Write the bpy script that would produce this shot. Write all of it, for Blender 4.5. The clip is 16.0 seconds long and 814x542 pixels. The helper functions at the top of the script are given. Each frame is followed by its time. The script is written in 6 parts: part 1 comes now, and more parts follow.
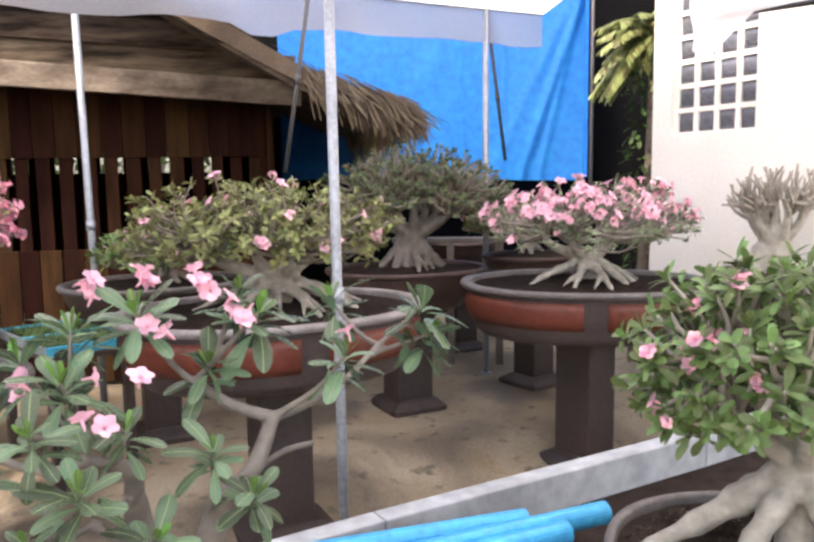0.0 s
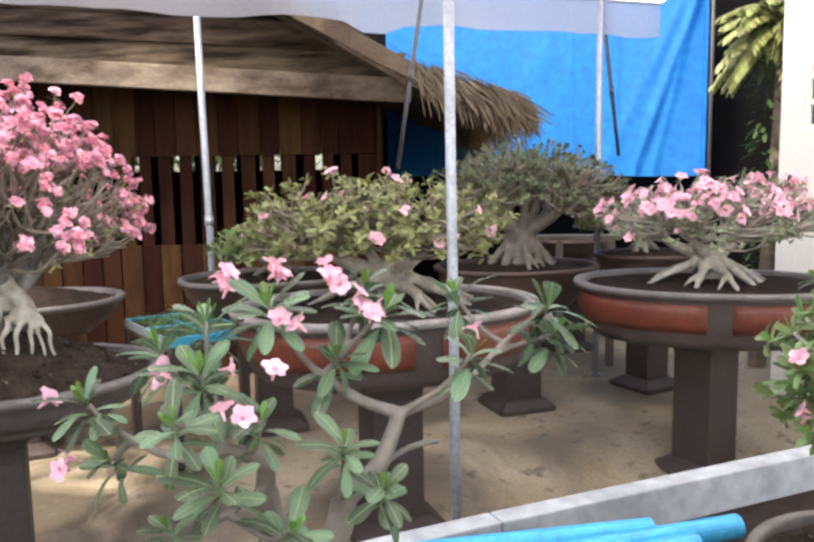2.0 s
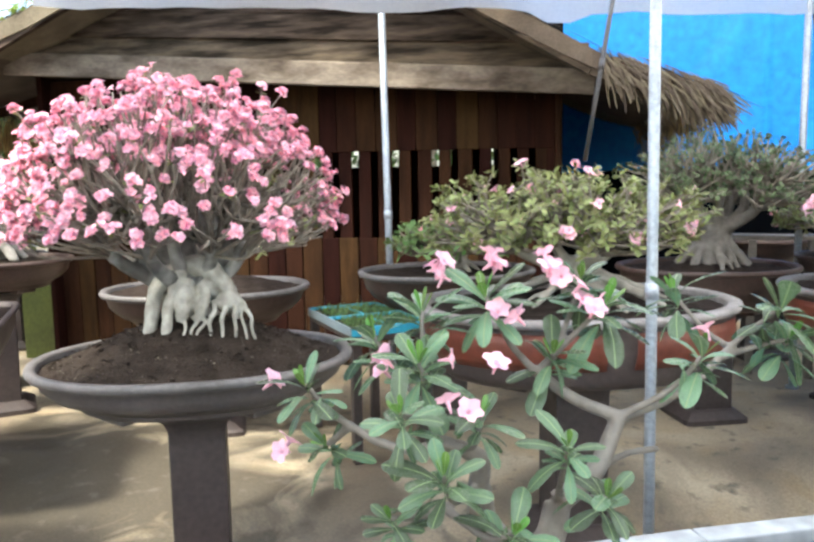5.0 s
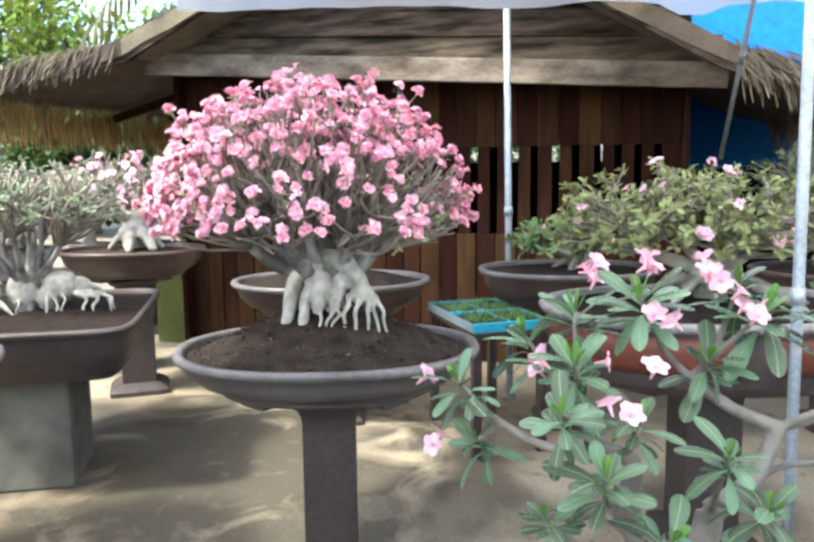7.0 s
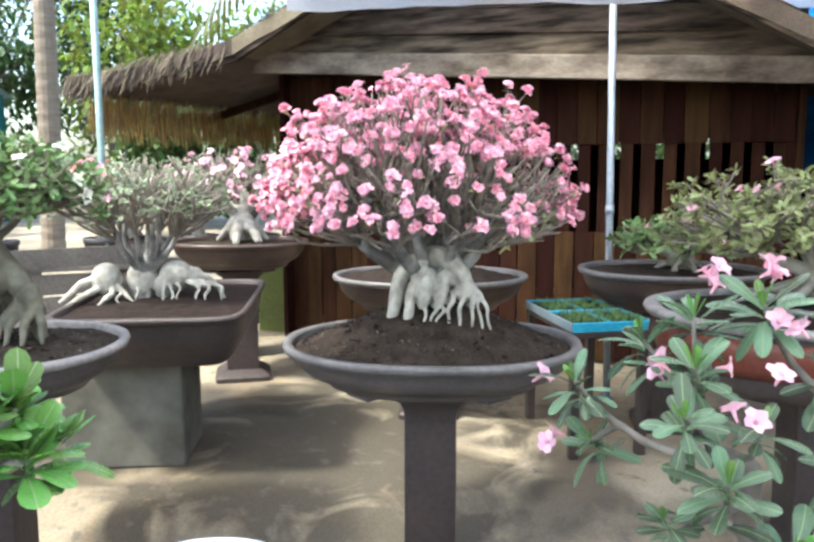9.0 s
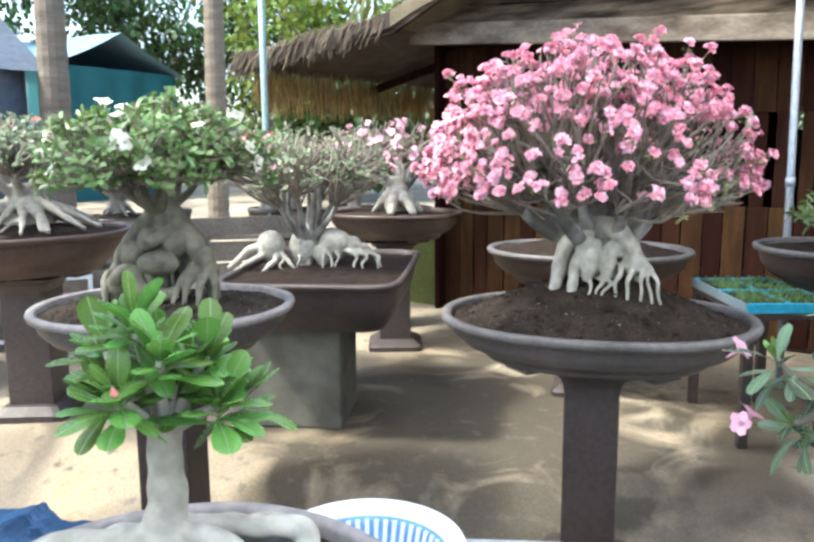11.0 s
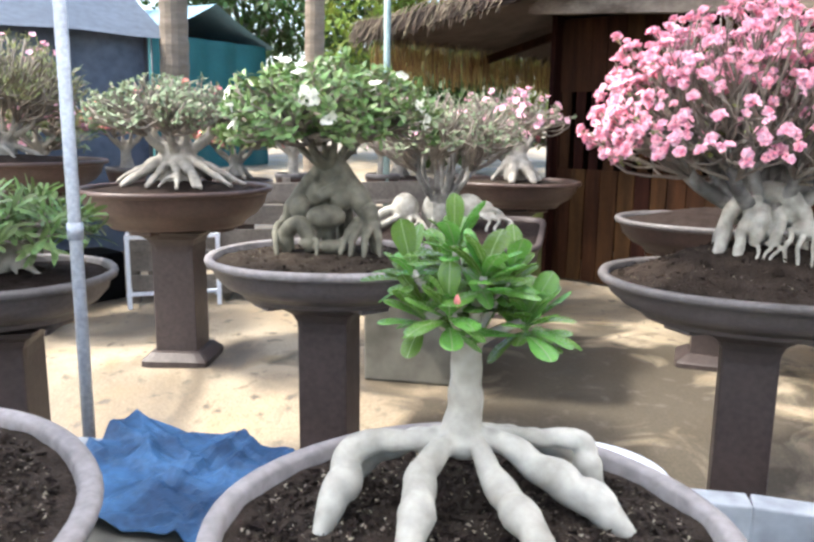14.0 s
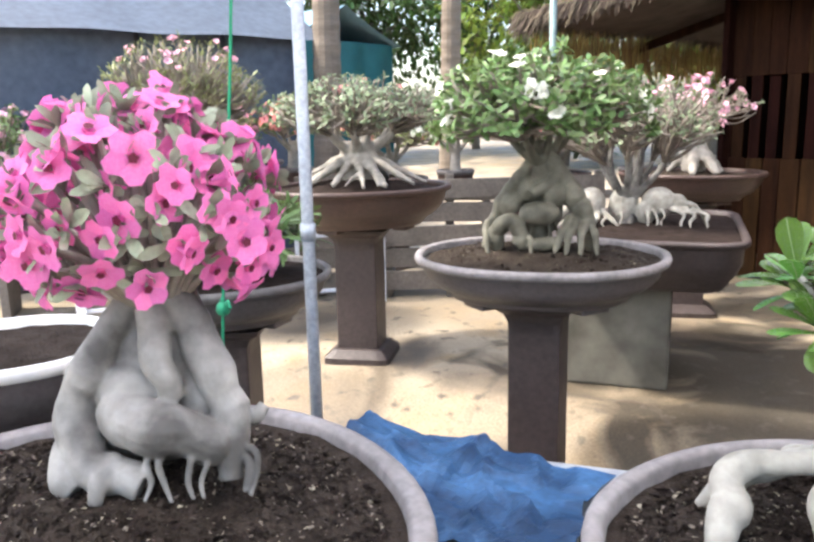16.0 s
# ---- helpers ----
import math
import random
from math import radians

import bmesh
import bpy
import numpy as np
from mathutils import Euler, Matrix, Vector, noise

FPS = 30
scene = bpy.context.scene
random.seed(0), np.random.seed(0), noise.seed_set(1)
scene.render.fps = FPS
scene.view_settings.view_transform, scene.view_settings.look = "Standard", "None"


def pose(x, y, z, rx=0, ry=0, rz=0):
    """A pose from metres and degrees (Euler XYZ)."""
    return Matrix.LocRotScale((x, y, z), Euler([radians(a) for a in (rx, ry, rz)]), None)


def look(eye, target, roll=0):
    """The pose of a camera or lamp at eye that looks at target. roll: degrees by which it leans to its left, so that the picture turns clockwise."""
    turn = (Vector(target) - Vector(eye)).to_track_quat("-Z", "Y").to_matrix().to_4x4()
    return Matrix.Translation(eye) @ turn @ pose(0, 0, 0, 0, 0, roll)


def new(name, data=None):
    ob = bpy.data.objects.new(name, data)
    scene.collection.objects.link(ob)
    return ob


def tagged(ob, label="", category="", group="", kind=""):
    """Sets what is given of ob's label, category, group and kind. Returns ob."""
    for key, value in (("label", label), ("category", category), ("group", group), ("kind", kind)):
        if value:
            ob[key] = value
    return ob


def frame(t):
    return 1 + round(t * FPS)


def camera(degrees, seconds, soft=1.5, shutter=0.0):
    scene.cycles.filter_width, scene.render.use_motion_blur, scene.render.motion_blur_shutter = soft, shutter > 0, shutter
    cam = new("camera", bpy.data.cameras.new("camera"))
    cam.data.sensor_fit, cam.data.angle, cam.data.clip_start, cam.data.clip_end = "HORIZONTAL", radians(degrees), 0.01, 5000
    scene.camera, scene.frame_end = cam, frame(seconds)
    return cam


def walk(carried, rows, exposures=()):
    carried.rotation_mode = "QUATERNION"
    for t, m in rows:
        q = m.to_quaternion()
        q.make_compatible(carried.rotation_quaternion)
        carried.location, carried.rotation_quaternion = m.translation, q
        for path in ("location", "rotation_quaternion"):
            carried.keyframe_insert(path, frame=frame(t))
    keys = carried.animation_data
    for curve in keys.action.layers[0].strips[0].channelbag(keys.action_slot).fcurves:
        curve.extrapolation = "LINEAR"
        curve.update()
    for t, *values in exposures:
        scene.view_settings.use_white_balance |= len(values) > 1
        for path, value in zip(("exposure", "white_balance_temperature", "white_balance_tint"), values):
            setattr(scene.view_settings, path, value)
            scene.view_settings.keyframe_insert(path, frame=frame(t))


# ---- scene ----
cam = camera(55.8, 16.0, soft=2.8)
PATH = [
    (0, (0.139, 0.097, 1.606), (0.044, 2.081, 1.368), -0.8),
    (0.5, (0.122, 0.104, 1.605), (-0.037, 2.084, 1.367), -0.8),
    (1, (0.1, 0.117, 1.599), (-0.122, 2.09, 1.362), -0.9),
    (1.5, (0.081, 0.127, 1.598), (-0.203, 2.092, 1.359), -0.9),
    (2, (0.068, 0.128, 1.597), (-0.282, 2.083, 1.357), -1.0),
    (2.5, (0.05, 0.139, 1.588), (-0.364, 2.081, 1.352), -1.1),
    (3, (0.027, 0.149, 1.583), (-0.448, 2.077, 1.347), -1.2),
    (3.5, (0.005, 0.157, 1.58), (-0.536, 2.068, 1.343), -1.1),
    (4, (-0.016, 0.161, 1.577), (-0.626, 2.051, 1.339), -1.1),
    (6.5, (-0.138, 0.121, 1.579), (-1.066, 1.875, 1.332), -0.6),
    (7, (-0.147, 0.093, 1.592), (-1.134, 1.815, 1.341), -0.6),
    (7.5, (-0.155, 0.063, 1.602), (-1.196, 1.752, 1.35), -0.6),
    (8, (-0.16, 0.038, 1.607), (-1.25, 1.695, 1.355), -0.4),
    (10.5, (-0.235, 0.016, 1.584), (-1.593, 1.452, 1.281), -0.1),
    (11, (-0.257, 0.016, 1.57), (-1.708, 1.354, 1.249), -0.4),
    (11.5, (-0.239, 0.035, 1.556), (-1.783, 1.26, 1.213), -1.2),
    (12, (-0.243, 0.016, 1.538), (-1.802, 1.213, 1.168), -1.1),
    (12.5, (-0.286, -0.083, 1.528), (-1.814, 1.141, 1.121), -0.5),
    (13, (-0.321, -0.173, 1.508), (-1.831, 1.069, 1.086), 0.1),
    (13.5, (-0.365, -0.254, 1.503), (-1.884, 0.979, 1.087), 0.5),
    (14, (-0.409, -0.341, 1.507), (-1.968, 0.854, 1.126), 0.7),
    (14.5, (-0.412, -0.439, 1.514), (-2.048, 0.66, 1.179), 0.3),
    (15, (-0.466, -0.509, 1.515), (-2.186, 0.457, 1.188), -0.8),
    (15.5, (-0.572, -0.563, 1.495), (-2.332, 0.323, 1.155), -1.7),
    (16, (-0.707, -0.633, 1.507), (-2.426, 0.311, 1.115), -1.2),
]
walk(cam, [(t, look(eye, target, roll)) for t, eye, target, roll in PATH], exposures=((0.0, 1.93, 7350, 16), (4.0, 2.22, 7000, 3), (7.0, 2.31, 6300, 1), (11.0, 2.13, 6250, 2), (16.0, 2.16, 6700, 10)))

# ---- world, sun and sky ----
SUN_AZ, SUN_EL = 208.0, 56.0
world = bpy.data.worlds.new("sky")
scene.world = world
world.use_nodes = True
wn = world.node_tree
sky = wn.nodes.new("ShaderNodeTexSky")
sky.sky_type, sky.sun_disc = "NISHITA", False
sky.sun_elevation, sky.sun_rotation = radians(SUN_EL), radians(SUN_AZ)
sky.dust_density = 3.0
wn.links.new(sky.outputs[0], wn.nodes["Background"].inputs[0])
wn.nodes["Background"].inputs[1].default_value = 0.15
sun = new("sun", bpy.data.lights.new("sun", "SUN"))
sun.data.energy, sun.data.angle, sun.data.color = 1.8, radians(6.0), (1.0, 0.95, 0.88)
_az, _el = radians(SUN_AZ), radians(SUN_EL)
sun_from = Vector((math.sin(_az) * math.cos(_el), math.cos(_az) * math.cos(_el), math.sin(_el)))
sun.matrix_world = look(sun_from * 30, (0, 0, 0))

# ---- materials ----


def material(name, base, second=None, scale=6.0, fine=60.0, rough=0.7, metal=0.0, bump=0.2, amount=0.5, spread=0.0, stretch=(1, 1, 1), depth=0.01, through_light=0.0, spec=0.4):
    """A surface with blotches (scale), grain (fine), relief and a spread of tone from piece to piece."""
    m = bpy.data.materials.new(name)
    m.use_nodes = True
    nt = m.node_tree
    N, L = nt.nodes, nt.links
    b = N["Principled BSDF"]
    co = N.new("ShaderNodeTexCoord")
    mp = N.new("ShaderNodeMapping")
    mp.inputs["Scale"].default_value = stretch
    L.new(co.outputs["Object"], mp.inputs[0])
    n1, n2 = N.new("ShaderNodeTexNoise"), N.new("ShaderNodeTexNoise")
    n1.inputs["Scale"].default_value, n2.inputs["Scale"].default_value = scale, fine
    n1.inputs["Detail"].default_value, n2.inputs["Detail"].default_value = 5, 3
    for n in (n1, n2):
        L.new(mp.outputs[0], n.inputs["Vector"])
    ramp = N.new("ShaderNodeMapRange")
    ramp.inputs[1].default_value, ramp.inputs[2].default_value = 0.5 - 0.5 * (1.05 - amount), 0.5 + 0.5 * (1.05 - amount)
    L.new(n1.outputs[0], ramp.inputs[0])
    mix = N.new("ShaderNodeMix")
    mix.data_type = "RGBA"
    second = second or tuple(c * 0.6 for c in base)
    mix.inputs[6].default_value, mix.inputs[7].default_value = (*base, 1), (*second, 1)
    L.new(ramp.outputs[0], mix.inputs[0])
    grain = N.new("ShaderNodeMix")
    grain.data_type, grain.blend_type = "RGBA", "OVERLAY"
    grain.inputs[0].default_value = 0.45
    L.new(mix.outputs[2], grain.inputs[6])
    L.new(n2.outputs[0], grain.inputs[7])
    out = grain.outputs[2]
    if spread:
        geo, inf = N.new("ShaderNodeNewGeometry"), N.new("ShaderNodeObjectInfo")
        add = N.new("ShaderNodeMath")
        add.operation = "ADD"
        L.new(geo.outputs["Random Per Island"], add.inputs[0])
        L.new(inf.outputs["Random"], add.inputs[1])
        fr = N.new("ShaderNodeMath")
        fr.operation = "FRACT"
        L.new(add.outputs[0], fr.inputs[0])
        mr = N.new("ShaderNodeMapRange")
        mr.inputs[3].default_value, mr.inputs[4].default_value = 1 - spread, 1 + spread
        L.new(fr.outputs[0], mr.inputs[0])
        hsv = N.new("ShaderNodeHueSaturation")
        L.new(mr.outputs[0], hsv.inputs["Value"])
        mh = N.new("ShaderNodeMapRange")
        mh.inputs[3].default_value, mh.inputs[4].default_value = 0.5 - spread * 0.06, 0.5 + spread * 0.06
        L.new(fr.outputs[0], mh.inputs[0])
        L.new(mh.outputs[0], hsv.inputs["Hue"])
        L.new(out, hsv.inputs["Color"])
        out = hsv.outputs[0]
    L.new(out, b.inputs["Base Color"])
    rr = N.new("ShaderNodeMapRange")
    rr.inputs[3].default_value, rr.inputs[4].default_value = max(0.05, rough - 0.12), min(1, rough + 0.12)
    L.new(n1.outputs[0], rr.inputs[0])
    L.new(rr.outputs[0], b.inputs["Roughness"])
    b.inputs["Metallic"].default_value = metal
    b.inputs["Specular IOR Level"].default_value = spec
    if bump:
        bp = N.new("ShaderNodeBump")
        bp.inputs["Strength"].default_value, bp.inputs["Distance"].default_value = bump, depth
        both = N.new("ShaderNodeMath")
        both.operation = "ADD"
        L.new(n1.outputs[0], both.inputs[0])
        L.new(n2.outputs[0], both.inputs[1])
        L.new(both.outputs[0], bp.inputs["Height"])
        L.new(bp.outputs[0], b.inputs["Normal"])
    if through_light:
        tr = N.new("ShaderNodeBsdfTranslucent")
        L.new(out, tr.inputs[0])
        ms = N.new("ShaderNodeMixShader")
        ms.inputs[0].default_value = through_light
        L.new(b.outputs[0], ms.inputs[1])
        L.new(tr.outputs[0], ms.inputs[2])
        L.new(ms.outputs[0], N["Material Output"].inputs[0])
    return m


def stained_concrete():
    """Sandy concrete with broad damp stains, fine grit and one patch of painted-in shade."""
    m = bpy.data.materials.new("sandy_concrete")
    m.use_nodes = True
    N, L = m.node_tree.nodes, m.node_tree.links
    b = N["Principled BSDF"]
    co = N.new("ShaderNodeTexCoord")

    def cloud(scale, detail, lo, hi, warp=0.6):
        n = N.new("ShaderNodeTexNoise")
        n.inputs["Scale"].default_value, n.inputs["Detail"].default_value, n.inputs["Distortion"].default_value = scale, detail, warp
        L.new(co.outputs["Object"], n.inputs["Vector"])
        r = N.new("ShaderNodeMapRange")
        r.inputs[1].default_value, r.inputs[2].default_value = lo, hi
        L.new(n.outputs[0], r.inputs[0])
        return r.outputs[0]

    def mixed(fac, a, c, kind="MIX"):
        x = N.new("ShaderNodeMix")
        x.data_type, x.blend_type = "RGBA", kind
        for k, v in ((0, fac), (6, a), (7, c)):
            if isinstance(v, (tuple, float)):
                x.inputs[k].default_value = v
            else:
                L.new(v, x.inputs[k])
        return x.outputs[2]

    damp = cloud(1.0, 6, 0.47, 0.62)
    col = mixed(cloud(0.55, 5, 0.40, 0.62), (0.375, 0.315, 0.228, 1), (0.225, 0.18, 0.124, 1))
    col = mixed(cloud(2.6, 6, 0.5, 0.75), col, (0.28, 0.21, 0.125, 1))
    col = mixed(damp, col, (0.12, 0.096, 0.068, 1))
    # damp floor plus canopy shade, painted as one dark patch round this point
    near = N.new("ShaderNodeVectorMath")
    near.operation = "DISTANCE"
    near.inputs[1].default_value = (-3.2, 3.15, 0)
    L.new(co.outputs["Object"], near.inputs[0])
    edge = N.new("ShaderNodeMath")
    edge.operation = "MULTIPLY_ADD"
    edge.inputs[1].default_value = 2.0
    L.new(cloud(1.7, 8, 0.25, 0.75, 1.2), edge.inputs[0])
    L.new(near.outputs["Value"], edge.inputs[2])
    damp_shade = N.new("ShaderNodeMapRange")
    damp_shade.inputs[1].default_value, damp_shade.inputs[2].default_value, damp_shade.inputs[3].default_value, damp_shade.inputs[4].default_value = 1.9, 2.6, 0.9, 0.0
    L.new(edge.outputs[0], damp_shade.inputs[0])
    col = mixed(damp_shade.outputs[0], col, (0.036, 0.029, 0.019, 1))
    col = mixed(cloud(9, 5, 0.58, 0.72, 0.2), col, (0.10, 0.085, 0.065, 1))
    col = mixed(0.25, col, cloud(70, 3, 0.2, 0.8, 0), "OVERLAY")
    L.new(col, b.inputs["Base Color"])
    r = N.new("ShaderNodeMapRange")
    r.inputs[3].default_value, r.inputs[4].default_value = 0.85, 0.5
    L.new(damp, r.inputs[0])
    L.new(r.outputs[0], b.inputs["Roughness"])
    bp = N.new("ShaderNodeBump")
    bp.inputs["Strength"].default_value, bp.inputs["Distance"].default_value = 0.2, 0.008
    L.new(cloud(22, 5, 0, 1, 0), bp.inputs["Height"])
    L.new(bp.outputs[0], b.inputs["Normal"])
    return m


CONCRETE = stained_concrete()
KERB = material("grey_cement", (0.41, 0.44, 0.465), (0.27, 0.29, 0.31), scale=3, fine=14, rough=0.8, bump=0.15, amount=0.6)
BLOCK = material("weathered_cement_block", (0.17, 0.165, 0.14), (0.065, 0.062, 0.05), scale=2.6, fine=9, rough=0.85, bump=0.25, amount=0.7)
SOIL = material("dark_potting_soil", (0.055, 0.041, 0.033), (0.021, 0.015, 0.012), scale=14, fine=110, rough=0.95, bump=1.0, depth=0.02, spread=0.3, spec=0.1)
CHIP = material("pale_soil_chips", (0.27, 0.225, 0.18), (0.12, 0.095, 0.07), scale=30, fine=90, rough=0.9, spread=0.6)
POT_DARK = material("dark_grey_glazed_pot", (0.105, 0.09, 0.088), (0.07, 0.06, 0.058), scale=5, fine=50, rough=0.5, bump=0.12)
POT_BROWN = material("dark_brown_glazed_pot", (0.085, 0.052, 0.042), (0.05, 0.032, 0.027), scale=5, fine=50, rough=0.42, bump=0.12)
RIM_PALE = material("worn_pale_rim", (0.285, 0.262, 0.258), (0.16, 0.145, 0.14), scale=7, fine=40, rough=0.6, bump=0.2, amount=0.6)
RIM_GREY = material("grey_rim", (0.15, 0.138, 0.136), (0.085, 0.077, 0.074), scale=6, fine=40, rough=0.5, bump=0.15)
TERRA = material("red_terracotta_panel", (0.16, 0.039, 0.023), (0.09, 0.025, 0.016), scale=4, fine=30, rough=0.45, bump=0.12)
STAND = material("dark_brown_stand", (0.066, 0.05, 0.047), (0.042, 0.032, 0.03), scale=4, fine=40, rough=0.5, bump=0.15)
BARK = material("grey_beige_bark", (0.37, 0.345, 0.30), (0.22, 0.20, 0.17), scale=9, fine=28, rough=0.7, bump=0.3, amount=0.6)
BARK_PALE = material("pale_smooth_root", (0.43, 0.415, 0.365), (0.23, 0.215, 0.18), scale=13, fine=30, rough=0.65, bump=0.35, amount=0.65)
BARK_GREEN = material("grey_green_bark", (0.175, 0.166, 0.124), (0.062, 0.058, 0.042), scale=11, fine=28, rough=0.65, bump=0.35, amount=0.65)
TWIG = material("brown_grey_twig", (0.27, 0.235, 0.195), (0.16, 0.135, 0.11), scale=12, fine=60, rough=0.8, bump=0.3, spread=0.2)
LEAF = material("green_leaf", (0.165, 0.25, 0.085), (0.095, 0.16, 0.055), scale=20, fine=60, rough=0.36, bump=0.05, spread=0.45, through_light=0.28)
LEAF_BRIGHT = material("bright_green_leaf", (0.155, 0.30, 0.062), (0.075, 0.17, 0.038), scale=16, fine=90, rough=0.27, bump=0.05, spread=0.4, through_light=0.3)
MIDRIB = material("pale_midrib", (0.22, 0.31, 0.14), (0.17, 0.25, 0.11), scale=10, fine=60, rough=0.4, bump=0.02, through_light=0.2)
LEAF_DEEP = material("blue_green_leaf", (0.145, 0.215, 0.125), (0.07, 0.115, 0.066), scale=14, fine=50, rough=0.27, bump=0.05, spread=0.55, through_light=0.28)
BARK_ASH = material("ash_grey_bark", (0.30, 0.29, 0.27), (0.085, 0.08, 0.073), scale=9, fine=24, rough=0.6, bump=0.5, amount=0.8)
BARK_FORK = material("brown_grey_branch", (0.21, 0.19, 0.165), (0.115, 0.10, 0.085), scale=12, fine=30, rough=0.65, bump=0.35, amount=0.6)
WHITE_PLASTIC = material("white_plastic", (0.80, 0.83, 0.88), (0.7, 0.74, 0.82), scale=4, fine=40, rough=0.3, bump=0.03)
LEAF_SILVER = material("silvery_leaf", (0.34, 0.38, 0.28), (0.22, 0.26, 0.17), scale=20, fine=80, rough=0.45, bump=0.05, spread=0.35, through_light=0.2)
LEAF_GREY = material("grey_green_leaf", (0.23, 0.285, 0.165), (0.15, 0.19, 0.11), scale=20, fine=90, rough=0.42, bump=0.05, spread=0.5, through_light=0.25)
LEAF_SAGE = material("dull_sage_leaf", (0.125, 0.165, 0.075), (0.07, 0.095, 0.045), scale=20, fine=90, rough=0.45, bump=0.05, spread=0.5, through_light=0.2)
LEAF_OLIVE = material("olive_leaf", (0.27, 0.29, 0.11), (0.16, 0.18, 0.07), scale=20, fine=90, rough=0.42, bump=0.05, spread=0.5, through_light=0.25)
PINK = material("pink_petal", (0.94, 0.66, 0.75), (0.80, 0.27, 0.40), scale=45, fine=90, rough=0.5, bump=0.03, amount=0.72, spread=0.38, through_light=0.35)
PINK_PALE = material("pale_pink_petal", (0.88, 0.60, 0.69), (0.82, 0.38, 0.52), scale=30, fine=90, rough=0.5, bump=0.03, spread=0.25, through_light=0.3)
CORAL = material("coral_petal", (0.78, 0.32, 0.30), (0.70, 0.20, 0.22), scale=25, fine=90, rough=0.5, bump=0.03, spread=0.3, through_light=0.3)
MAGENTA = material("magenta_petal", (0.88, 0.27, 0.58), (0.82, 0.17, 0.47), scale=14, fine=70, rough=0.5, bump=0.05, spread=0.15, through_light=0.35)
THROAT = material("dark_red_throat", (0.13, 0.006, 0.03), (0.08, 0.004, 0.02), rough=0.6, bump=0)
WHITE_PETAL = material("white_petal", (0.82, 0.82, 0.76), (0.70, 0.72, 0.60), scale=25, fine=90, rough=0.5, bump=0.03, spread=0.12, through_light=0.3)
WOOD = material("dark_reddish_board", (0.036, 0.0148, 0.0075), (0.011, 0.005, 0.0035), scale=2.5, fine=30, rough=0.85, bump=0.3, spread=0.45, stretch=(6, 6, 0.7), spec=0.06)
FASCIA = material("weathered_pale_beam", (0.25, 0.21, 0.17), (0.06, 0.045, 0.034), scale=2.4, fine=24, rough=0.85, bump=0.35, stretch=(1, 1, 2.5), amount=0.7, spec=0.15)
GABLE = material("weathered_gable_board", (0.10, 0.074, 0.055), (0.018, 0.013, 0.010), scale=2.6, fine=20, rough=0.9, bump=0.45, stretch=(0.8, 0.8, 6), amount=0.8, spread=0.3, spec=0.1)
THATCH = material("dry_grass_thatch", (0.155, 0.12, 0.085), (0.075, 0.057, 0.04), scale=5, fine=70, rough=0.95, bump=0.6, spread=0.45)
STRAW = material("golden_straw", (0.42, 0.27, 0.11), (0.25, 0.16, 0.065), scale=5, fine=70, rough=0.9, bump=0.4, spread=0.45, through_light=0.3)
BLUE_TARP = material("blue_tarpaulin", (0.012, 0.26, 0.80), (0.010, 0.235, 0.75), scale=0.8, fine=14, rough=0.42, bump=0.05, depth=0.01, amount=0.2, through_light=0.45)
CANOPY = material("white_canopy_cloth", (0.86, 0.86, 0.88), (0.78, 0.79, 0.83), scale=2, fine=60, rough=0.8, bump=0.1, through_light=0.85)
GREY_TENT = material("slate_tent_cloth", (0.10, 0.125, 0.165), (0.075, 0.095, 0.125), scale=1.5, fine=12, rough=0.6, bump=0.25, through_light=0.08)
TEAL_TENT = material("teal_tent_cloth", (0.015, 0.12, 0.13), (0.01, 0.085, 0.095), scale=1.5, fine=30, rough=0.6, bump=0.2)
TEAL_ROOF = material("pale_teal_roof_sheet", (0.22, 0.36, 0.44), (0.16, 0.29, 0.38), scale=1.5, fine=30, rough=0.5, bump=0.2)
WHITE_WALL = material("white_plaster", (0.86, 0.85, 0.81), (0.78, 0.76, 0.70), scale=1.2, fine=45, rough=0.85, bump=0.12)
GLASS_BLOCK = material("grey_glass_block", (0.17, 0.18, 0.215), (0.09, 0.097, 0.12), scale=9, fine=30, rough=0.2, bump=0.5, depth=0.02, spread=0.25, spec=0.5)
METAL = material("galvanised_pole", (0.40, 0.44, 0.49), (0.27, 0.30, 0.34), scale=5, fine=60, rough=0.4, metal=0.35, bump=0.1)
METAL_GREEN = material("green_grey_pole_paint", (0.30, 0.40, 0.37), (0.22, 0.30, 0.28), scale=5, fine=60, rough=0.45, metal=0.1, bump=0.1)
DARK_METAL = material("dark_steel_strut", (0.10, 0.10, 0.11), (0.06, 0.06, 0.065), scale=5, fine=60, rough=0.5, metal=0.4, bump=0.1)
PVC = material("sky_blue_pipe", (0.035, 0.38, 0.66), (0.03, 0.31, 0.58), scale=3, fine=40, rough=0.35, bump=0.05)
TRAY_BLUE = material("cyan_tray_plastic", (0.05, 0.42, 0.60), (0.04, 0.34, 0.50), scale=5, fine=40, rough=0.4, bump=0.05)
TRAY_GREY = material("grey_tray_plastic", (0.26, 0.33, 0.35), (0.18, 0.23, 0.25), scale=5, fine=40, rough=0.45, bump=0.05)
CLOTH = material("crumpled_blue_cloth", (0.045, 0.125, 0.26), (0.013, 0.042, 0.10), scale=3.5, fine=40, rough=0.55, bump=0.2, amount=0.8, spec=0.25)
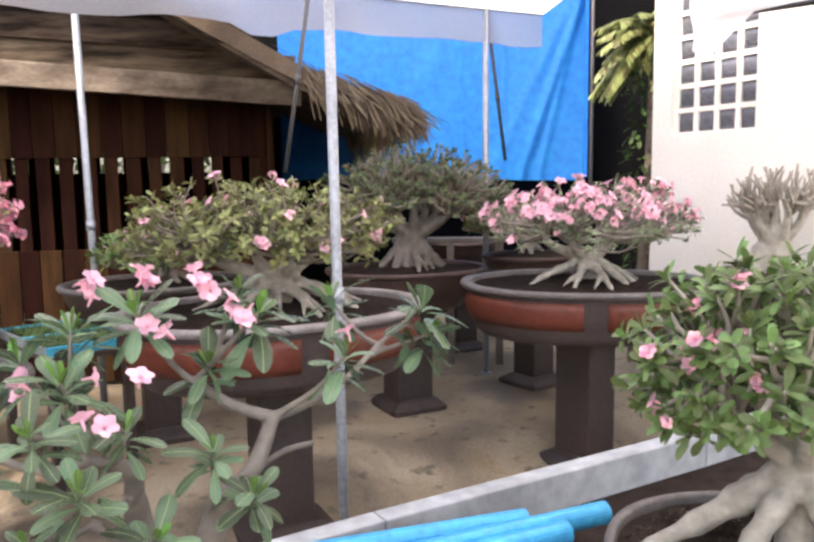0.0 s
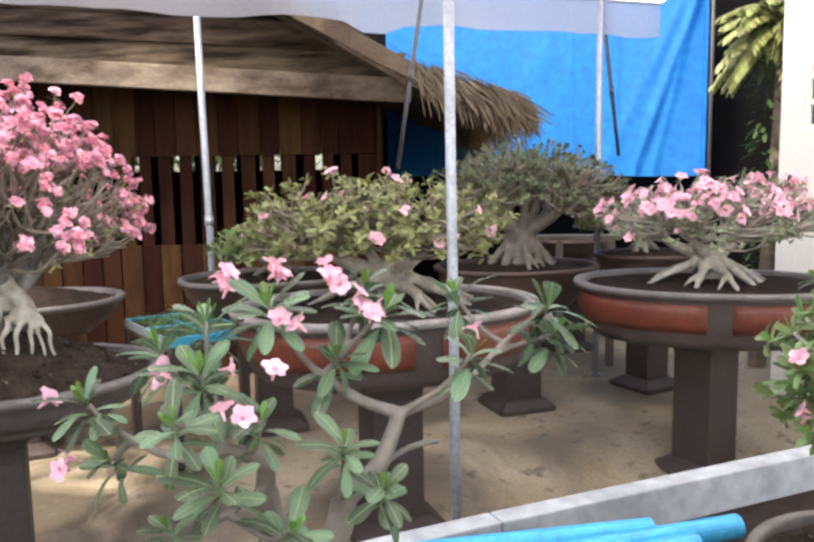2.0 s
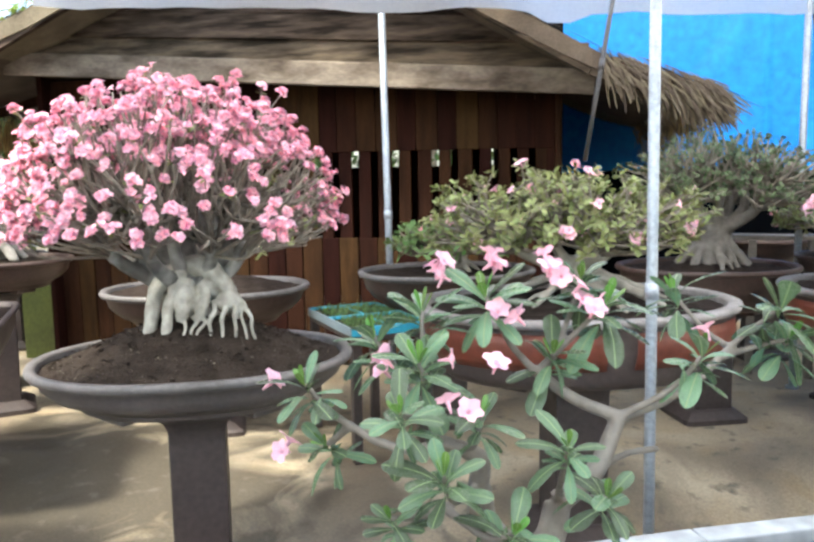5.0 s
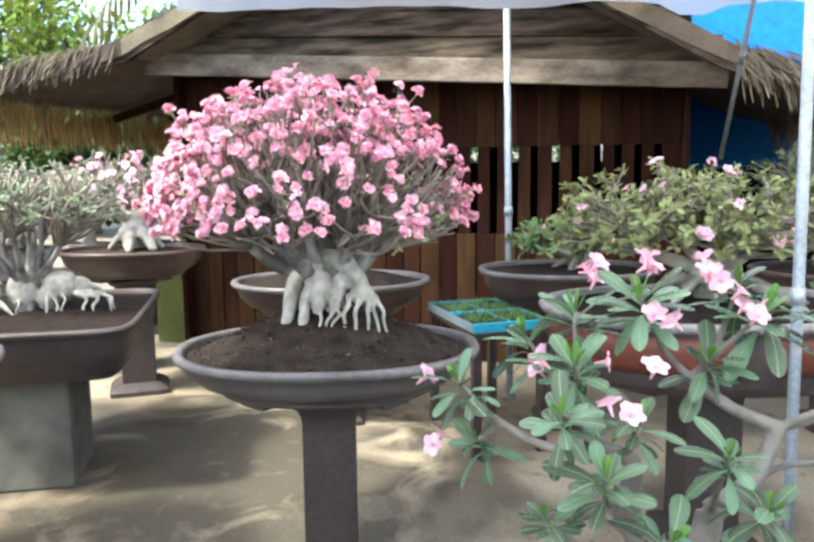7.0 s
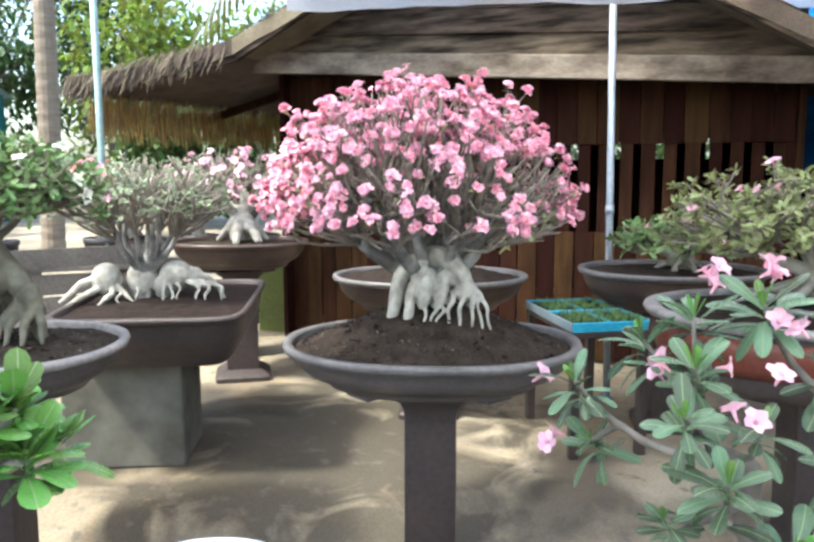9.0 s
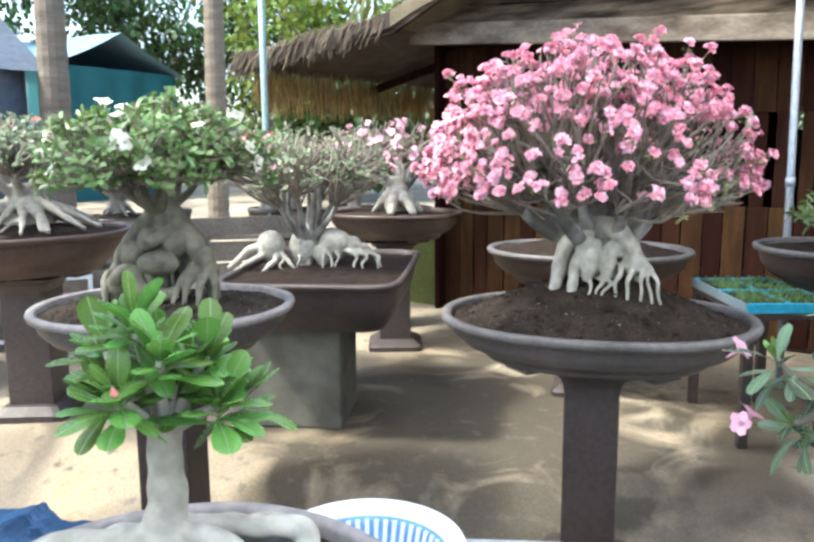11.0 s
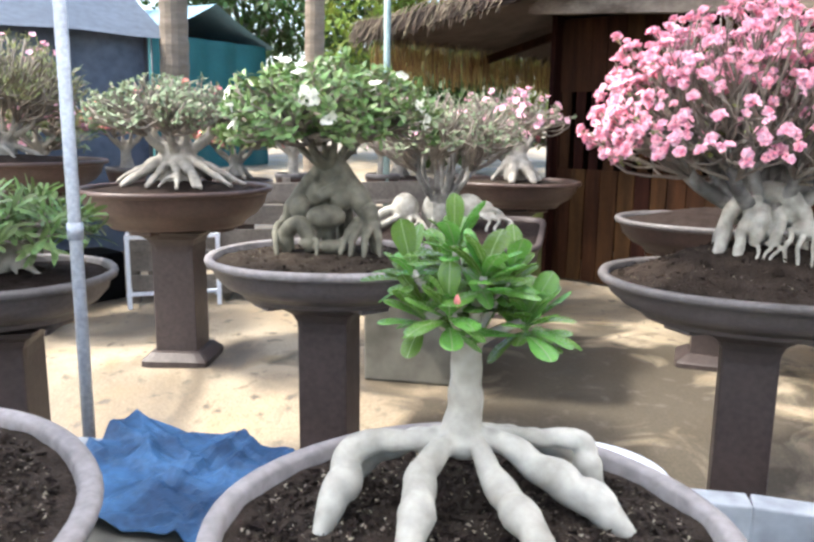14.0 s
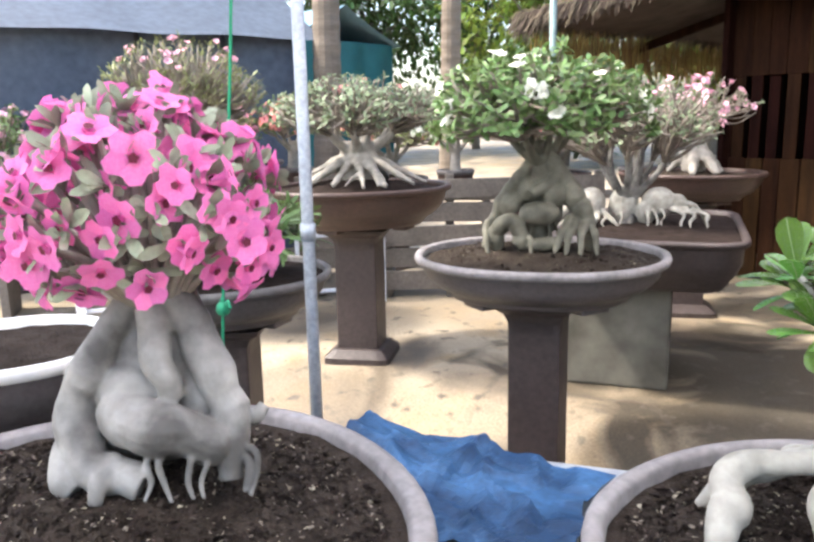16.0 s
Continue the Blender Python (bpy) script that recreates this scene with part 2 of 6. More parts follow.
BASKET = material("blue_plastic", (0.16, 0.33, 0.58), (0.10, 0.24, 0.47), scale=4, fine=50, rough=0.4, bump=0.05)
GREEN_STRING = material("green_twine", (0.01, 0.25, 0.12), (0.008, 0.18, 0.09), rough=0.7, bump=0.2)
PALM_TRUNK = material("ringed_palm_bark", (0.26, 0.21, 0.16), (0.15, 0.12, 0.09), scale=3, fine=30, rough=0.9, bump=0.5, stretch=(1, 1, 6))
PALM_LEAF = material("palm_leaf", (0.13, 0.16, 0.045), (0.22, 0.19, 0.06), scale=4, fine=40, rough=0.5, bump=0.1, spread=0.4, through_light=0.25)
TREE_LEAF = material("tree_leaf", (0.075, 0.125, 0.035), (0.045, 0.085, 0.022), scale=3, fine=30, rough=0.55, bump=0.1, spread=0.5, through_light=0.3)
# lighter, yellower copy of the tree leaf: sunlight put into the colour
TREE_LEAF_LIT_COPY = material("tree_leaf_painted_sunlit", (0.20, 0.25, 0.045), (0.13, 0.19, 0.035), scale=3, fine=30, rough=0.55, bump=0.1, spread=0.5, through_light=0.4)
DARK = material("near_black_matte", (0.004, 0.004, 0.005), (0.003, 0.003, 0.003), scale=3, fine=60, rough=0.95, bump=0.1, spec=0.1)
GREEN_WATER = material("mossy_green_tarp", (0.09, 0.11, 0.025), (0.06, 0.075, 0.02), scale=3, fine=30, rough=0.5, bump=0.2)
BENCH = material("weathered_bench_plank", (0.20, 0.175, 0.15), (0.10, 0.088, 0.075), scale=3, fine=40, rough=0.8, bump=0.3)

# ---- mesh helpers ----


def part(name, bm, mat, parent=None, label="", smooth=True, kind=""):
    me = bpy.data.meshes.new(name)
    bm.to_mesh(me)
    bm.free()
    for m in (mat if isinstance(mat, (list, tuple)) else [mat]):
        me.materials.append(m)
    if smooth:
        me.shade_smooth()
    ob = new(name, me)
    if parent:
        ob.parent = parent
    return tagged(ob, label, "", "", kind)


def raw(name, verts, faces, mat, parent=None, label="", kind="", mats=None, smooth=True):
    me = bpy.data.meshes.new(name)
    me.from_pydata(verts, [], faces)
    for m in (mat if isinstance(mat, (list, tuple)) else [mat]):
        me.materials.append(m)
    if mats:
        me.polygons.foreach_set("material_index", mats)
    if smooth:
        me.shade_smooth()
    me.update()
    ob = new(name, me)
    if parent:
        ob.parent = parent
    return tagged(ob, label, "", "", kind)


def thing(name, place, turn, label, category, group="", kind=""):
    ob = new(name)
    ob.matrix_world = pose(*place, 0, 0, turn)
    ob.empty_display_size = 0.1
    return tagged(ob, label, category, group, kind)


def box(bm, c, size, turn=0.0, bevel=0.0, tilt=(0, 0)):
    m = pose(*c, tilt[0], tilt[1], turn) @ Matrix.Diagonal((*size, 1))
    r = bmesh.ops.create_cube(bm, size=1, matrix=m)
    if bevel:
        es = list({e for v in r["verts"] for e in v.link_edges})
        bmesh.ops.bevel(bm, geom=es, offset=bevel, segments=2, affect="EDGES", profile=0.6)
    return bm


def lathe(bm, profile, seg=40, sx=1.0, sy=1.0, wobble=0.0, power=2.0):
    """Turns (radius, z) pairs round z; sx, sy stretch the plan, power above 2 squares it."""
    rings = []
    for r, z in profile:
        ring = []
        for k in range(seg):
            a = 2 * math.pi * k / seg
            c, s_ = math.cos(a), math.sin(a)
            q = (abs(c) ** power + abs(s_) ** power) ** (-1 / power)
            w = 1 + wobble * noise.noise(Vector((c * 2, s_ * 2, z * 3)))
            ring.append(bm.verts.new((r * q * c * sx * w, r * q * s_ * sy * w, z)))
        rings.append(ring)
    for a, b in zip(rings, rings[1:]):
        for k in range(seg):
            bm.faces.new((a[k], a[(k + 1) % seg], b[(k + 1) % seg], b[k]))
    return rings


def cap(bm, ring, flip=False):
    bm.faces.new(ring[::-1] if flip else ring)


def curve_points(pts, n=4):
    """A smooth line through the points (Catmull-Rom)."""
    P = [Vector(p) for p in pts]
    P = [2 * P[0] - P[1], *P, 2 * P[-1] - P[-2]]
    out = []
    for i in range(1, len(P) - 2):
        for k in range(n):
            t = k / n
            out.append(0.5 * ((2 * P[i]) + (P[i + 1] - P[i - 1]) * t + (2 * P[i - 1] - 5 * P[i] + 4 * P[i + 1] - P[i + 2]) * t * t + (3 * P[i] - P[i - 1] - 3 * P[i + 1] + P[i + 2]) * t ** 3))
    out.append(P[-2])
    return out


class Soup:
    """Vertices and faces gathered for one mesh."""

    def __init__(self):
        self.v, self.f, self.m = [], [], []

    def face(self, pts, mat=0):
        n = len(self.v)
        self.v.extend(tuple(p) for p in pts)
        self.f.append(tuple(range(n, n + len(pts))))
        self.m.append(mat)

    def tube(self, pts, radii, seg=6, mat=0, ends=True):
        pts = [Vector(p) for p in pts]
        n0, up = len(self.v), None
        for i, p in enumerate(pts):
            d = (pts[min(i + 1, len(pts) - 1)] - pts[max(i - 1, 0)]).normalized()
            if up is None:
                up = d.orthogonal().normalized()
            up = (up - d * up.dot(d)).normalized()
            side = d.cross(up)
            r = radii[i] if isinstance(radii, (list, tuple)) else radii
            for k in range(seg):
                a = 2 * math.pi * k / seg
                self.v.append(tuple(p + (up * math.cos(a) + side * math.sin(a)) * r))
        for i in range(len(pts) - 1):
            a, b = n0 + i * seg, n0 + (i + 1) * seg
            for k in range(seg):
                self.f.append((a + k, a + (k + 1) % seg, b + (k + 1) % seg, b + k))
                self.m.append(mat)
        if ends:
            self.f.append(tuple(n0 + k for k in range(seg))[::-1])
            self.f.append(tuple(n0 + (len(pts) - 1) * seg + k for k in range(seg)))
            self.m += [mat, mat]

    def leaf(self, base, way, up, length, width, mat=0, droop=0.25, fold=0.25):
        """A blade of six faces, folded along its midrib and drooping."""
        way = way.normalized()
        side = way.cross(up)
        side = side.normalized() if side.length > 1e-4 else way.orthogonal().normalized()
        nrm = side.cross(way)
        n = len(self.v)
        self.v.append(tuple(base))
        for t, w in ((0.35, 0.68), (0.68, 1.0), (0.9, 0.72)):
            mid = base + way * length * t - nrm * droop * length * t * t
            self.v.append(tuple(mid + side * width * 0.5 * w + nrm * fold * width * 0.5))
            self.v.append(tuple(mid))
            self.v.append(tuple(mid - side * width * 0.5 * w + nrm * fold * width * 0.5))
        self.v.append(tuple(base + way * length - nrm * droop * length))
        for f in ((0, 2, 1), (0, 3, 2), (1, 2, 5, 4), (2, 3, 6, 5), (4, 5, 8, 7), (5, 6, 9, 8), (7, 8, 10), (8, 9, 10)):
            self.f.append(tuple(n + q for q in f))
            self.m.append(mat)

    def flower(self, c, way, size, mat=0, throat=None, rnd=random, open_=0.35, tube_len=0.0):
        """Five petals round a throat."""
        way = way.normalized()
        a0 = way.orthogonal().normalized()
        b0 = way.cross(a0)
        turn = rnd.random() * 6.28
        for k in range(5):
            a = turn + k * 2 * math.pi / 5
            d = a0 * math.cos(a) + b0 * math.sin(a)
            s_ = way.cross(d)
            tip = 0.5 * size * (0.9 + 0.2 * rnd.random())
            w = 0.36 * size
            n = len(self.v)
            for p in (c - way * size * 0.12 + d * size * 0.04, c + d * tip * 0.55 + s_ * w * 0.72 + way * open_ * size * 0.16, c + d * tip + s_ * w * 0.35 + way * open_ * size * 0.1,
                      c + d * tip * 1.02 - s_ * w * 0.3 + way * open_ * size * 0.22, c + d * tip * 0.55 - s_ * w * 0.72 + way * open_ * size * 0.2, c + d * tip * 0.6 + way * open_ * size * 0.08):
                self.v.append(tuple(p))
            for f in ((0, 1, 5), (1, 2, 5), (2, 3, 5), (3, 4, 5), (4, 0, 5)):
                self.f.append(tuple(n + q for q in f))
                self.m.append(mat)
        if throat is not None:
            ring = [c + (a0 * math.cos(k * 1.2566) + b0 * math.sin(k * 1.2566)) * size * 0.11 + way * size * 0.06 for k in range(5)]
            self.face(ring, throat)
        if tube_len:
            self.tube([c - way * tube_len, c - way * 0.02 * size], [size * 0.04, size * 0.12], 5, mat, False)

    def ball(self, c, r, mat=0, rings=5, seg=8):
        """A closed lump; r may be three radii."""
        r = Vector(r) if isinstance(r, (tuple, list)) else Vector((r, r, r))
        n = len(self.v)
        self.v.append((c[0], c[1], c[2] + r.z))
        for i in range(1, rings):
            p = math.pi * i / rings
            for k in range(seg):
                a = 2 * math.pi * k / seg
                self.v.append((c[0] + r.x * math.sin(p) * math.cos(a), c[1] + r.y * math.sin(p) * math.sin(a), c[2] + r.z * math.cos(p)))
        self.v.append((c[0], c[1], c[2] - r.z))
        last = len(self.v) - 1
        for k in range(seg):
            self.f.append((n, n + 1 + k, n + 1 + (k + 1) % seg))
            self.m.append(mat)
            b = n + 1 + (rings - 2) * seg
            self.f.append((b + k, last, b + (k + 1) % seg))
            self.m.append(mat)
        for i in range(rings - 2):
            a, b = n + 1 + i * seg, n + 1 + (i + 1) * seg
            for k in range(seg):
                self.f.append((a + k, b + k, b + (k + 1) % seg, a + (k + 1) % seg))
                self.m.append(mat)

    def make(self, name, mat, parent=None, label="", kind="", smooth=True):
        return raw(name, self.v, self.f, mat, parent, label, kind, self.m if isinstance(mat, (list, tuple)) else None, smooth)


def blend(ob, voxel=0.008, rounds=6, bump=0.0):
    """Melts overlapping lumps of a trunk into one skin."""
    md = ob.modifiers.new("skin", "REMESH")
    md.mode, md.voxel_size, md.use_smooth_shade = "VOXEL", voxel, True
    sm = ob.modifiers.new("soften", "SMOOTH")
    sm.factor, sm.iterations = 0.5, max(1, rounds)
    return ob


def leaf_mesh(name, mat, bend, width=0.36, fold=0.16):
    """A broad leaf of unit length along y with a pale midrib."""
    so = Soup()
    prof = ((0.0, 0.04), (0.2, 0.34), (0.44, 0.72), (0.68, 1.0), (0.85, 0.94), (0.95, 0.62), (1.0, 0.14))
    for t, w in prof:
        z = 0.10 * t - bend * t * t
        h = 0.5 * width * w
        for x, dz in ((-h, -fold * h * 0.4), (-h * 0.55, fold * h * 0.9), (-0.012, 0.0), (0.012, 0.0), (h * 0.55, fold * h * 0.9), (h, -fold * h * 0.4)):
            so.v.append((x, t, z + dz))
    for i in range(len(prof) - 1):
        for k in range(5):
            a = i * 6 + k
            so.f.append((a, a + 1, a + 7, a + 6))
            so.m.append(1 if k == 2 else 0)
    me = bpy.data.meshes.new(name)
    me.from_pydata(so.v, [], so.f)
    me.materials.append(mat)
    me.materials.append(MIDRIB)
    me.polygons.foreach_set("material_index", so.m)
    me.shade_smooth()
    return me


def flower_mesh(name, petal, throat, seed, open_=0.2, tube_len=0.5):
    """A five-petalled flower of unit width facing z."""
    so = Soup()
    so.flower(Vector((0, 0, 0)), Vector((0, 0, 1)), 1.0, 0, 1 if throat else None, random.Random(seed), open_, tube_len)
    me = bpy.data.meshes.new(name)
    me.from_pydata(so.v, [], so.f)
    me.materials.append(petal)
    me.materials.append(THROAT)
    me.polygons.foreach_set("material_index", so.m)
    me.shade_smooth()
    return me


def piece(name, me, parent, at, way, up, size, axis="Y"):
    """One leaf or flower on a shared mesh, its long axis along way."""
    ob = new(name, me)
    ob.parent = parent
    way = way.normalized()
    side = way.cross(up)
    side = side.normalized() if side.length > 1e-3 else way.orthogonal().normalized()
    nrm = side.cross(way)
    cols = (side, way, nrm) if axis == "Y" else (side, -nrm, way)
    m = Matrix([[c[r] * size for c in cols] + [at[r]] for r in range(3)] + [[0, 0, 0, 1]])
    ob.matrix_basis = m
    return ob


# ---- ground ----
KERB_N = Vector((-0.56, 0.83, 0))


def fall(x, y):
    """Height of the yard, which drains towards the bed."""
    s = (x + 1.43) * KERB_N.x + (y - 1.70) * KERB_N.y
    t = max(0.0, min(1.0, (s - 0.3) / 1.35))
    return -0.34 * (1 - t * t * (3 - 2 * t)) if s > -0.5 else -0.34


def ground():
    bm = bmesh.new()
    n, size = 90, 14.0
    grid = [[bm.verts.new((-1.5 + (i / n - 0.5) * size, 3.0 + (j / n - 0.5) * size, fall(-1.5 + (i / n - 0.5) * size, 3.0 + (j / n - 0.5) * size) + 0.008 * noise.noise(Vector((i * 0.13, j * 0.13, 0))))) for j in range(n + 1)] for i in range(n + 1)]
    for i in range(n):
        for j in range(n):
            bm.faces.new((grid[i][j], grid[i + 1][j], grid[i + 1][j + 1], grid[i][j + 1]))
    rim = [grid[i][0] for i in range(n)] + [grid[n][j] for j in range(n)] + [grid[i][n] for i in range(n, 0, -1)] + [grid[0][j] for j in range(n, 0, -1)]
    far = [bm.verts.new(((v.co.x + 1.5) * 200 - 1.5, (v.co.y - 3) * 200 + 3, min(v.co.z, -0.02))) for v in rim]
    for k in range(len(rim)):
        q = (k + 1) % len(rim)
        bm.faces.new((rim[k], far[k], far[q], rim[q]))
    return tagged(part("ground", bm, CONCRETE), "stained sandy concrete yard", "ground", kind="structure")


ground()


def kerb():
    """The low cement wall of the foreground bed."""
    line = [(2.2, 4.15), (1.29, 3.53), (-0.09, 2.63), (-1.43, 1.70), (-2.46, 0.75), (-3.6, -0.35), (-4.6, -1.4)]
    th, top = 0.09, 0.45
    wall = thing("kerb_wall", (0, 0, 0), 0, "low grey cement wall round the planting bed", "low wall", kind="structure")
    for (xa, ya), (xb, yb) in zip(line, line[1:]):
        d = Vector((xb - xa, yb - ya, 0))
        ln = d.length
        bm = bmesh.new()
        box(bm, ((xa + xb) / 2, (ya + yb) / 2, top / 2 - 0.18), (ln - 0.004, th, top + 0.36), math.degrees(math.atan2(d.y, d.x)), 0.008)
        part("wall_segment", bm, KERB, wall, smooth=False)
    return wall


kerb()


# ---- hut with a thatched roof ----
HUT = Vector((-5.48, 4.90, 0))
HX = Vector((0.975, 0.221, 0)).normalized()
HY = Vector((-HX.y, HX.x, 0))
HUT_TURN = math.degrees(math.atan2(HX.y, HX.x))


def hut():
    """Local x runs along the front, y away from the camera."""
    h = thing("hut", HUT, HUT_TURN, "dark wooden hut with a weathered gable and thatched eaves", "hut")
    W, D = 4.69, 3.6
    # fascia beam, a little lower towards its far end
    bm = bmesh.new()
    box(bm, (W / 2, 0, 2.40), (W, 0.07, 0.18), 0, 0.012, (0, 3.8))
    part("fascia_beam", bm, FASCIA, h, "pale weathered beam with knots", smooth=False)
    # gable of wide boards
    rnd = random.Random(4)
    z, k = 2.455, 0
    while z < 3.25:
        bw = 0.2
        inset = max(0.05, (z - 2.40) * 1.75)
        bm = bmesh.new()
        box(bm, (W / 2 + 0.05, 0.05 - 0.012 * (k % 2), z + bw / 2), (max(0.4, W - 2 * inset), 0.03, bw * 1.02), 0, 0.006, (-6 + rnd.uniform(-2, 2), 3.2))
        part("gable_board", bm, GABLE, h, smooth=False)
        z += bw * 0.97
        k += 1
    # wall of upright boards with open slots
    x = 0.12
    while x < W - 0.35:
        bw = rnd.uniform(0.14, 0.175)
        bm = bmesh.new()
        box(bm, (x + bw / 2, 0.42 + rnd.uniform(-0.008, 0.008), 2.13), (bw, 0.025, 0.66), 0, 0.004)
        part("wall_board", bm, WOOD, h, smooth=False)
        bm = bmesh.new()
        box(bm, (x + bw / 2 - 0.02, 0.435 + rnd.uniform(-0.006, 0.006), 1.42), (bw * 0.64, 0.025, 0.86), 0, 0.004)
        part("fence_slat", bm, WOOD, h, smooth=False)
        bm = bmesh.new()
        box(bm, (x + bw / 2, 0.415 + rnd.uniform(-0.008, 0.008), 0.56), (bw * 0.97, 0.025, 1.06), 0, 0.004)
        part("wall_board", bm, WOOD, h, smooth=False)
        x += bw + 0.004
    for xx in (0.06, 1.9, W - 0.28):
        bm = bmesh.new()
        box(bm, (xx, 0.48, 1.2), (0.12, 0.12, 2.4), 0, 0.01)
        part("corner_post", bm, WOOD, h, smooth=False)
    for zz in (0.98, 1.88, 2.3):
        bm = bmesh.new()
        box(bm, (W / 2 - 0.1, 0.49, zz), (W - 0.4, 0.05, 0.08), 0, 0.006)
        part("rail", bm, WOOD, h, smooth=False)
    bm = bmesh.new()
    box(bm, (W / 2, D, 0.86), (W - 0.3, 0.06, 1.72), 0, 0.01)
    part("back_wall", bm, WOOD, h, smooth=False)
    bm = bmesh.new()
    box(bm, (W / 2, D, 2.24), (W - 0.3, 0.06, 0.56), 0, 0.01)
    part("back_wall", bm, WOOD, h, smooth=False)
    for k in range(9):
        bm = bmesh.new()
        box(bm, (0.3 + 0.52 * k + rnd.uniform(-0.06, 0.06), D, 1.84), (rnd.uniform(0.24, 0.4), 0.05, 0.24), 0, 0.006)
        part("vent_board", bm, WOOD, h, smooth=False)
    for xx in (0.08, W - 0.25):
        bm = bmesh.new()
        box(bm, (xx, D / 2 + 0.15, 1.25), (0.05, D - 0.3, 2.5), 0, 0.01)
        part("side_wall", bm, WOOD, h, smooth=False)
    bm = bmesh.new()
    box(bm, (W / 2, D / 2 + 0.1, 2.50), (W - 0.2, D, 0.03))
    part("ceiling_boards", bm, GABLE, h, smooth=False)
    bm = bmesh.new()
    box(bm, (W / 2, D / 2 + 0.3, 0.06), (W - 0.3, D - 0.3, 0.12))
    part("floor_slab", bm, BLOCK, h, smooth=False)
    # roof slabs and thatch: a high ridge across the middle and flat skirts on both sides
    ridge = (W / 2, 3.62)
    for side in (-1, 1):
        eave = (-1.22, 2.26) if side < 0 else (W + 0.74, 2.02)
        flare = 0.5 if side < 0 else 0.0
        knee = (0.1, 2.56) if side < 0 else (W - 0.06, 2.29)
        for a, b, nm in ((ridge, knee, "upper_roof"), (knee, eave, "lower_roof")):
            so = Soup()
            nx, ny = 10, 8
            grid = {}
            for lay in (0, 1):
                for i in range(nx + 1):
                    for j in range(ny + 1):
                        t = i / nx
                        px_ = a[0] + (b[0] - a[0]) * t
                        pz = a[1] + (b[1] - a[1]) * t - 0.05 * math.sin(math.pi * t)
                        front = -0.46 - (flare * t if nm == "lower_roof" else 0.0)
                        py = front + j / ny * (D + 0.14 - front)
                        grid[lay, i, j] = len(so.v)
                        so.v.append((px_, py, pz + lay * 0.13 + 0.02 * noise.noise(Vector((px_ * 3, py * 3, lay)))))
            for lay in (0, 1):
                for i in range(nx):
                    for j in range(ny):
                        so.f.append((grid[lay, i, j], grid[lay, i + 1, j], grid[lay, i + 1, j + 1], grid[lay, i, j + 1]))
            for i in range(nx):
                for j in (0, ny):
                    so.f.append((grid[0, i, j], grid[0, i + 1, j], grid[1, i + 1, j], grid[1, i, j]))
            for j in range(ny):
                for i in (0, nx):
                    so.f.append((grid[0, i, j], grid[0, i, j + 1], grid[1, i, j + 1], grid[1, i, j]))
            so.make(nm, THATCH, h, smooth=False)
        # barge board along the front edge
        bm = bmesh.new()
        for a, b, fa, fb in ((ridge, knee, 0.0, 0.0), (knee, eave, 0.0, flare)):
            pa, pb = Vector((a[0], -0.42 - fa, a[1])), Vector((b[0], -0.42 - fb, b[1]))
            m = (pb - pa).to_track_quat("X", "Z").to_matrix().to_4x4()
            m.translation = (pa + pb) / 2
            bmesh.ops.create_cube(bm, size=1, matrix=m @ Matrix.Diagonal(((pb - pa).length, 0.05, 0.1, 1)))
        part("barge_board", bm, GABLE, h, smooth=False)
        # loose straw
        so = Soup()
        for _ in range(1500):
            t = rnd.random() ** 0.7
            a, b = (knee, eave)
            px_, pz = a[0] + (b[0] - a[0]) * t, a[1] + (b[1] - a[1]) * t
            fr = rnd.random() < 0.55
            py = -0.46 - flare * t if fr else rnd.uniform(-0.4 - flare, D)
            base = Vector((px_ if fr else eave[0] - side * rnd.random() * 0.25, py, (pz if fr else eave[1]) + rnd.uniform(0.02, 0.16)))
            way = Vector((side * rnd.uniform(0.1, 0.7), rnd.uniform(-0.35, 0.15), rnd.uniform(-1.0, -0.25)))
            so.leaf(base, way, Vector((0, -1, 0.3)), rnd.uniform(0.1, 0.2) if side < 0 else rnd.uniform(0.12, 0.3), 0.012, droop=0.1, fold=0.1)
        for _ in range(1300):
            t = rnd.random()
            a, b = (ridge, knee) if rnd.random() < 0.5 else (knee, eave)
            base = Vector((a[0] + (b[0] - a[0]) * t, rnd.uniform(-0.46, D * 0.6), a[1] + (b[1] - a[1]) * t + 0.13))
            so.leaf(base, Vector((side, rnd.uniform(-0.5, 0.3), -0.35)), Vector((0, 0, 1)), rnd.uniform(0.2, 0.4), 0.014, droop=0.1, fold=0.1)
        so.make("thatch_straw", THATCH, h, kind="stuff")
        so = Soup()
        for _ in range(1400 if side < 0 else 500):
            py = rnd.uniform(-0.3 - flare, D)
            base = Vector((eave[0] - side * rnd.random() * 0.2, py, eave[1] + rnd.uniform(-0.05, 0.06)))
            so.leaf(base, Vector((side * rnd.uniform(-0.1, 0.2), rnd.uniform(-0.15, 0.15), -1)), Vector((side, 0, 0.3)), rnd.uniform(0.2, 0.45), 0.012, droop=0.05, fold=0.1)
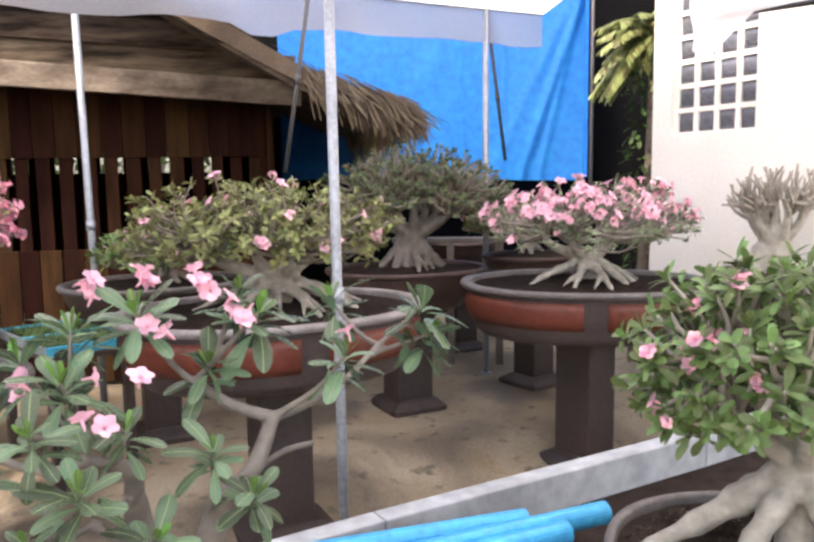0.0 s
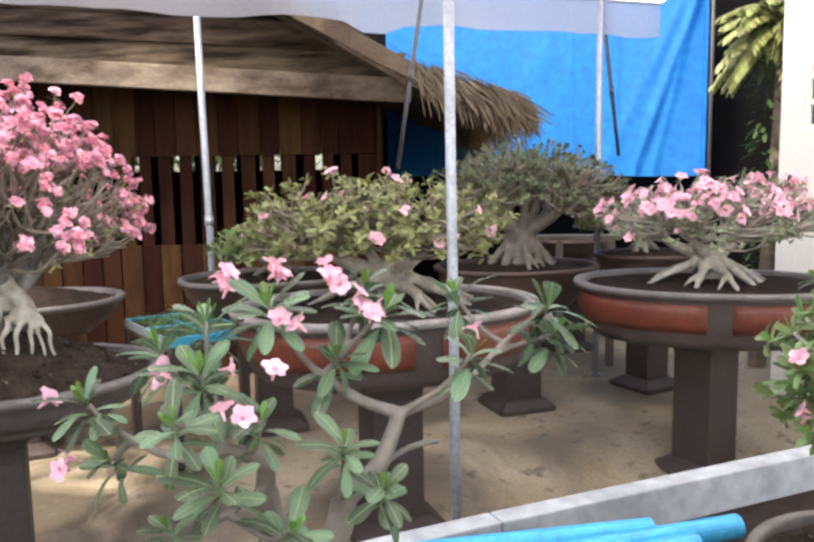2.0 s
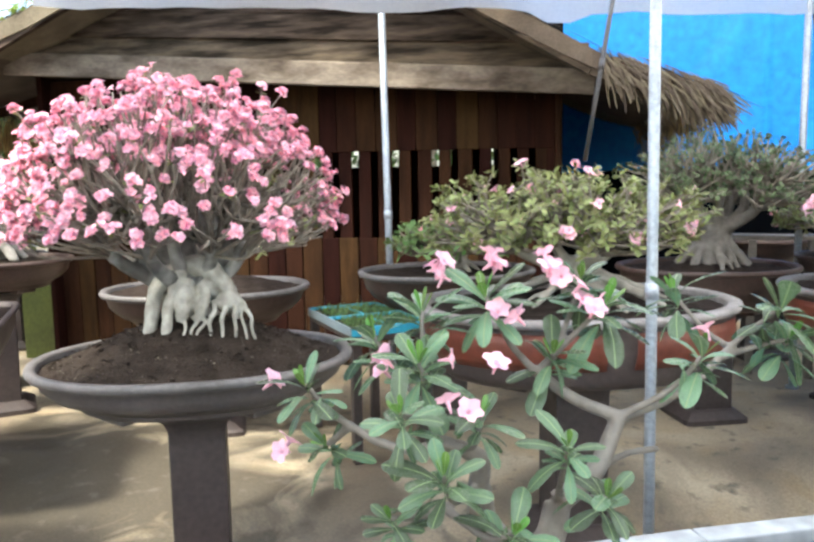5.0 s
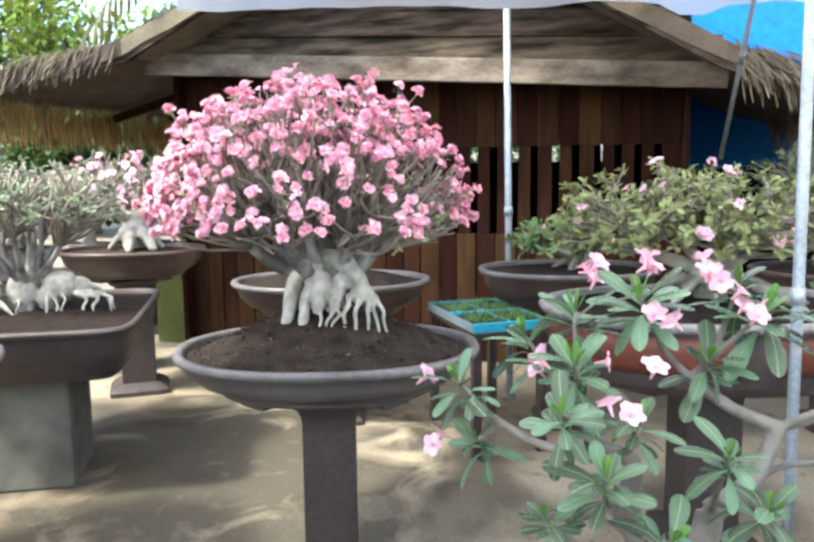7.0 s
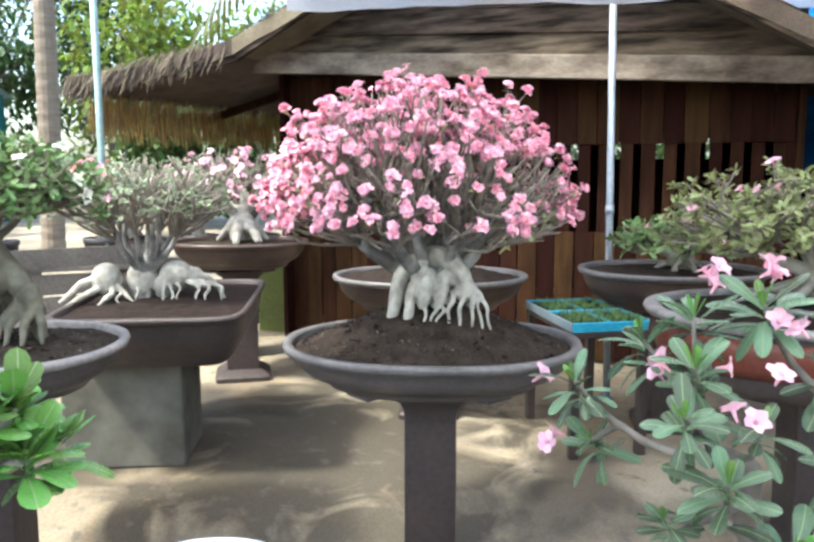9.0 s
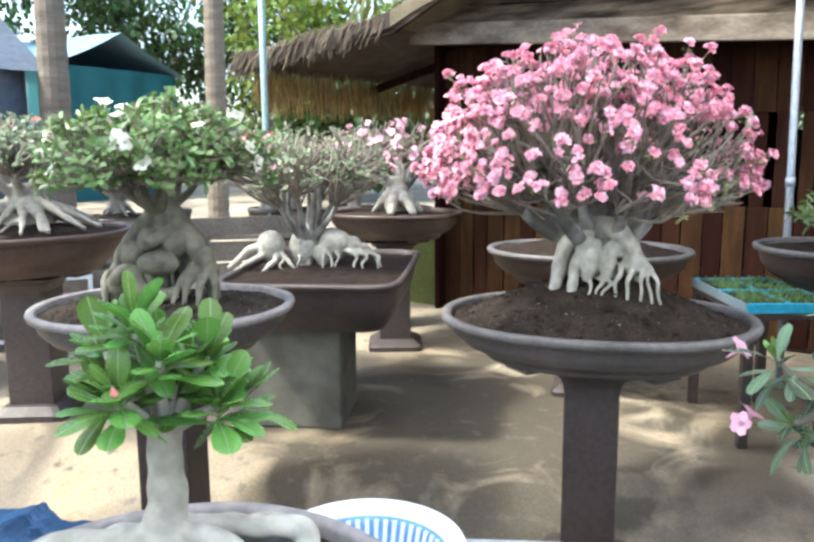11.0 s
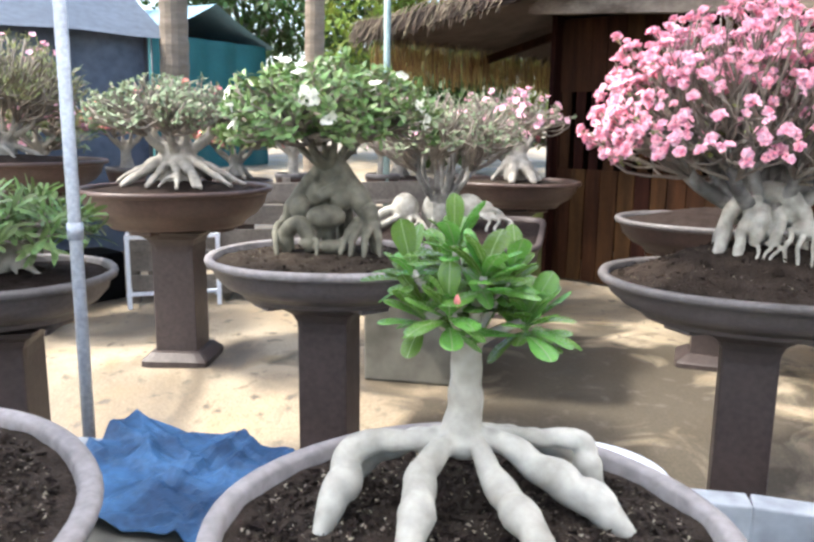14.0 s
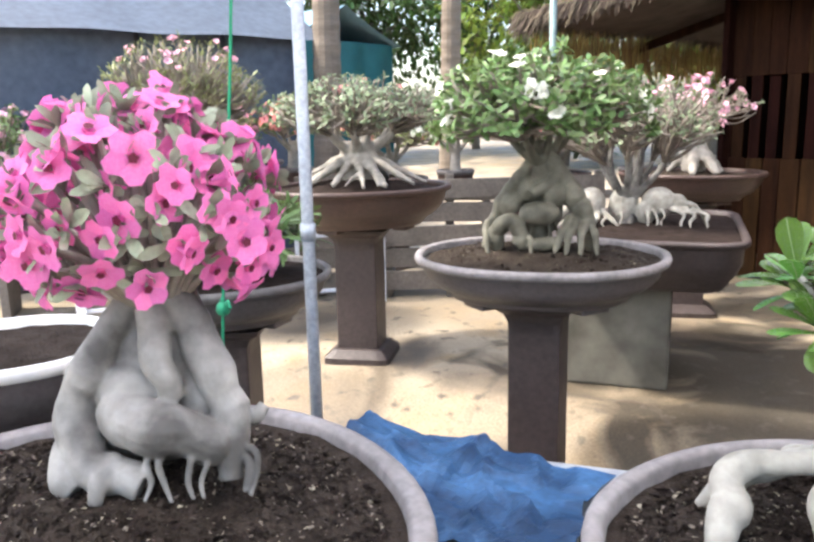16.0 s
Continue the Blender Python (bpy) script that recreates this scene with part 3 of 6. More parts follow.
        for _ in range(1100 if side < 0 else 0):
            base = Vector((rnd.uniform(-1.22, 0.1), D + rnd.uniform(0.0, 0.12), 2.28 + rnd.uniform(-0.04, 0.06)))
            so.leaf(base, Vector((rnd.uniform(-0.2, 0.2), rnd.uniform(-0.1, 0.1), -1)), Vector((0, -1, 0.2)), rnd.uniform(0.25, 0.5), 0.014, droop=0.05, fold=0.1)
        so.make("eave_straw", STRAW, h, kind="stuff")
        if side < 0:
            for k in range(9):
                bm = bmesh.new()
                box(bm, (-1.2 + 0.15 * k, D, 0.85), (0.06, 0.03, 1.7), 0, 0.005)
                part("side_picket", bm, WOOD, h, smooth=False)
            bm = bmesh.new()
            box(bm, (-0.55, 0.9, 2.3), (1.5, 0.06, 0.08), 0, 0.006, (0, -14))
            part("rafter", bm, WOOD, h, smooth=False)
    return h


hut()


# ---- tent canopy over the yard, with its legs ----
def canopy():
    a, b = Vector((-3.95, 3.80, 2.9)), Vector((0.95, 6.54, 2.9))
    near = Vector((0.49, -0.87, 0)).normalized()
    c = thing("tent_canopy", (0, 0, 0), 0, "white translucent cloth canopy with a hanging valance", "canopy")
    so, n = Soup(), 40
    top = []
    for i in range(n + 1):
        t = i / n
        p = a.lerp(b, t)
        sag = 0.03 * math.sin(t * 31) + 0.02 * math.sin(t * 83 + 1)
        drop = 0.25 + 0.05 * noise.noise(Vector((t * 9, 0, 3))) + (0.05 if 0.55 < t < 0.62 else 0)
        row = []
        for k in range(5):
            q = k / 4
            row.append(len(so.v))
            so.v.append(tuple(p + Vector((0, 0, -drop * (1 - q))) + near * (sag * (1 - q))))
        for k in range(1, 11):
            q = k / 10
            row.append(len(so.v))
            so.v.append(tuple(p + near * (3.4 * q) + Vector((0, 0, 0.55 * math.sin(math.pi * q) * (0.4 + 0.6 * math.sin(math.pi * t)) + 0.02 * math.sin(t * 20 + q * 9)))))
        top.append(row)
    for nm, lo, hi in (("valance", 0, 4), ("roof_cloth", 4, 14)):
        sub = Soup()
        for r in top:
            sub.v.extend(so.v[q] for q in r[lo:hi + 1])
        w = hi - lo + 1
        for i in range(len(top) - 1):
            for k in range(w - 1):
                sub.f.append((i * w + k, (i + 1) * w + k, (i + 1) * w + k + 1, i * w + k + 1))
        sub.make(nm, CANOPY, c)
    bar = Soup()
    bar.tube([a + Vector((0, 0, 0.012)), a.lerp(b, 0.5) + Vector((0, 0, 0.012)), b + Vector((0, 0, 0.012))], 0.016, 8)
    bar.make("edge_bar", METAL, c)
    return c


canopy()


def bed_canopy():
    """The cloth roof over the planting bed, held by the poles along the low wall."""
    a, b, back = Vector((-5.25, -1.40, 2.88)), Vector((0.45, 4.15, 2.88)), Vector((0.698, -0.716, 0))
    c = thing("tent_canopy", (0, 0, 0), 0, "white cloth canopy over the planting bed", "canopy")
    so, n, m = Soup(), 24, 16
    for i in range(n + 1):
        for j in range(m + 1):
            u, v = i / n, j / m
            p = a.lerp(b, u) + back * (3.9 * v)
            so.v.append((p.x, p.y, p.z + 0.45 * math.sin(math.pi * v) * math.sin(math.pi * u) + 0.015 * math.sin(u * 22 + v * 9)))
    for i in range(n):
        for j in range(m):
            k = i * (m + 1) + j
            so.f.append((k, k + m + 1, k + m + 2, k + 1))
    so.make("canopy_cloth", CANOPY, c)


bed_canopy()


def pole(name, foot, head, r, mat, label, category="pole", seg=12):
    p = thing(name, foot, 0, label, category, "tent poles")
    so = Soup()
    d = Vector(head) - Vector(foot)
    so.tube([(0, 0, 0), d * 0.45, d], r, seg)
    so.make("shaft", mat, p)
    so = Soup()
    so.tube([d * 0.45 - d.normalized() * 0.03, d * 0.45 + d.normalized() * 0.03], r * 1.25, seg)
    so.make("joint_collar", mat, p)
    if foot[2] < 0.1:
        so = Soup()
        so.tube([(0, 0, 0), (0, 0, 0.02)], r * 1.9, seg)
        so.make("foot_plate", mat, p)
    return p


pole("tent_pole", (-0.268, 3.05, fall(-0.268, 3.05)), (-0.300, 3.16, 2.95), 0.0205, METAL, "grey galvanised tent pole behind the cement wall")
pole("tent_pole", (-2.17, 5.08, 0), (-2.235, 5.13, 2.95), 0.024, METAL, "slim grey tent pole before the hut")
pole("tent_pole", (0.48, 6.30, 0), (0.48, 6.28, 2.95), 0.024, METAL, "grey tent pole before the blue tarpaulin")
pole("tent_pole", (-5.74, 3.51, 0), (-5.74, 3.51, 3.6), 0.028, METAL_GREEN, "pale green-grey tent pole beside the concrete block")
pole("tent_pole", (-3.19, 0.345, fall(-3.19, 0.345)), (-3.27, 0.37, 2.9), 0.022, METAL, "grey tent pole beside the blue cloth")
pole("tent_strut", (0.66, 6.6, 1.75), (0.50, 6.32, 2.85), 0.014, DARK_METAL, "dark folding strut under the canopy", "strut")
pole("tent_strut", (-0.72, 4.3, 1.65), (-0.55, 4.35, 2.75), 0.012, DARK_METAL, "dark slanting strut under the canopy", "strut")


# ---- blue tarpaulin, black gap, white house ----
def hung_sheet(name, a, b, z0, z1, mat, label, folds=0.05, seed=1, creases=()):
    a, b = Vector(a), Vector(b)
    d = (b - a).normalized()
    nrm = Vector((d.y, -d.x, 0))
    so, n, m = Soup(), 150, 30
    for i in range(n + 1):
        for j in range(m + 1):
            t, q = i / n, j / m
            w = folds * (noise.noise(Vector((t * 7, q * 1.3, seed))) + 0.5 * abs(noise.noise(Vector((t * 9 - q * 5, q * 2, seed + 4)))))
            for t0, run, wide, high in creases:
                w += high * math.exp(-((t - t0 - run * q) / wide) ** 2)
            p = a.lerp(b, t) + nrm * w
            so.v.append((p.x, p.y, z0 + (z1 - z0) * q + (0.03 * math.sin(t * 5) if j == 0 else 0)))
    for i in range(n):
        for j in range(m):
            k = i * (m + 1) + j
            so.f.append((k, k + m + 1, k + m + 2, k + 1))
    return tagged(so.make(name, mat), label, "tarpaulin")


hung_sheet("tarpaulin_sheet", (-1.6, 8.4, 0), (1.56, 8.0, 0), 1.60, 4.4, BLUE_TARP, "bright blue tarpaulin hung behind the yard", 0.022, 2, ((0.80, 0.30, 0.010, 0.05), (0.86, 0.20, 0.007, 0.022), (0.70, 0.42, 0.012, 0.02), (0.62, -0.02, 0.006, 0.012), (0.75, 0.0, 0.006, 0.012)))
tarp = thing("tarpaulin", (0, 0, 0), 0, "bright blue tarpaulin hung behind the yard with a hemmed edge", "tarpaulin")
TARP_A, TARP_B = Vector((-1.6, 8.4, 0)), Vector((1.56, 8.0, 0))
for ob in (bpy.data.objects["tarpaulin_sheet"],):
    ob.name = "sheet"
    ob.parent = tarp
    for key in ("label", "category"):
        del ob[key]
bm = bmesh.new()
box(bm, (TARP_B.x, TARP_B.y - 0.09, 3.0), (0.035, 0.03, 2.8), 0, 0.004)
part("hem", bm, BLUE_TARP, tarp, smooth=False)
so = Soup()
so.tube([(1.62, 7.95, 0), (1.62, 7.95, 4.4)], 0.02, 8)
so.make("edge_pole", DARK_METAL, tarp)
# added sheet: its black colour stands for the dark gap by the house
hung_sheet("dark_gap_sheet", (-2.6, 9.3, 0), (4.4, 8.6, 0), 0.0, 4.6, DARK, "black sheet added for the dark gap at the back of the yard", 0.05, 5)


def white_house():
    h = thing("house", (1.70, 5.98, 0), -57, "white plastered house wall with a glass-block window", "house")
    H, L, w0, z0, nc, nr, p = 4.6, 5.0, 0.175, 1.895, 4, 7, 0.17
    wz1, wx1 = z0 + nr * p, w0 + nc * p
    bm = bmesh.new()
    for c, s_ in (((w0 / 2, 0.12, H / 2), (w0, 0.24, H)), (((wx1 + L) / 2, 0.12, H / 2), (L - wx1, 0.24, H)), (((w0 + wx1) / 2, 0.12, z0 / 2), (nc * p, 0.24, z0)), (((w0 + wx1) / 2, 0.12, (wz1 + H) / 2), (nc * p, 0.24, H - wz1))):
        box(bm, c, s_)
    part("wall", bm, WHITE_WALL, h, smooth=False)
    bm = bmesh.new()
    box(bm, (0.12, 2.0, H / 2), (0.24, 3.52, H))
    part("side_wall", bm, WHITE_WALL, h, smooth=False)
    bm = bmesh.new()
    box(bm, (L / 2, 1.9, H + 0.06), (L + 0.3, 4.2, 0.12), 0, 0.01)
    part("roof", bm, BLOCK, h, smooth=False)
    win = thing("window", (0, 0, 0), 0, "", "")
    win.parent = h
    win.matrix_basis = Matrix()
    for k in range(nc + 1):
        bm = bmesh.new()
        box(bm, (w0 + k * p, 0.1, (z0 + wz1) / 2), (0.035, 0.1, nr * p))
        part("mortar_joint", bm, WHITE_WALL, win, smooth=False)
    for k in range(nr + 1):
        bm = bmesh.new()
        box(bm, ((w0 + wx1) / 2, 0.1, z0 + k * p), (nc * p, 0.094, 0.035))
        part("mortar_joint", bm, WHITE_WALL, win, smooth=False)
    bm = bmesh.new()
    box(bm, (0, 0, 0), (0.14, 0.07, 0.14), 0, 0.018)
    box(bm, (0, -0.03, 0), (0.095, 0.03, 0.095), 0, 0.012)
    first = part("glass_block", bm, GLASS_BLOCK, win)
    first.location = (w0 + p / 2, 0.1, z0 + p / 2)
    for i in range(nc):
        for j in range(nr):
            if i or j:
                o = first.copy()
                scene.collection.objects.link(o)
                o.location = (w0 + (i + 0.5) * p, 0.1, z0 + (j + 0.5) * p)
    return h


white_house()


# ---- pots and stands ----
def stand(place, turn, h, side=0.23, foot=0.4, label="square dark brown pot stand on a stepped foot", capital=0.36, mat=None):
    mat = mat or STAND
    s_ = thing("pot_stand", place, turn, label, "pot stand", "pot stands")
    bm = bmesh.new()
    box(bm, (0, 0, h / 2), (side, side, h - 0.02), 0, 0.008)
    part("column", bm, mat, s_, smooth=False)
    bm = bmesh.new()
    rings = lathe(bm, [(foot * 0.5, -0.02), (foot * 0.5, 0.03), (foot * 0.47, 0.042), (side * 0.62, 0.075), (side * 0.56, 0.08)], 40, power=14)
    cap(bm, rings[0], True)
    cap(bm, rings[-1])
    part("foot", bm, mat, s_, smooth=False)
    bm = bmesh.new()
    rings = lathe(bm, [(side * 0.5, h - 0.13), (side * 0.53, h - 0.08), (side * 0.6, h - 0.045), (side * 0.74, h - 0.02), (side * 0.78, h)], 40, power=14)
    cap(bm, rings[0], True)
    cap(bm, rings[-1])
    part("capital", bm, mat, s_, smooth=False)
    return s_


def soil_height(r):
    """Share of the mound at r of the rim."""
    return math.cos(min(1, r) * math.pi / 2) ** 1.3


def pot(place, turn, a, b, h, body, rim, label, mound=0.06, panels=False, power=2.2, chips=0, seed=1, base=0.7, lip=0.03):
    """An oval pot: place is the middle of its underside."""
    p = thing("plant_pot", place, turn, label, "plant pot", "plant pots")
    bm = bmesh.new()
    prof = [(base * 0.98, 0.0), (base, 0.012), (base * 1.04, 0.03), (base * 1.05, h * 0.16), (base + (1 - base) * 0.45, h * 0.3), (base + (1 - base) * 0.75, h * 0.55), (0.955, h * 0.82), (0.965, h - 0.03)]
    rings = lathe(bm, prof, 56, a, b, 0.004, power)
    cap(bm, rings[0], True)
    part("body", bm, body, p)
    bm = bmesh.new()
    t = lip
    prof = [(0.958, h - 0.04), (1.0, h - 0.032), (1.012, h - 0.016), (1.003, h - 0.003), (1 - t * 0.6, h), (1 - t * 1.6, h - 0.002), (1 - t * 2.0, h - 0.010), (1 - t * 2.2, h - 0.05)]
    lathe(bm, prof, 56, a, b, 0.006, power)
    part("rim", bm, rim, p)
    if panels:
        for k in range(4):
            so = Soup()
            n, m = 12, 4
            for i in range(n + 1):
                for j in range(m + 1):
                    an = radians(90 * k + 5 + 80 * i / n)
                    zf = 0.30 + 0.50 * j / m
                    r = (base + (1 - base) * (0.45 + (zf - 0.3) / 0.25 * 0.3) if zf < 0.55 else base + (1 - base) * 0.75 + (0.955 - base - (1 - base) * 0.75) * (zf - 0.55) / 0.27) * 1.012
                    c, sn = math.cos(an), math.sin(an)
                    q = (abs(c) ** power + abs(sn) ** power) ** (-1 / power)
                    so.v.append((r * q * c * a, r * q * sn * b, h * zf))
            for i in range(n):
                for j in range(m):
                    q = i * (m + 1) + j
                    so.f.append((q, q + m + 1, q + m + 2, q + 1))
            ob = so.make("panel", TERRA, p, "red terracotta panel")
            ob.modifiers.new("thick", "SOLIDIFY").thickness = 0.012
    for k in range(4):
        bm = bmesh.new()
        an = radians(45 + 90 * k)
        box(bm, (math.cos(an) * a * base * 0.8, math.sin(an) * b * base * 0.8, -0.012), (0.14, 0.09, 0.03), math.degrees(an) + 90, 0.008)
        part("foot", bm, body, p)
    # soil, heaped in the middle
    rnd = random.Random(seed)
    so, nr, ns = Soup(), 16, 48
    R = 1 - t * 2.0
    so.v.append((0, 0, h - 0.03 + mound))
    for i in range(1, nr + 1):
        for k in range(ns):
            an = 2 * math.pi * k / ns
            c, sn = math.cos(an), math.sin(an)
            q = (abs(c) ** power + abs(sn) ** power) ** (-1 / power) * R * i / nr
            z = h - 0.03 + mound * soil_height(i / nr) + 0.010 * noise.noise(Vector((q * c * a * 22, q * sn * b * 22, seed))) + 0.006 * noise.noise(Vector((q * c * a * 60, q * sn * b * 60, seed)))
            so.v.append((q * c * a, q * sn * b, z))
    for k in range(ns):
        so.f.append((0, 1 + k, 1 + (k + 1) % ns))
        for i in range(nr - 1):
            u, w = 1 + i * ns, 1 + (i + 1) * ns
            so.f.append((u + k, w + k, w + (k + 1) % ns, u + (k + 1) % ns))
    so.make("soil", SOIL, p, "dark potting soil")
    if chips:
        for nm, mt, cnt, sz in (("soil_litter", CHIP, chips, 0.0052), ("loose_soil", SOIL, chips * 2, 0.011)):
            so = Soup()
            for _ in range(cnt):
                r, an = math.sqrt(rnd.random()) * 0.93, rnd.random() * 6.283
                c, sn = math.cos(an), math.sin(an)
                q = (abs(c) ** power + abs(sn) ** power) ** (-1 / power) * R * r
                z = h - 0.03 + mound * soil_height(r)
                s1 = sz * rnd.uniform(0.5, 1.5)
                pts = [Vector((q * c * a, q * sn * b, z)) + Vector((rnd.uniform(-1, 1), rnd.uniform(-1, 1), rnd.uniform(-0.3, 1.0))) * s1 for _ in range(4)]
                n0 = len(so.v)
                so.v.extend(tuple(x) for x in pts)
                so.f += [(n0, n0 + 1, n0 + 2), (n0, n0 + 2, n0 + 3), (n0, n0 + 3, n0 + 1), (n0 + 1, n0 + 3, n0 + 2)]
            so.make(nm, mt, p, kind="stuff", smooth=False)
    return p


# ---- desert roses ----
def adenium(place, turn, label, crown, roots, limbs, tips, leaves, blooms, bark, leaf_mat, petal_mat, seed=1, trunk=(0.1, 0.2), leaf_size=(0.06, 0.022), bloom_size=0.05,
            per_tip=7, twig=0.006, voxel=0.011, name="desert_rose", lean=(0, 0), dome=0.35, cluster=3, root_wave=0.5, tip_up=0.5, forks=1, throat=False, shell=0.55, low=0.0):
    """A potted desert rose standing on its soil at place.
    crown: (x, y, z, rx, ry, rz) of the dome of twigs; roots: (number, reach, thickness); limbs: (number, thickness); trunk: (radius, height)."""
    rnd = random.Random(seed)
    p = thing(name, place, turn, label, "desert rose", "desert roses")
    cx, cy, cz, rx, ry, rz = crown
    tr, th = trunk
    so = Soup()
    top = Vector((lean[0], lean[1], th))
    so.tube(curve_points([(0, 0, -0.03), (lean[0] * 0.3, lean[1] * 0.3, th * 0.45), top, top + Vector((lean[0], lean[1], 0.04))]), [tr * (1.1 - 0.4 * i / 13) for i in range(13)], 10)
    nr_, reach, rt = roots
    for k in range(nr_):
        a = 2 * math.pi * (k + rnd.uniform(-0.35, 0.35)) / nr_
        L = reach * rnd.uniform(0.7, 1.15)
        d = Vector((math.cos(a), math.sin(a), 0))
        s_ = Vector((-d.y, d.x, 0)) * root_wave * reach * rnd.uniform(-0.35, 0.35)
        pts = curve_points([(0, 0, th * 0.75), d * L * 0.3 + Vector((0, 0, th * 0.55)), d * L * 0.62 + s_ * 0.6 + Vector((0, 0, th * 0.22)), d * L + s_ + Vector((0, 0, -0.035))], 4)
        r0 = rt * rnd.uniform(0.75, 1.25)
        so.tube(pts, [r0 * (1.0 - 0.66 * (i / (len(pts) - 1)) ** 1.2) * (1 + 0.16 * math.sin(i * 2.1 + k)) for i in range(len(pts))], 8)
        if rnd.random() < 0.6:
            q = pts[len(pts) * 2 // 3]
            e = d * L * 0.95 - s_ * 0.8 + Vector((0, 0, -0.03))
            so.tube([q, (q + e) / 2 + Vector((0, 0, 0.012)), e], [r0 * 0.5, r0 * 0.4, r0 * 0.2], 7)
    nl, lt = limbs
    ends = []
    for k in range(nl):
        a = 2 * math.pi * (k + rnd.uniform(-0.3, 0.3)) / nl
        rr = 0.5 * (1 if k % 3 else 0.25)
        e = Vector((cx + rx * rr * math.cos(a), cy + ry * rr * math.sin(a), cz + rz * (dome * 0.3 - 0.15 + 0.25 * (1 - rr) + rnd.uniform(-0.1, 0.1))))
        st = Vector((lean[0] + tr * 0.55 * math.cos(a), lean[1] + tr * 0.55 * math.sin(a), th * 0.85))
        mid = st.lerp(e, 0.5) + Vector((math.cos(a) * rx * 0.1, math.sin(a) * ry * 0.1, -rz * 0.06)) + Vector((rnd.uniform(-1, 1), rnd.uniform(-1, 1), 0)) * rx * 0.05
        pts = curve_points([st, mid, e], 4)
        so.tube(pts, [lt * (1.0 - 0.62 * i / (len(pts) - 1)) for i in range(len(pts))], 8)
        ends.append((pts, e))
    blend(so.make("trunk", bark, p), voxel, 2)
    # twigs to the tips
    tw, lf, bl = Soup(), Soup(), Soup()
    done, tries = [], 0
    golden = math.pi * (3 - math.sqrt(5))
    for k in range(tips):
        u = (k + 0.5) / tips
        zz = 1 - u * (1.0 + low)
        rad = math.sqrt(max(0, 1 - zz * zz)) if zz > 0 else 1.0 + 0.1 * zz
        an = k * golden + rnd.uniform(-0.15, 0.15)
        f = 1 - (1 - shell) * rnd.random() ** 2.2
        wv = 1 + 0.16 * noise.noise(Vector((math.cos(an) * 1.7, math.sin(an) * 1.7, zz * 2 + seed)))
        tip = Vector((cx + rx * rad * math.cos(an) * f * wv, cy + ry * rad * math.sin(an) * f * wv, cz + rz * zz * f * wv))
        best = min(ends, key=lambda e_: (e_[1] - tip).length)
        st = best[0][rnd.randrange(len(best[0]) // 2, len(best[0]))]
        out = (tip - Vector((cx, cy, cz - rz * 0.4))).normalized()
        mid = st.lerp(tip, 0.55) + Vector((rnd.uniform(-1, 1), rnd.uniform(-1, 1), rnd.uniform(-1, 0.3))) * (tip - st).length * 0.16
        pts = curve_points([st, mid, tip], 3)
        tw.tube(pts, [twig * (1.7 - 0.9 * i / (len(pts) - 1)) for i in range(len(pts))], 5)
        for _ in range(forks if rnd.random() < 0.75 else 0):
            q = pts[rnd.choice((-2, -3, -4))]
            e = q + (out + Vector((rnd.uniform(-1, 1), rnd.uniform(-1, 1), rnd.uniform(-0.2, 0.8))) * 0.7).normalized() * (tip - st).length * rnd.uniform(0.15, 0.3)
            tw.tube([q, e], [twig * 0.9, twig * 0.6], 4)
            done.append((e, out))
        done.append((tip, out))
    for tip, out in done:
        if rnd.random() < leaves:
            up = (out + Vector((0, 0, tip_up))).normalized()
            for _ in range(per_tip):
                w = (up * rnd.uniform(0.1, 0.9) + Vector((rnd.uniform(-1, 1), rnd.uniform(-1, 1), rnd.uniform(-0.7, 0.7)))).normalized()
                lf.leaf(tip - up * rnd.uniform(0, 0.03), w, up, leaf_size[0] * rnd.uniform(0.6, 1.2), leaf_size[1] * rnd.uniform(0.7, 1.2), droop=rnd.uniform(0.05, 0.4))
        if rnd.random() < (blooms(tip) if callable(blooms) else blooms):
            for _ in range(rnd.randint(1, cluster)):
                w = (out + Vector((rnd.uniform(-1, 1), rnd.uniform(-1, 1), rnd.uniform(-0.5, 1))) * 0.75).normalized()
                bl.flower(tip + w * bloom_size * 0.5 + Vector((rnd.uniform(-1, 1), rnd.uniform(-1, 1), rnd.uniform(-1, 1))) * bloom_size * 0.3, w, bloom_size * rnd.uniform(0.75, 1.2), 0, 1 if throat else None, rnd, tube_len=bloom_size * 0.5)
    tw.make("branchwork", TWIG if bark is not BARK_PALE else BARK, p, kind="stuff")
    if lf.v:
        lf.make("foliage", leaf_mat, p, kind="stuff")
    if bl.v:
        bl.make("blossom", [petal_mat, THROAT], p, kind="stuff")
    return p


# ---- the yard's pots, far to near ----
def set_on_stand(xy, turn, rim_z, a, b, h, body, rim, pot_label, stand_turn=None, side=0.23, foot=0.4, **kw):
    z = fall(*xy)
    stand((xy[0], xy[1], z), turn if stand_turn is None else stand_turn, rim_z - h - 0.026 - z, side, foot)
    return pot((xy[0], xy[1], rim_z - h), turn, a, b, h, body, rim, pot_label, **kw)


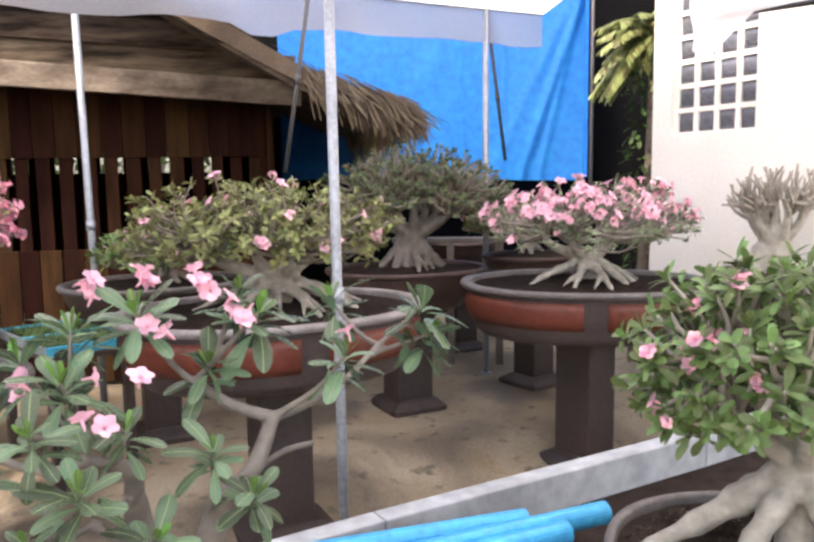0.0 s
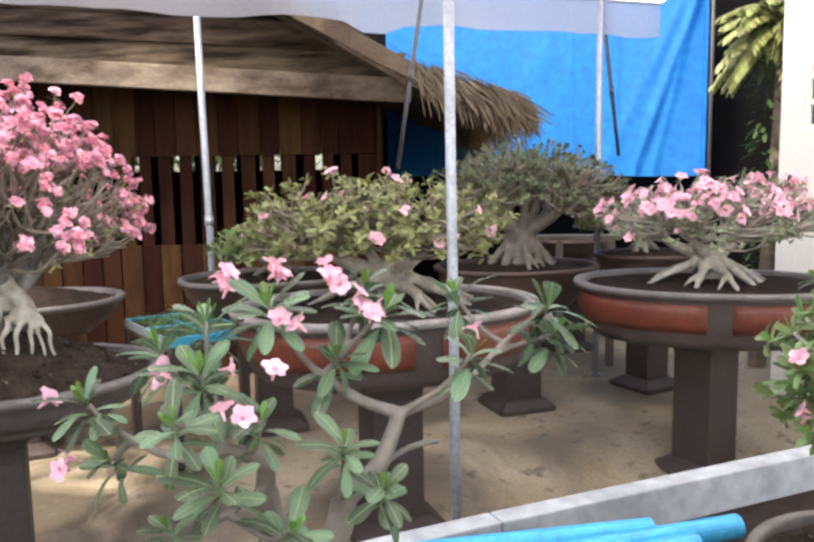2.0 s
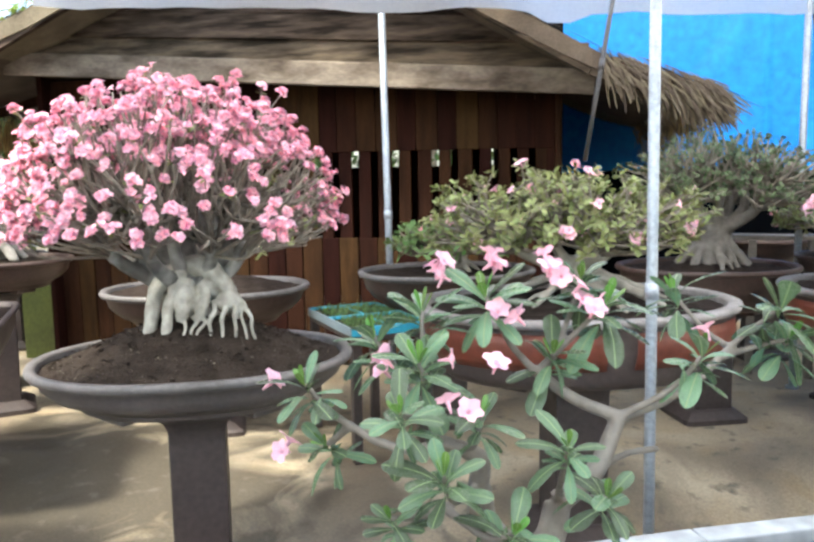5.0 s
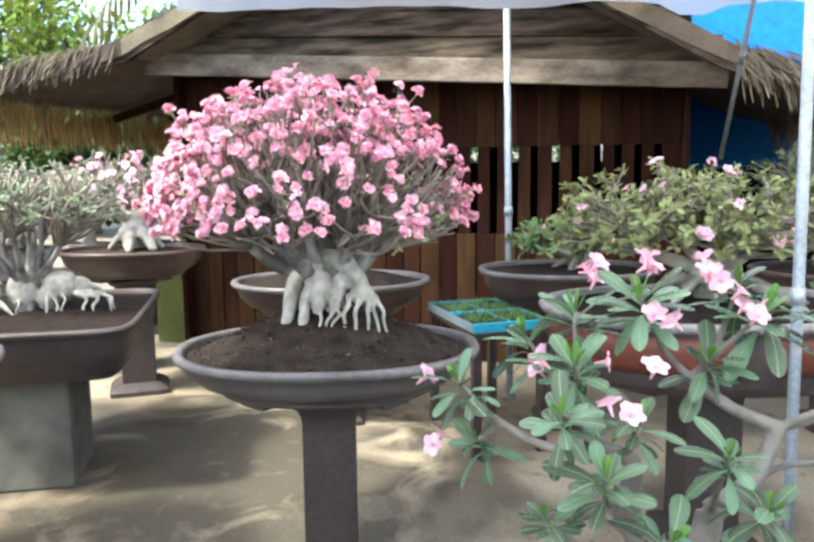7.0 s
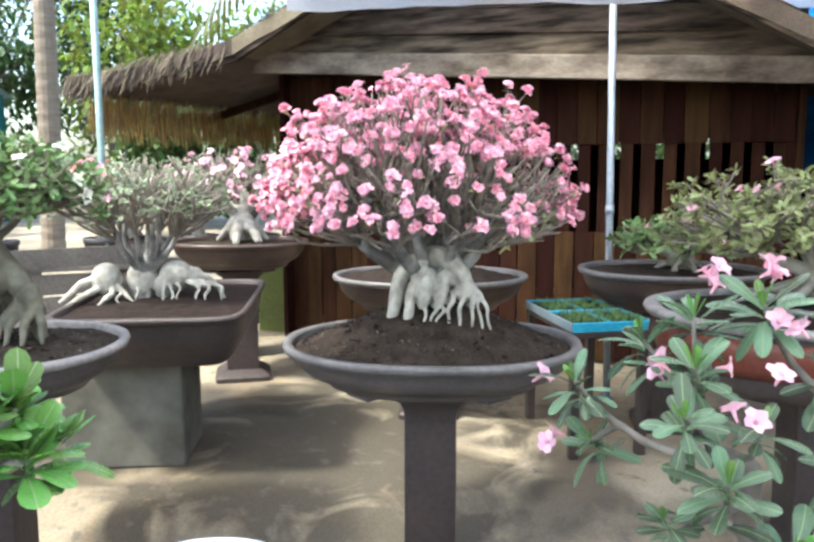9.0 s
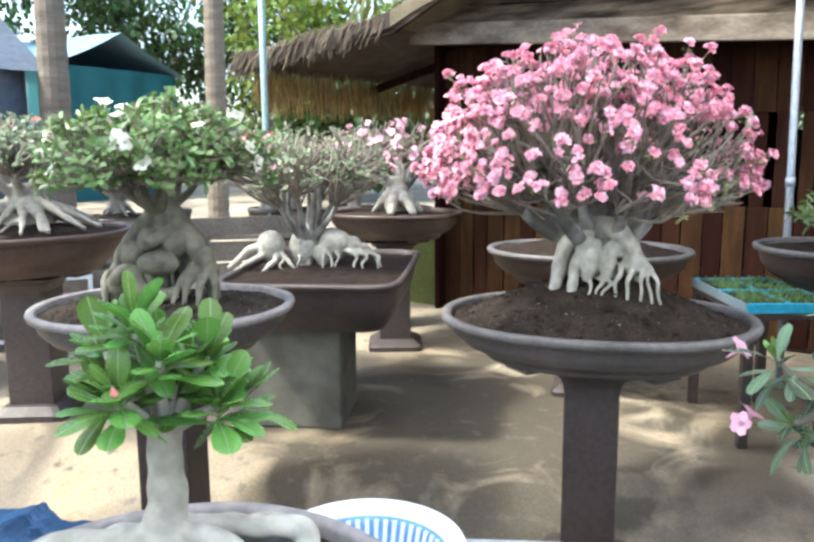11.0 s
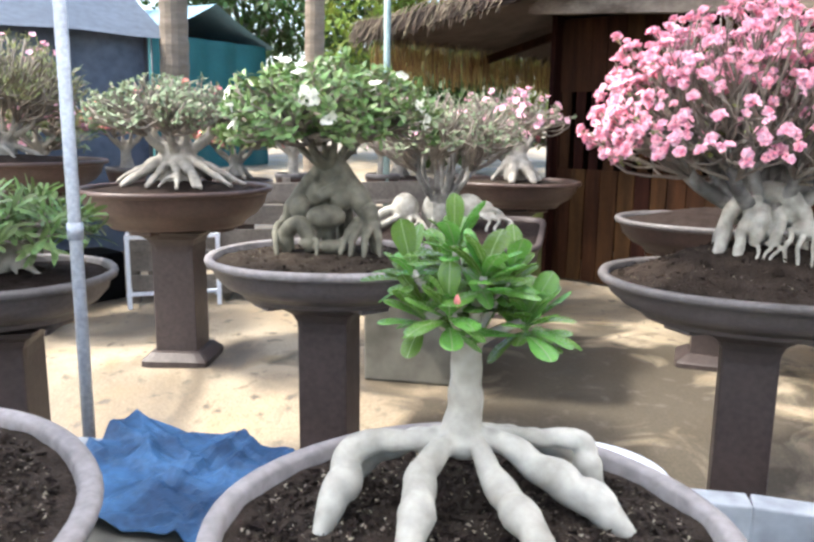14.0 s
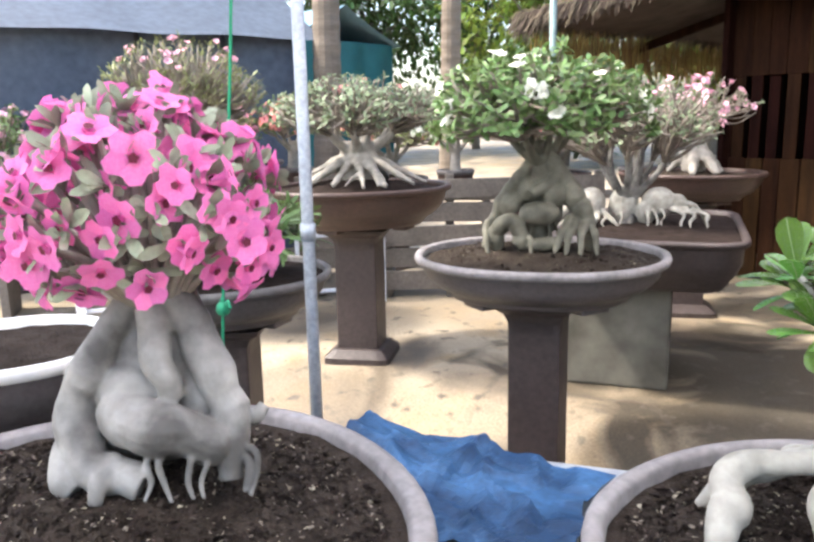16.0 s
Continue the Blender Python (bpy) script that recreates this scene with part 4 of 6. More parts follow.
# big pink desert rose on its dark stand
set_on_stand((-1.93, 2.56), 31, 0.92, 0.60, 0.47, 0.17, POT_DARK, RIM_GREY, "shallow dark grey oval pot with heaped soil", 33, 0.21, 0.40, mound=0.175, chips=350, seed=3, base=0.72)
def big_pink_rose():
    p = adenium((-1.945, 2.585, 0.985), 35.4, "large desert rose covered in pink flowers", (-0.062, 0, 0.45, 0.64, 0.56, 0.51), (8, 0.15, 0.03), (12, 0.036), 640, 0.12,
                lambda q: 1.0 if q.z > 0.66 else (0.85 if math.hypot(q.x, q.y) > 0.5 and q.z > 0.4 else 0.06), BARK_ASH, LEAF_OLIVE, PINK, 5, (0.075, 0.2), (0.03, 0.012), 0.029, 5, 0.0042, 0.008, cluster=17, low=0.12, shell=0.5, forks=3)
    so = Soup()
    rnd = random.Random(77)
    claws = [((0.0, -0.02, 0.27), (-0.09, -0.06, 0.24), (-0.16, -0.09, 0.15), (-0.19, -0.11, -0.01), 0.046), ((-0.02, -0.05, 0.27), (-0.06, -0.11, 0.21), (-0.09, -0.14, 0.11), (-0.125, -0.165, -0.01), 0.036), ((0.0, -0.03, 0.27), (0.07, -0.09, 0.255), (0.14, -0.12, 0.195), (0.17, -0.13, 0.11), 0.047),
             ((-0.01, -0.08, 0.21), (-0.03, -0.135, 0.16), (-0.035, -0.155, 0.10), (-0.05, -0.16, 0.055), 0.036), ((0.03, -0.08, 0.2), (0.045, -0.13, 0.15), (0.03, -0.15, 0.10), (0.02, -0.16, 0.06), 0.032), ((0.06, 0.05, 0.2), (0.14, 0.06, 0.14), (0.18, 0.05, 0.06), (0.2, 0.04, -0.02), 0.04), ((-0.06, 0.05, 0.2), (-0.13, 0.07, 0.13), (-0.17, 0.06, 0.06), (-0.19, 0.06, -0.02), 0.04)]
    for x0, x1, drop in ((0.10, 0.07, 0.0), (0.13, 0.115, 0.01), (0.16, 0.17, 0.02), (0.18, 0.215, 0.03), (0.19, 0.245, 0.05)):
        claws.append(((x0, -0.14, 0.13), (x0 * 0.5 + x1 * 0.5 + 0.01, -0.18, 0.10), (x1, -0.195, 0.05 + drop * 0.4), (x1 + 0.008, -0.21, -0.02), 0.0125))
    for x1 in (-0.045, 0.0, 0.03):
        claws.append(((x1, -0.15, 0.07), (x1 + 0.015, -0.18, 0.055), (x1 + rnd.uniform(-0.02, 0.02), -0.195, 0.02), (x1 + rnd.uniform(-0.02, 0.02), -0.215, -0.02), 0.0095))
    for a, b, c, d, r in claws:
        q = curve_points([a, b, c, d], 5)
        q = [v + Vector((noise.noise(v * 16), noise.noise(v * 16 + Vector((5, 0, 0))), 0.4 * noise.noise(v * 16 + Vector((0, 5, 0))))) * 0.02 for v in map(Vector, q)]
        so.tube(q, [r * (1 - 0.5 * (i / (len(q) - 1)) ** 2) * (1 + 0.3 * noise.noise(v * 18)) for i, v in enumerate(q)], 12)
    so.ball((0, 0.02, 0.11), (0.085, 0.08, 0.12), 0, 8, 12)
    so.ball((0.155, -0.135, 0.125), (0.058, 0.045, 0.045), 0, 8, 12)
    so.ball((0.09, -0.085, 0.19), (0.06, 0.05, 0.055), 0, 8, 12)
    so.ball((-0.02, -0.12, 0.13), (0.05, 0.045, 0.06), 0, 8, 12)
    for k, (pts, r0, r1) in enumerate((([(0.0, 0, 0.16), (-0.09, 0.0, 0.30), (-0.19, 0.0, 0.42), (-0.30, 0.02, 0.52)], 0.062, 0.026), ([(0.03, 0, 0.16), (0.10, -0.01, 0.30), (0.17, 0.0, 0.44), (0.25, 0.02, 0.56)], 0.085, 0.03), ([(0, 0.03, 0.16), (-0.03, 0.04, 0.32), (-0.06, 0.05, 0.46), (-0.10, 0.05, 0.60)], 0.07, 0.03),
                                       ([(0.02, 0.04, 0.16), (0.04, 0.06, 0.33), (0.06, 0.07, 0.46), (0.07, 0.07, 0.60)], 0.065, 0.028), ([(-0.05, -0.02, 0.26), (-0.11, -0.07, 0.36), (-0.15, -0.10, 0.46)], 0.04, 0.022), ([(0.09, -0.03, 0.30), (0.07, -0.09, 0.40), (0.05, -0.12, 0.50)], 0.04, 0.022))):
        q = [Vector(v) for v in curve_points(pts, 5)]
        stem = Soup()
        stem.tube(q, [(r0 + (r1 - r0) * i / (len(q) - 1)) * (1 + 0.2 * noise.noise(v * 14)) for i, v in enumerate(q)], 12)
        stem.make("limb", BARK_ASH, p, "thick ash-grey limb")
    crown = blend(so.make("root_crown", BARK_PALE, p, "pale claw-like roots"), 0.0045, 0)
    crown.matrix_basis = Matrix.Translation((0, -0.01, 0.03)) @ Matrix.Diagonal((0.87, 0.95, 0.92, 1))
    return p


big_pink_rose()

# grey round pot with the knotted trunk
set_on_stand((-3.24, 1.40), 45, 0.94, 0.525, 0.46, 0.18, POT_DARK, RIM_PALE, "round grey-brown pot with a pale rim", 40, 0.22, 0.40, mound=0.05, chips=200, seed=4, base=0.72)

# red panelled pot with a low pink desert rose
set_on_stand((0.985, 4.66), -5, 1.0, 0.74, 0.58, 0.30, STAND, RIM_GREY, "wide oval pot with red terracotta panels", 42, 0.25, 0.46, mound=0.04, panels=True, seed=5, base=0.86, lip=0.045)
adenium((1.0, 4.68, 1.02), 0, "low spreading desert rose with pink flowers and pale roots", (0, 0, 0.30, 0.62, 0.5, 0.26), (12, 0.40, 0.035), (7, 0.035), 240, 0.85, lambda q: 0.55 if q.z > 0.34 else 0.1, BARK_PALE, LEAF_GREY, PINK_PALE, 7, (0.07, 0.13),
        (0.045, 0.017), 0.065, 6, 0.005, 0.011, cluster=3, low=0.3, shell=0.5)

# red panelled pot behind the leafy plant
set_on_stand((-0.66, 3.66), 30, 1.02, 0.73, 0.56, 0.30, STAND, RIM_PALE, "wide oval pot with red panels and a grey rim", 30, 0.25, 0.46, mound=0.04, panels=True, seed=6, base=0.86, lip=0.045)
adenium((-0.66, 3.72, 1.04), 0, "spreading desert rose with olive leaves and a few pink flowers", (-0.1, 0, 0.30, 0.66, 0.5, 0.28), (12, 0.36, 0.035), (8, 0.035), 330, 0.97, 0.09, BARK, LEAF_OLIVE, PINK_PALE, 8, (0.07, 0.13),
        (0.05, 0.019), 0.05, 8, 0.005, 0.011, cluster=2, low=0.35, shell=0.35)

# pot further back with a tall grey-green bush
set_on_stand((-0.12, 5.42), 20, 1.0, 0.56, 0.46, 0.27, POT_BROWN, POT_BROWN, "dark brown oval pot on a square stand", 30, 0.26, 0.42, mound=0.04, seed=7)
adenium((-0.08, 5.45, 1.02), 0, "old desert rose with a stout trunk and grey-green leaves", (0.03, 0, 0.50, 0.64, 0.55, 0.33), (9, 0.24, 0.05), (8, 0.045), 420, 0.98, 0.0, BARK_FORK, LEAF_SAGE, PINK, 9, (0.12, 0.24),
        (0.03, 0.017), 0.05, 11, 0.006, 0.011, low=0.35, shell=0.4)

# two pots before the hut
set_on_stand((-1.66, 4.78), 28, 1.0, 0.56, 0.44, 0.24, POT_BROWN, RIM_GREY, "brown oval pot before the hut", 28, 0.22, 0.4, mound=0.03, seed=8)
adenium((-1.6, 4.8, 1.0), 0, "low green desert rose in a brown pot", (0, 0, 0.16, 0.45, 0.36, 0.16), (7, 0.2, 0.03), (6, 0.03), 110, 1.0, 0.02, BARK, LEAF, PINK, 10, (0.06, 0.08),
        (0.07, 0.024), 0.05, 6, 0.006, 0.012, low=0.2)
set_on_stand((-3.02, 4.12), 33, 0.93, 0.63, 0.47, 0.22, POT_BROWN, RIM_GREY, "brown oval pot of bare soil before the hut", 33, 0.22, 0.4, mound=0.1, seed=11)

# rectangular pot on a cement block
bm = bmesh.new()
box(bm, (-3.95, 2.52, 0.30), (0.64, 0.52, 0.60), 41, 0.015)
tagged(part("cement_block", bm, BLOCK, smooth=False), "weathered grey cement block carrying a pot", "block")
pot((-3.90, 2.74, 0.60), 41.5, 0.50, 0.70, 0.28, STAND, STAND, "rectangular dark brown pot with a flared rim", mound=0.03, power=9, seed=12, base=0.8)


def clawed_rose():
    p = adenium((-4.03, 2.68, 0.865), 52, "desert rose with clawed grey roots and small leaves", (0, 0.02, 0.58, 0.52, 0.44, 0.25), (5, 0.12, 0.03), (11, 0.024), 300, 0.9, 0.03, BARK_ASH, LEAF_GREY, PINK_PALE, 12, (0.07, 0.18),
                (0.034, 0.014), 0.045, 6, 0.006, 0.009, low=0.35, shell=0.35)
    rnd = random.Random(19)
    so = Soup()
    so.ball((-0.21, -0.04, 0.125), (0.085, 0.07, 0.095), 0, 10, 14)
    so.ball((0.17, -0.04, 0.13), (0.10, 0.08, 0.09), 0, 10, 14)
    so.ball((0.10, -0.06, 0.07), (0.055, 0.06, 0.075), 0, 10, 14)
    so.ball((0.27, -0.05, 0.12), (0.06, 0.05, 0.06), 0, 10, 14)
    so.ball((-0.02, 0.0, 0.10), (0.09, 0.08, 0.13), 0, 10, 14)
    legs = [((-0.24, -0.05, 0.13), (-0.33, -0.05, 0.11), (-0.40, -0.06, 0.05), (-0.46, -0.07, 0.0), 0.032), ((-0.25, -0.08, 0.08), (-0.31, -0.10, 0.05), (-0.37, -0.12, 0.02), (-0.42, -0.13, -0.01), 0.022), ((-0.18, -0.08, 0.08), (-0.18, -0.12, 0.05), (-0.22, -0.15, 0.02), (-0.25, -0.16, -0.01), 0.024),
            ((-0.16, -0.07, 0.09), (-0.11, -0.11, 0.05), (-0.09, -0.14, 0.03), (-0.05, -0.16, -0.01), 0.018), ((0.29, -0.07, 0.13), (0.35, -0.09, 0.12), (0.40, -0.10, 0.07), (0.44, -0.10, -0.01), 0.02)]
    for k in (0, 1, 2, 4, 5, 6):
        x = 0.08 + 0.055 * k + rnd.uniform(-0.02, 0.02)
        legs.append(((0.10 + 0.03 * k, -0.09, 0.10), (x + 0.01, -0.14, 0.07), (x + rnd.uniform(-0.02, 0.02), -0.165, 0.03), (x + rnd.uniform(-0.02, 0.02), -0.19, -0.012), rnd.uniform(0.010, 0.016)))
    for k in (0, 3):
        x = -0.14 + 0.03 * k
        legs.append(((x, -0.06, 0.07), (x + 0.01, -0.10, 0.05), (x + rnd.uniform(-0.02, 0.02), -0.13, 0.02), (x + rnd.uniform(-0.03, 0.03), -0.15, -0.012), rnd.uniform(0.008, 0.012)))
    for a, b, c, d, r in legs:
        q = [Vector(v) for v in curve_points([a, b, c, d], 5)]
        so.tube(q, [r * (1 - 0.55 * i / (len(q) - 1)) * (1 + 0.35 * noise.noise(v * 20)) for i, v in enumerate(q)], 10)
    blend(so.make("clawed_root", BARK_PALE, p, "pale swollen roots ending in claws"), 0.006, 1)
    return p


clawed_rose()

# pot beside the hut's corner
set_on_stand((-4.72, 4.0), 40, 1.07, 0.52, 0.42, 0.2, POT_BROWN, POT_BROWN, "red-brown pot beside the hut", 48, 0.24, 0.42, mound=0.03, seed=13)
adenium((-4.7, 4.0, 1.1), 0, "desert rose with a twisted trunk and sparse pink flowers", (-0.1, 0, 0.42, 0.52, 0.42, 0.24), (5, 0.26, 0.06), (6, 0.035), 150, 0.3, 0.28, BARK, LEAF_GREY, PINK_PALE, 13, (0.08, 0.2),
        (0.035, 0.014), 0.05, 5, 0.005, 0.011, low=0.2)

# pot on the stand by the wet patch
set_on_stand((-5.06, 1.42), 80, 1.10, 0.58, 0.5, 0.24, POT_BROWN, POT_BROWN, "dark brown oval pot on a tall stand", 50, 0.26, 0.42, mound=0.07, seed=14)
adenium((-5.1, 1.45, 1.15), 0, "desert rose with spread grey roots and dense small leaves", (0, 0, 0.38, 0.52, 0.52, 0.24), (14, 0.42, 0.045), (9, 0.035), 280, 0.97, lambda q: 0.1 if q.z > 0.5 else 0, BARK, LEAF_GREY, CORAL, 14, (0.13, 0.18),
        (0.04, 0.016), 0.05, 6, 0.006, 0.011, low=0.25)

# grey pot with dark green leaves by the green string
set_on_stand((-3.80, 0.18), 85, 0.90, 0.46, 0.42, 0.18, POT_DARK, RIM_GREY, "dark grey pot with glossy green leaves", 60, 0.26, 0.42, mound=0.03, seed=15)
adenium((-3.80, 0.2, 0.92), 0, "low desert rose with long dark green leaves", (0, 0, 0.15, 0.36, 0.36, 0.15), (5, 0.15, 0.03), (5, 0.03), 80, 1.0, 0.0, BARK, LEAF, PINK, 15, (0.05, 0.06),
        (0.11, 0.02), 0.05, 7, 0.006, 0.012, low=0.2)


# ---- custom trunks ----
def lumps(name, spec_balls, spec_tubes, mat, parent, voxel, rounds=3):
    so = Soup()
    for c, r in spec_balls:
        so.ball(c, r, 0, 12, 20)
    for pts, radii in spec_tubes:
        q = curve_points(pts, 7)
        n = len(q) - 1
        rr = [radii[min(len(radii) - 2, int(i / n * (len(radii) - 1)))] * (1 - (i / n * (len(radii) - 1)) % 1) + radii[min(len(radii) - 1, int(i / n * (len(radii) - 1)) + 1)] * ((i / n * (len(radii) - 1)) % 1) if i < n else radii[-1] for i in range(n + 1)]
        q = [Vector(v) for v in q]
        rr = [r_ * (1 + 0.22 * noise.noise(v * 26)) for v, r_ in zip(q, rr)]
        q = [v + Vector((noise.noise(v * 20), noise.noise(v * 20 + Vector((7, 0, 0))), noise.noise(v * 20 + Vector((0, 9, 0))))) * r_ * 0.35 for v, r_ in zip(q, rr)]
        so.tube(q, rr, 16)
    ob = so.make(name, mat, parent)
    return blend(ob, voxel, rounds) if voxel else ob


def knotted_rose():
    """Knotted seated trunk with a broad white-flowered crown."""
    p = adenium((-3.27, 1.42, 0.965), 51, "desert rose with a knotted grey-green trunk and white flowers", (0.0, 0, 0.56, 0.46, 0.44, 0.24), (5, 0.10, 0.02), (7, 0.022), 290, 0.97, 0.07, BARK_GREEN, LEAF, WHITE_PETAL, 6, (0.035, 0.40),
                (0.055, 0.022), 0.06, 8, 0.005, 0.009, cluster=2, low=0.45, shell=0.3)
    balls = [((0.0, 0.06, 0.15), (0.10, 0.06, 0.13)), ((0.0, -0.10, 0.145), (0.085, 0.045, 0.05)), ((0.06, -0.045, 0.215), (0.05, 0.05, 0.055)), ((-0.115, -0.04, 0.17), (0.05, 0.05, 0.06)), ((-0.05, -0.03, 0.235), (0.045, 0.045, 0.055)), ((0.005, 0.0, 0.31), (0.05, 0.045, 0.10))]
    tubes = [([(-0.01, 0, 0.37), (-0.07, -0.02, 0.30), (-0.145, -0.02, 0.21), (-0.19, -0.03, 0.10), (-0.23, -0.05, -0.01)], (0.03, 0.028, 0.032, 0.028, 0.014)),
             ([(0.02, 0, 0.38), (0.08, -0.02, 0.30), (0.155, -0.03, 0.19), (0.195, -0.05, 0.07), (0.22, -0.06, -0.02)], (0.036, 0.042, 0.046, 0.04, 0.02)),
             ([(-0.17, -0.06, 0.0), (-0.17, -0.09, 0.08), (-0.11, -0.11, 0.11), (-0.07, -0.12, 0.06), (-0.10, -0.13, 0.015)], (0.03, 0.033, 0.036, 0.034, 0.026)),
             ([(-0.09, -0.12, 0.012), (0.0, -0.13, 0.02), (0.08, -0.11, 0.03)], (0.022, 0.028, 0.026)),
             ([(0.13, -0.05, 0.12), (0.09, -0.12, 0.07), (0.06, -0.16, -0.02)], (0.024, 0.017, 0.009)),
             ([(0.15, -0.06, 0.11), (0.12, -0.13, 0.06), (0.11, -0.17, -0.02)], (0.024, 0.017, 0.009)),
             ([(0.18, -0.06, 0.10), (0.17, -0.13, 0.05), (0.165, -0.17, -0.02)], (0.024, 0.018, 0.009)),
             ([(0.2, -0.05, 0.10), (0.225, -0.11, 0.05), (0.23, -0.15, -0.02)], (0.022, 0.016, 0.009)),
             ([(-0.21, -0.04, 0.10), (-0.22, -0.09, 0.06), (-0.21, -0.12, -0.02)], (0.02, 0.016, 0.010)),
             ([(-0.05, -0.12, 0.05), (-0.035, -0.15, 0.04), (-0.03, -0.17, -0.02)], (0.014, 0.011, 0.007)),
             ([(0.09, -0.02, 0.30), (0.03, -0.06, 0.25), (-0.03, -0.07, 0.22)], (0.03, 0.03, 0.022))]
    lumps("knotted_root", balls, tubes, BARK_GREEN, p, 0.004, 0)
    return p


knotted_rose()


def bed():
    """Raised fill behind the low wall, with the supports of the near pots."""
    line = [(2.2, 4.15), (1.29, 3.53), (-0.09, 2.63), (-1.43, 1.70), (-2.46, 0.75), (-3.6, -0.35), (-4.6, -1.4)]
    bm = bmesh.new()
    off = [Vector((x, y, 0)) - KERB_N * 0.047 for x, y in line]
    far_ = [Vector((x, y, 0)) - KERB_N * 1.95 for x, y in line]
    ring = off + far_[::-1]
    lo = [bm.verts.new((v.x, v.y, -0.36)) for v in ring]
    hi = [bm.verts.new((v.x, v.y, 0.30)) for v in ring]
    n = len(ring)
    for k in range(n):
        bm.faces.new((lo[k], lo[(k + 1) % n], hi[(k + 1) % n], hi[k]))
    for k in range(len(line) - 1):
        bm.faces.new((hi[k], hi[k + 1], hi[n - 2 - k], hi[n - 1 - k]))
    bmesh.ops.recalc_face_normals(bm, faces=bm.faces)
    return tagged(part("planting_bed", bm, SOIL, smooth=False), "raised bed of dark soil behind the cement wall", "ground", kind="structure")


bed()
BED = 0.30


def support(xy, z, label="plain cement block under a pot", s=0.34):
    bm = bmesh.new()
    box(bm, (xy[0], xy[1], (z + BED) / 2), (s, s, z - BED), 30, 0.01)
    return tagged(part("cement_block", bm, BLOCK, smooth=False), label, "block", "blocks under the near pots")


# near pot with the pale root legs
support((-1.245, 0.425), 0.71)
pot((-1.235, 0.425, 0.735), 0, 0.41, 0.41, 0.15, POT_DARK, RIM_PALE, "wide shallow pot with a worn pale rim", mound=0.02, chips=1500, seed=20, base=0.75, lip=0.035)


BUD = (0.10, -0.112)


def legged_rose():
    rnd = random.Random(31)
    p = thing("desert_rose", (-1.345, 0.506, 0.868), 0, "young desert rose on pale leg-like roots with bright green leaves", "desert rose", "desert roses")
    tubes = [([(0, 0, 0.285), (0, 0, 0.22), (0, 0, 0.15), (0, 0, 0.10)], (0.027, 0.028, 0.031, 0.044))]
    #  reach x, y, knee x, y, knee z, thickness
    for ex, ey, kx, ky, kz, r in ((-0.03, -0.275, -0.095, -0.155, 0.088, 0.031), (0.15, -0.25, 0.025, -0.11, 0.075, 0.031), (0.29, -0.06, 0.10, -0.02, 0.066, 0.030), (0.26, 0.125, 0.12, 0.07, 0.066, 0.035), (0.16, 0.175, 0.11, 0.17, 0.092, 0.026),
                                  (-0.17, -0.15, -0.09, -0.08, 0.075, 0.024), (-0.19, 0.06, -0.09, 0.04, 0.07, 0.022), (-0.02, 0.26, 0.01, 0.14, 0.07, 0.022), (0.07, 0.26, 0.05, 0.13, 0.07, 0.018)):
        r *= 0.88
        tubes.append(([(0, 0, 0.105), (kx * 0.5, ky * 0.5, 0.102), (kx, ky, kz), ((kx + ex) / 2, (ky + ey) / 2, kz * 0.5 + 0.008), (ex, ey, -0.012)], (r * 0.8, r * 0.6, r * 0.9, r * 1.15, r * 0.5)))
    lumps("trunk", [((0, 0, 0.10), (0.05, 0.05, 0.034))], tubes, BARK_PALE, p, 0.004, 1)
    tw = Soup()
    shapes = [leaf_mesh("leaf_shape", LEAF_BRIGHT, bend, 0.47) for bend in (0.06, 0.2, 0.34, 0.5)]
    for k in range(13):
        a = k * 2.4
        rr = 0.115 * math.sqrt((k + 0.5) / 13)
        tip = Vector((0.006 + rr * math.cos(a), 0.01 + rr * math.sin(a), 0.345 + 0.06 * (1 - rr / 0.118) + rnd.uniform(-0.04, 0.04)))
        if k == 2:
            tip.z += 0.06
        tw.tube(curve_points([(0, 0, 0.265), tip * 0.5 + Vector((0, 0, 0.135)), tip], 3), [0.012, 0.011, 0.010, 0.009, 0.008, 0.007, 0.006], 7)
        out = Vector((tip.x, tip.y, 0.06)).normalized()
        for q in range(16):
            b = q * 2.4 + k + rnd.uniform(-0.4, 0.4)
            el = 1.2 - 1.6 * q / 15 + rnd.uniform(-0.25, 0.25)
            side = Vector((math.cos(b), math.sin(b), 0))
            w = (side * math.cos(el) + Vector((0, 0, 1)) * math.sin(el) + out * 0.4).normalized()
            piece("leaf", rnd.choice(shapes), p, tip + Vector((0, 0, -0.002 * q)), w, (Vector((0, 0, 1)) - w * 0.3) if el < 1.0 else -side, rnd.uniform(0.055, 0.094))
    tw.make("branchwork", BARK_PALE, p, kind="stuff")
    so = Soup()
    so.tube([(BUD[0] * 0.9, BUD[1] * 0.9, 0.368), (BUD[0] * 0.98, BUD[1] * 0.98, 0.378), (BUD[0], BUD[1], 0.388)], [0.003, 0.0055, 0.002], 8)
    so.make("flower_bud", CORAL, p, "small red flower bud")
    return p


legged_rose()

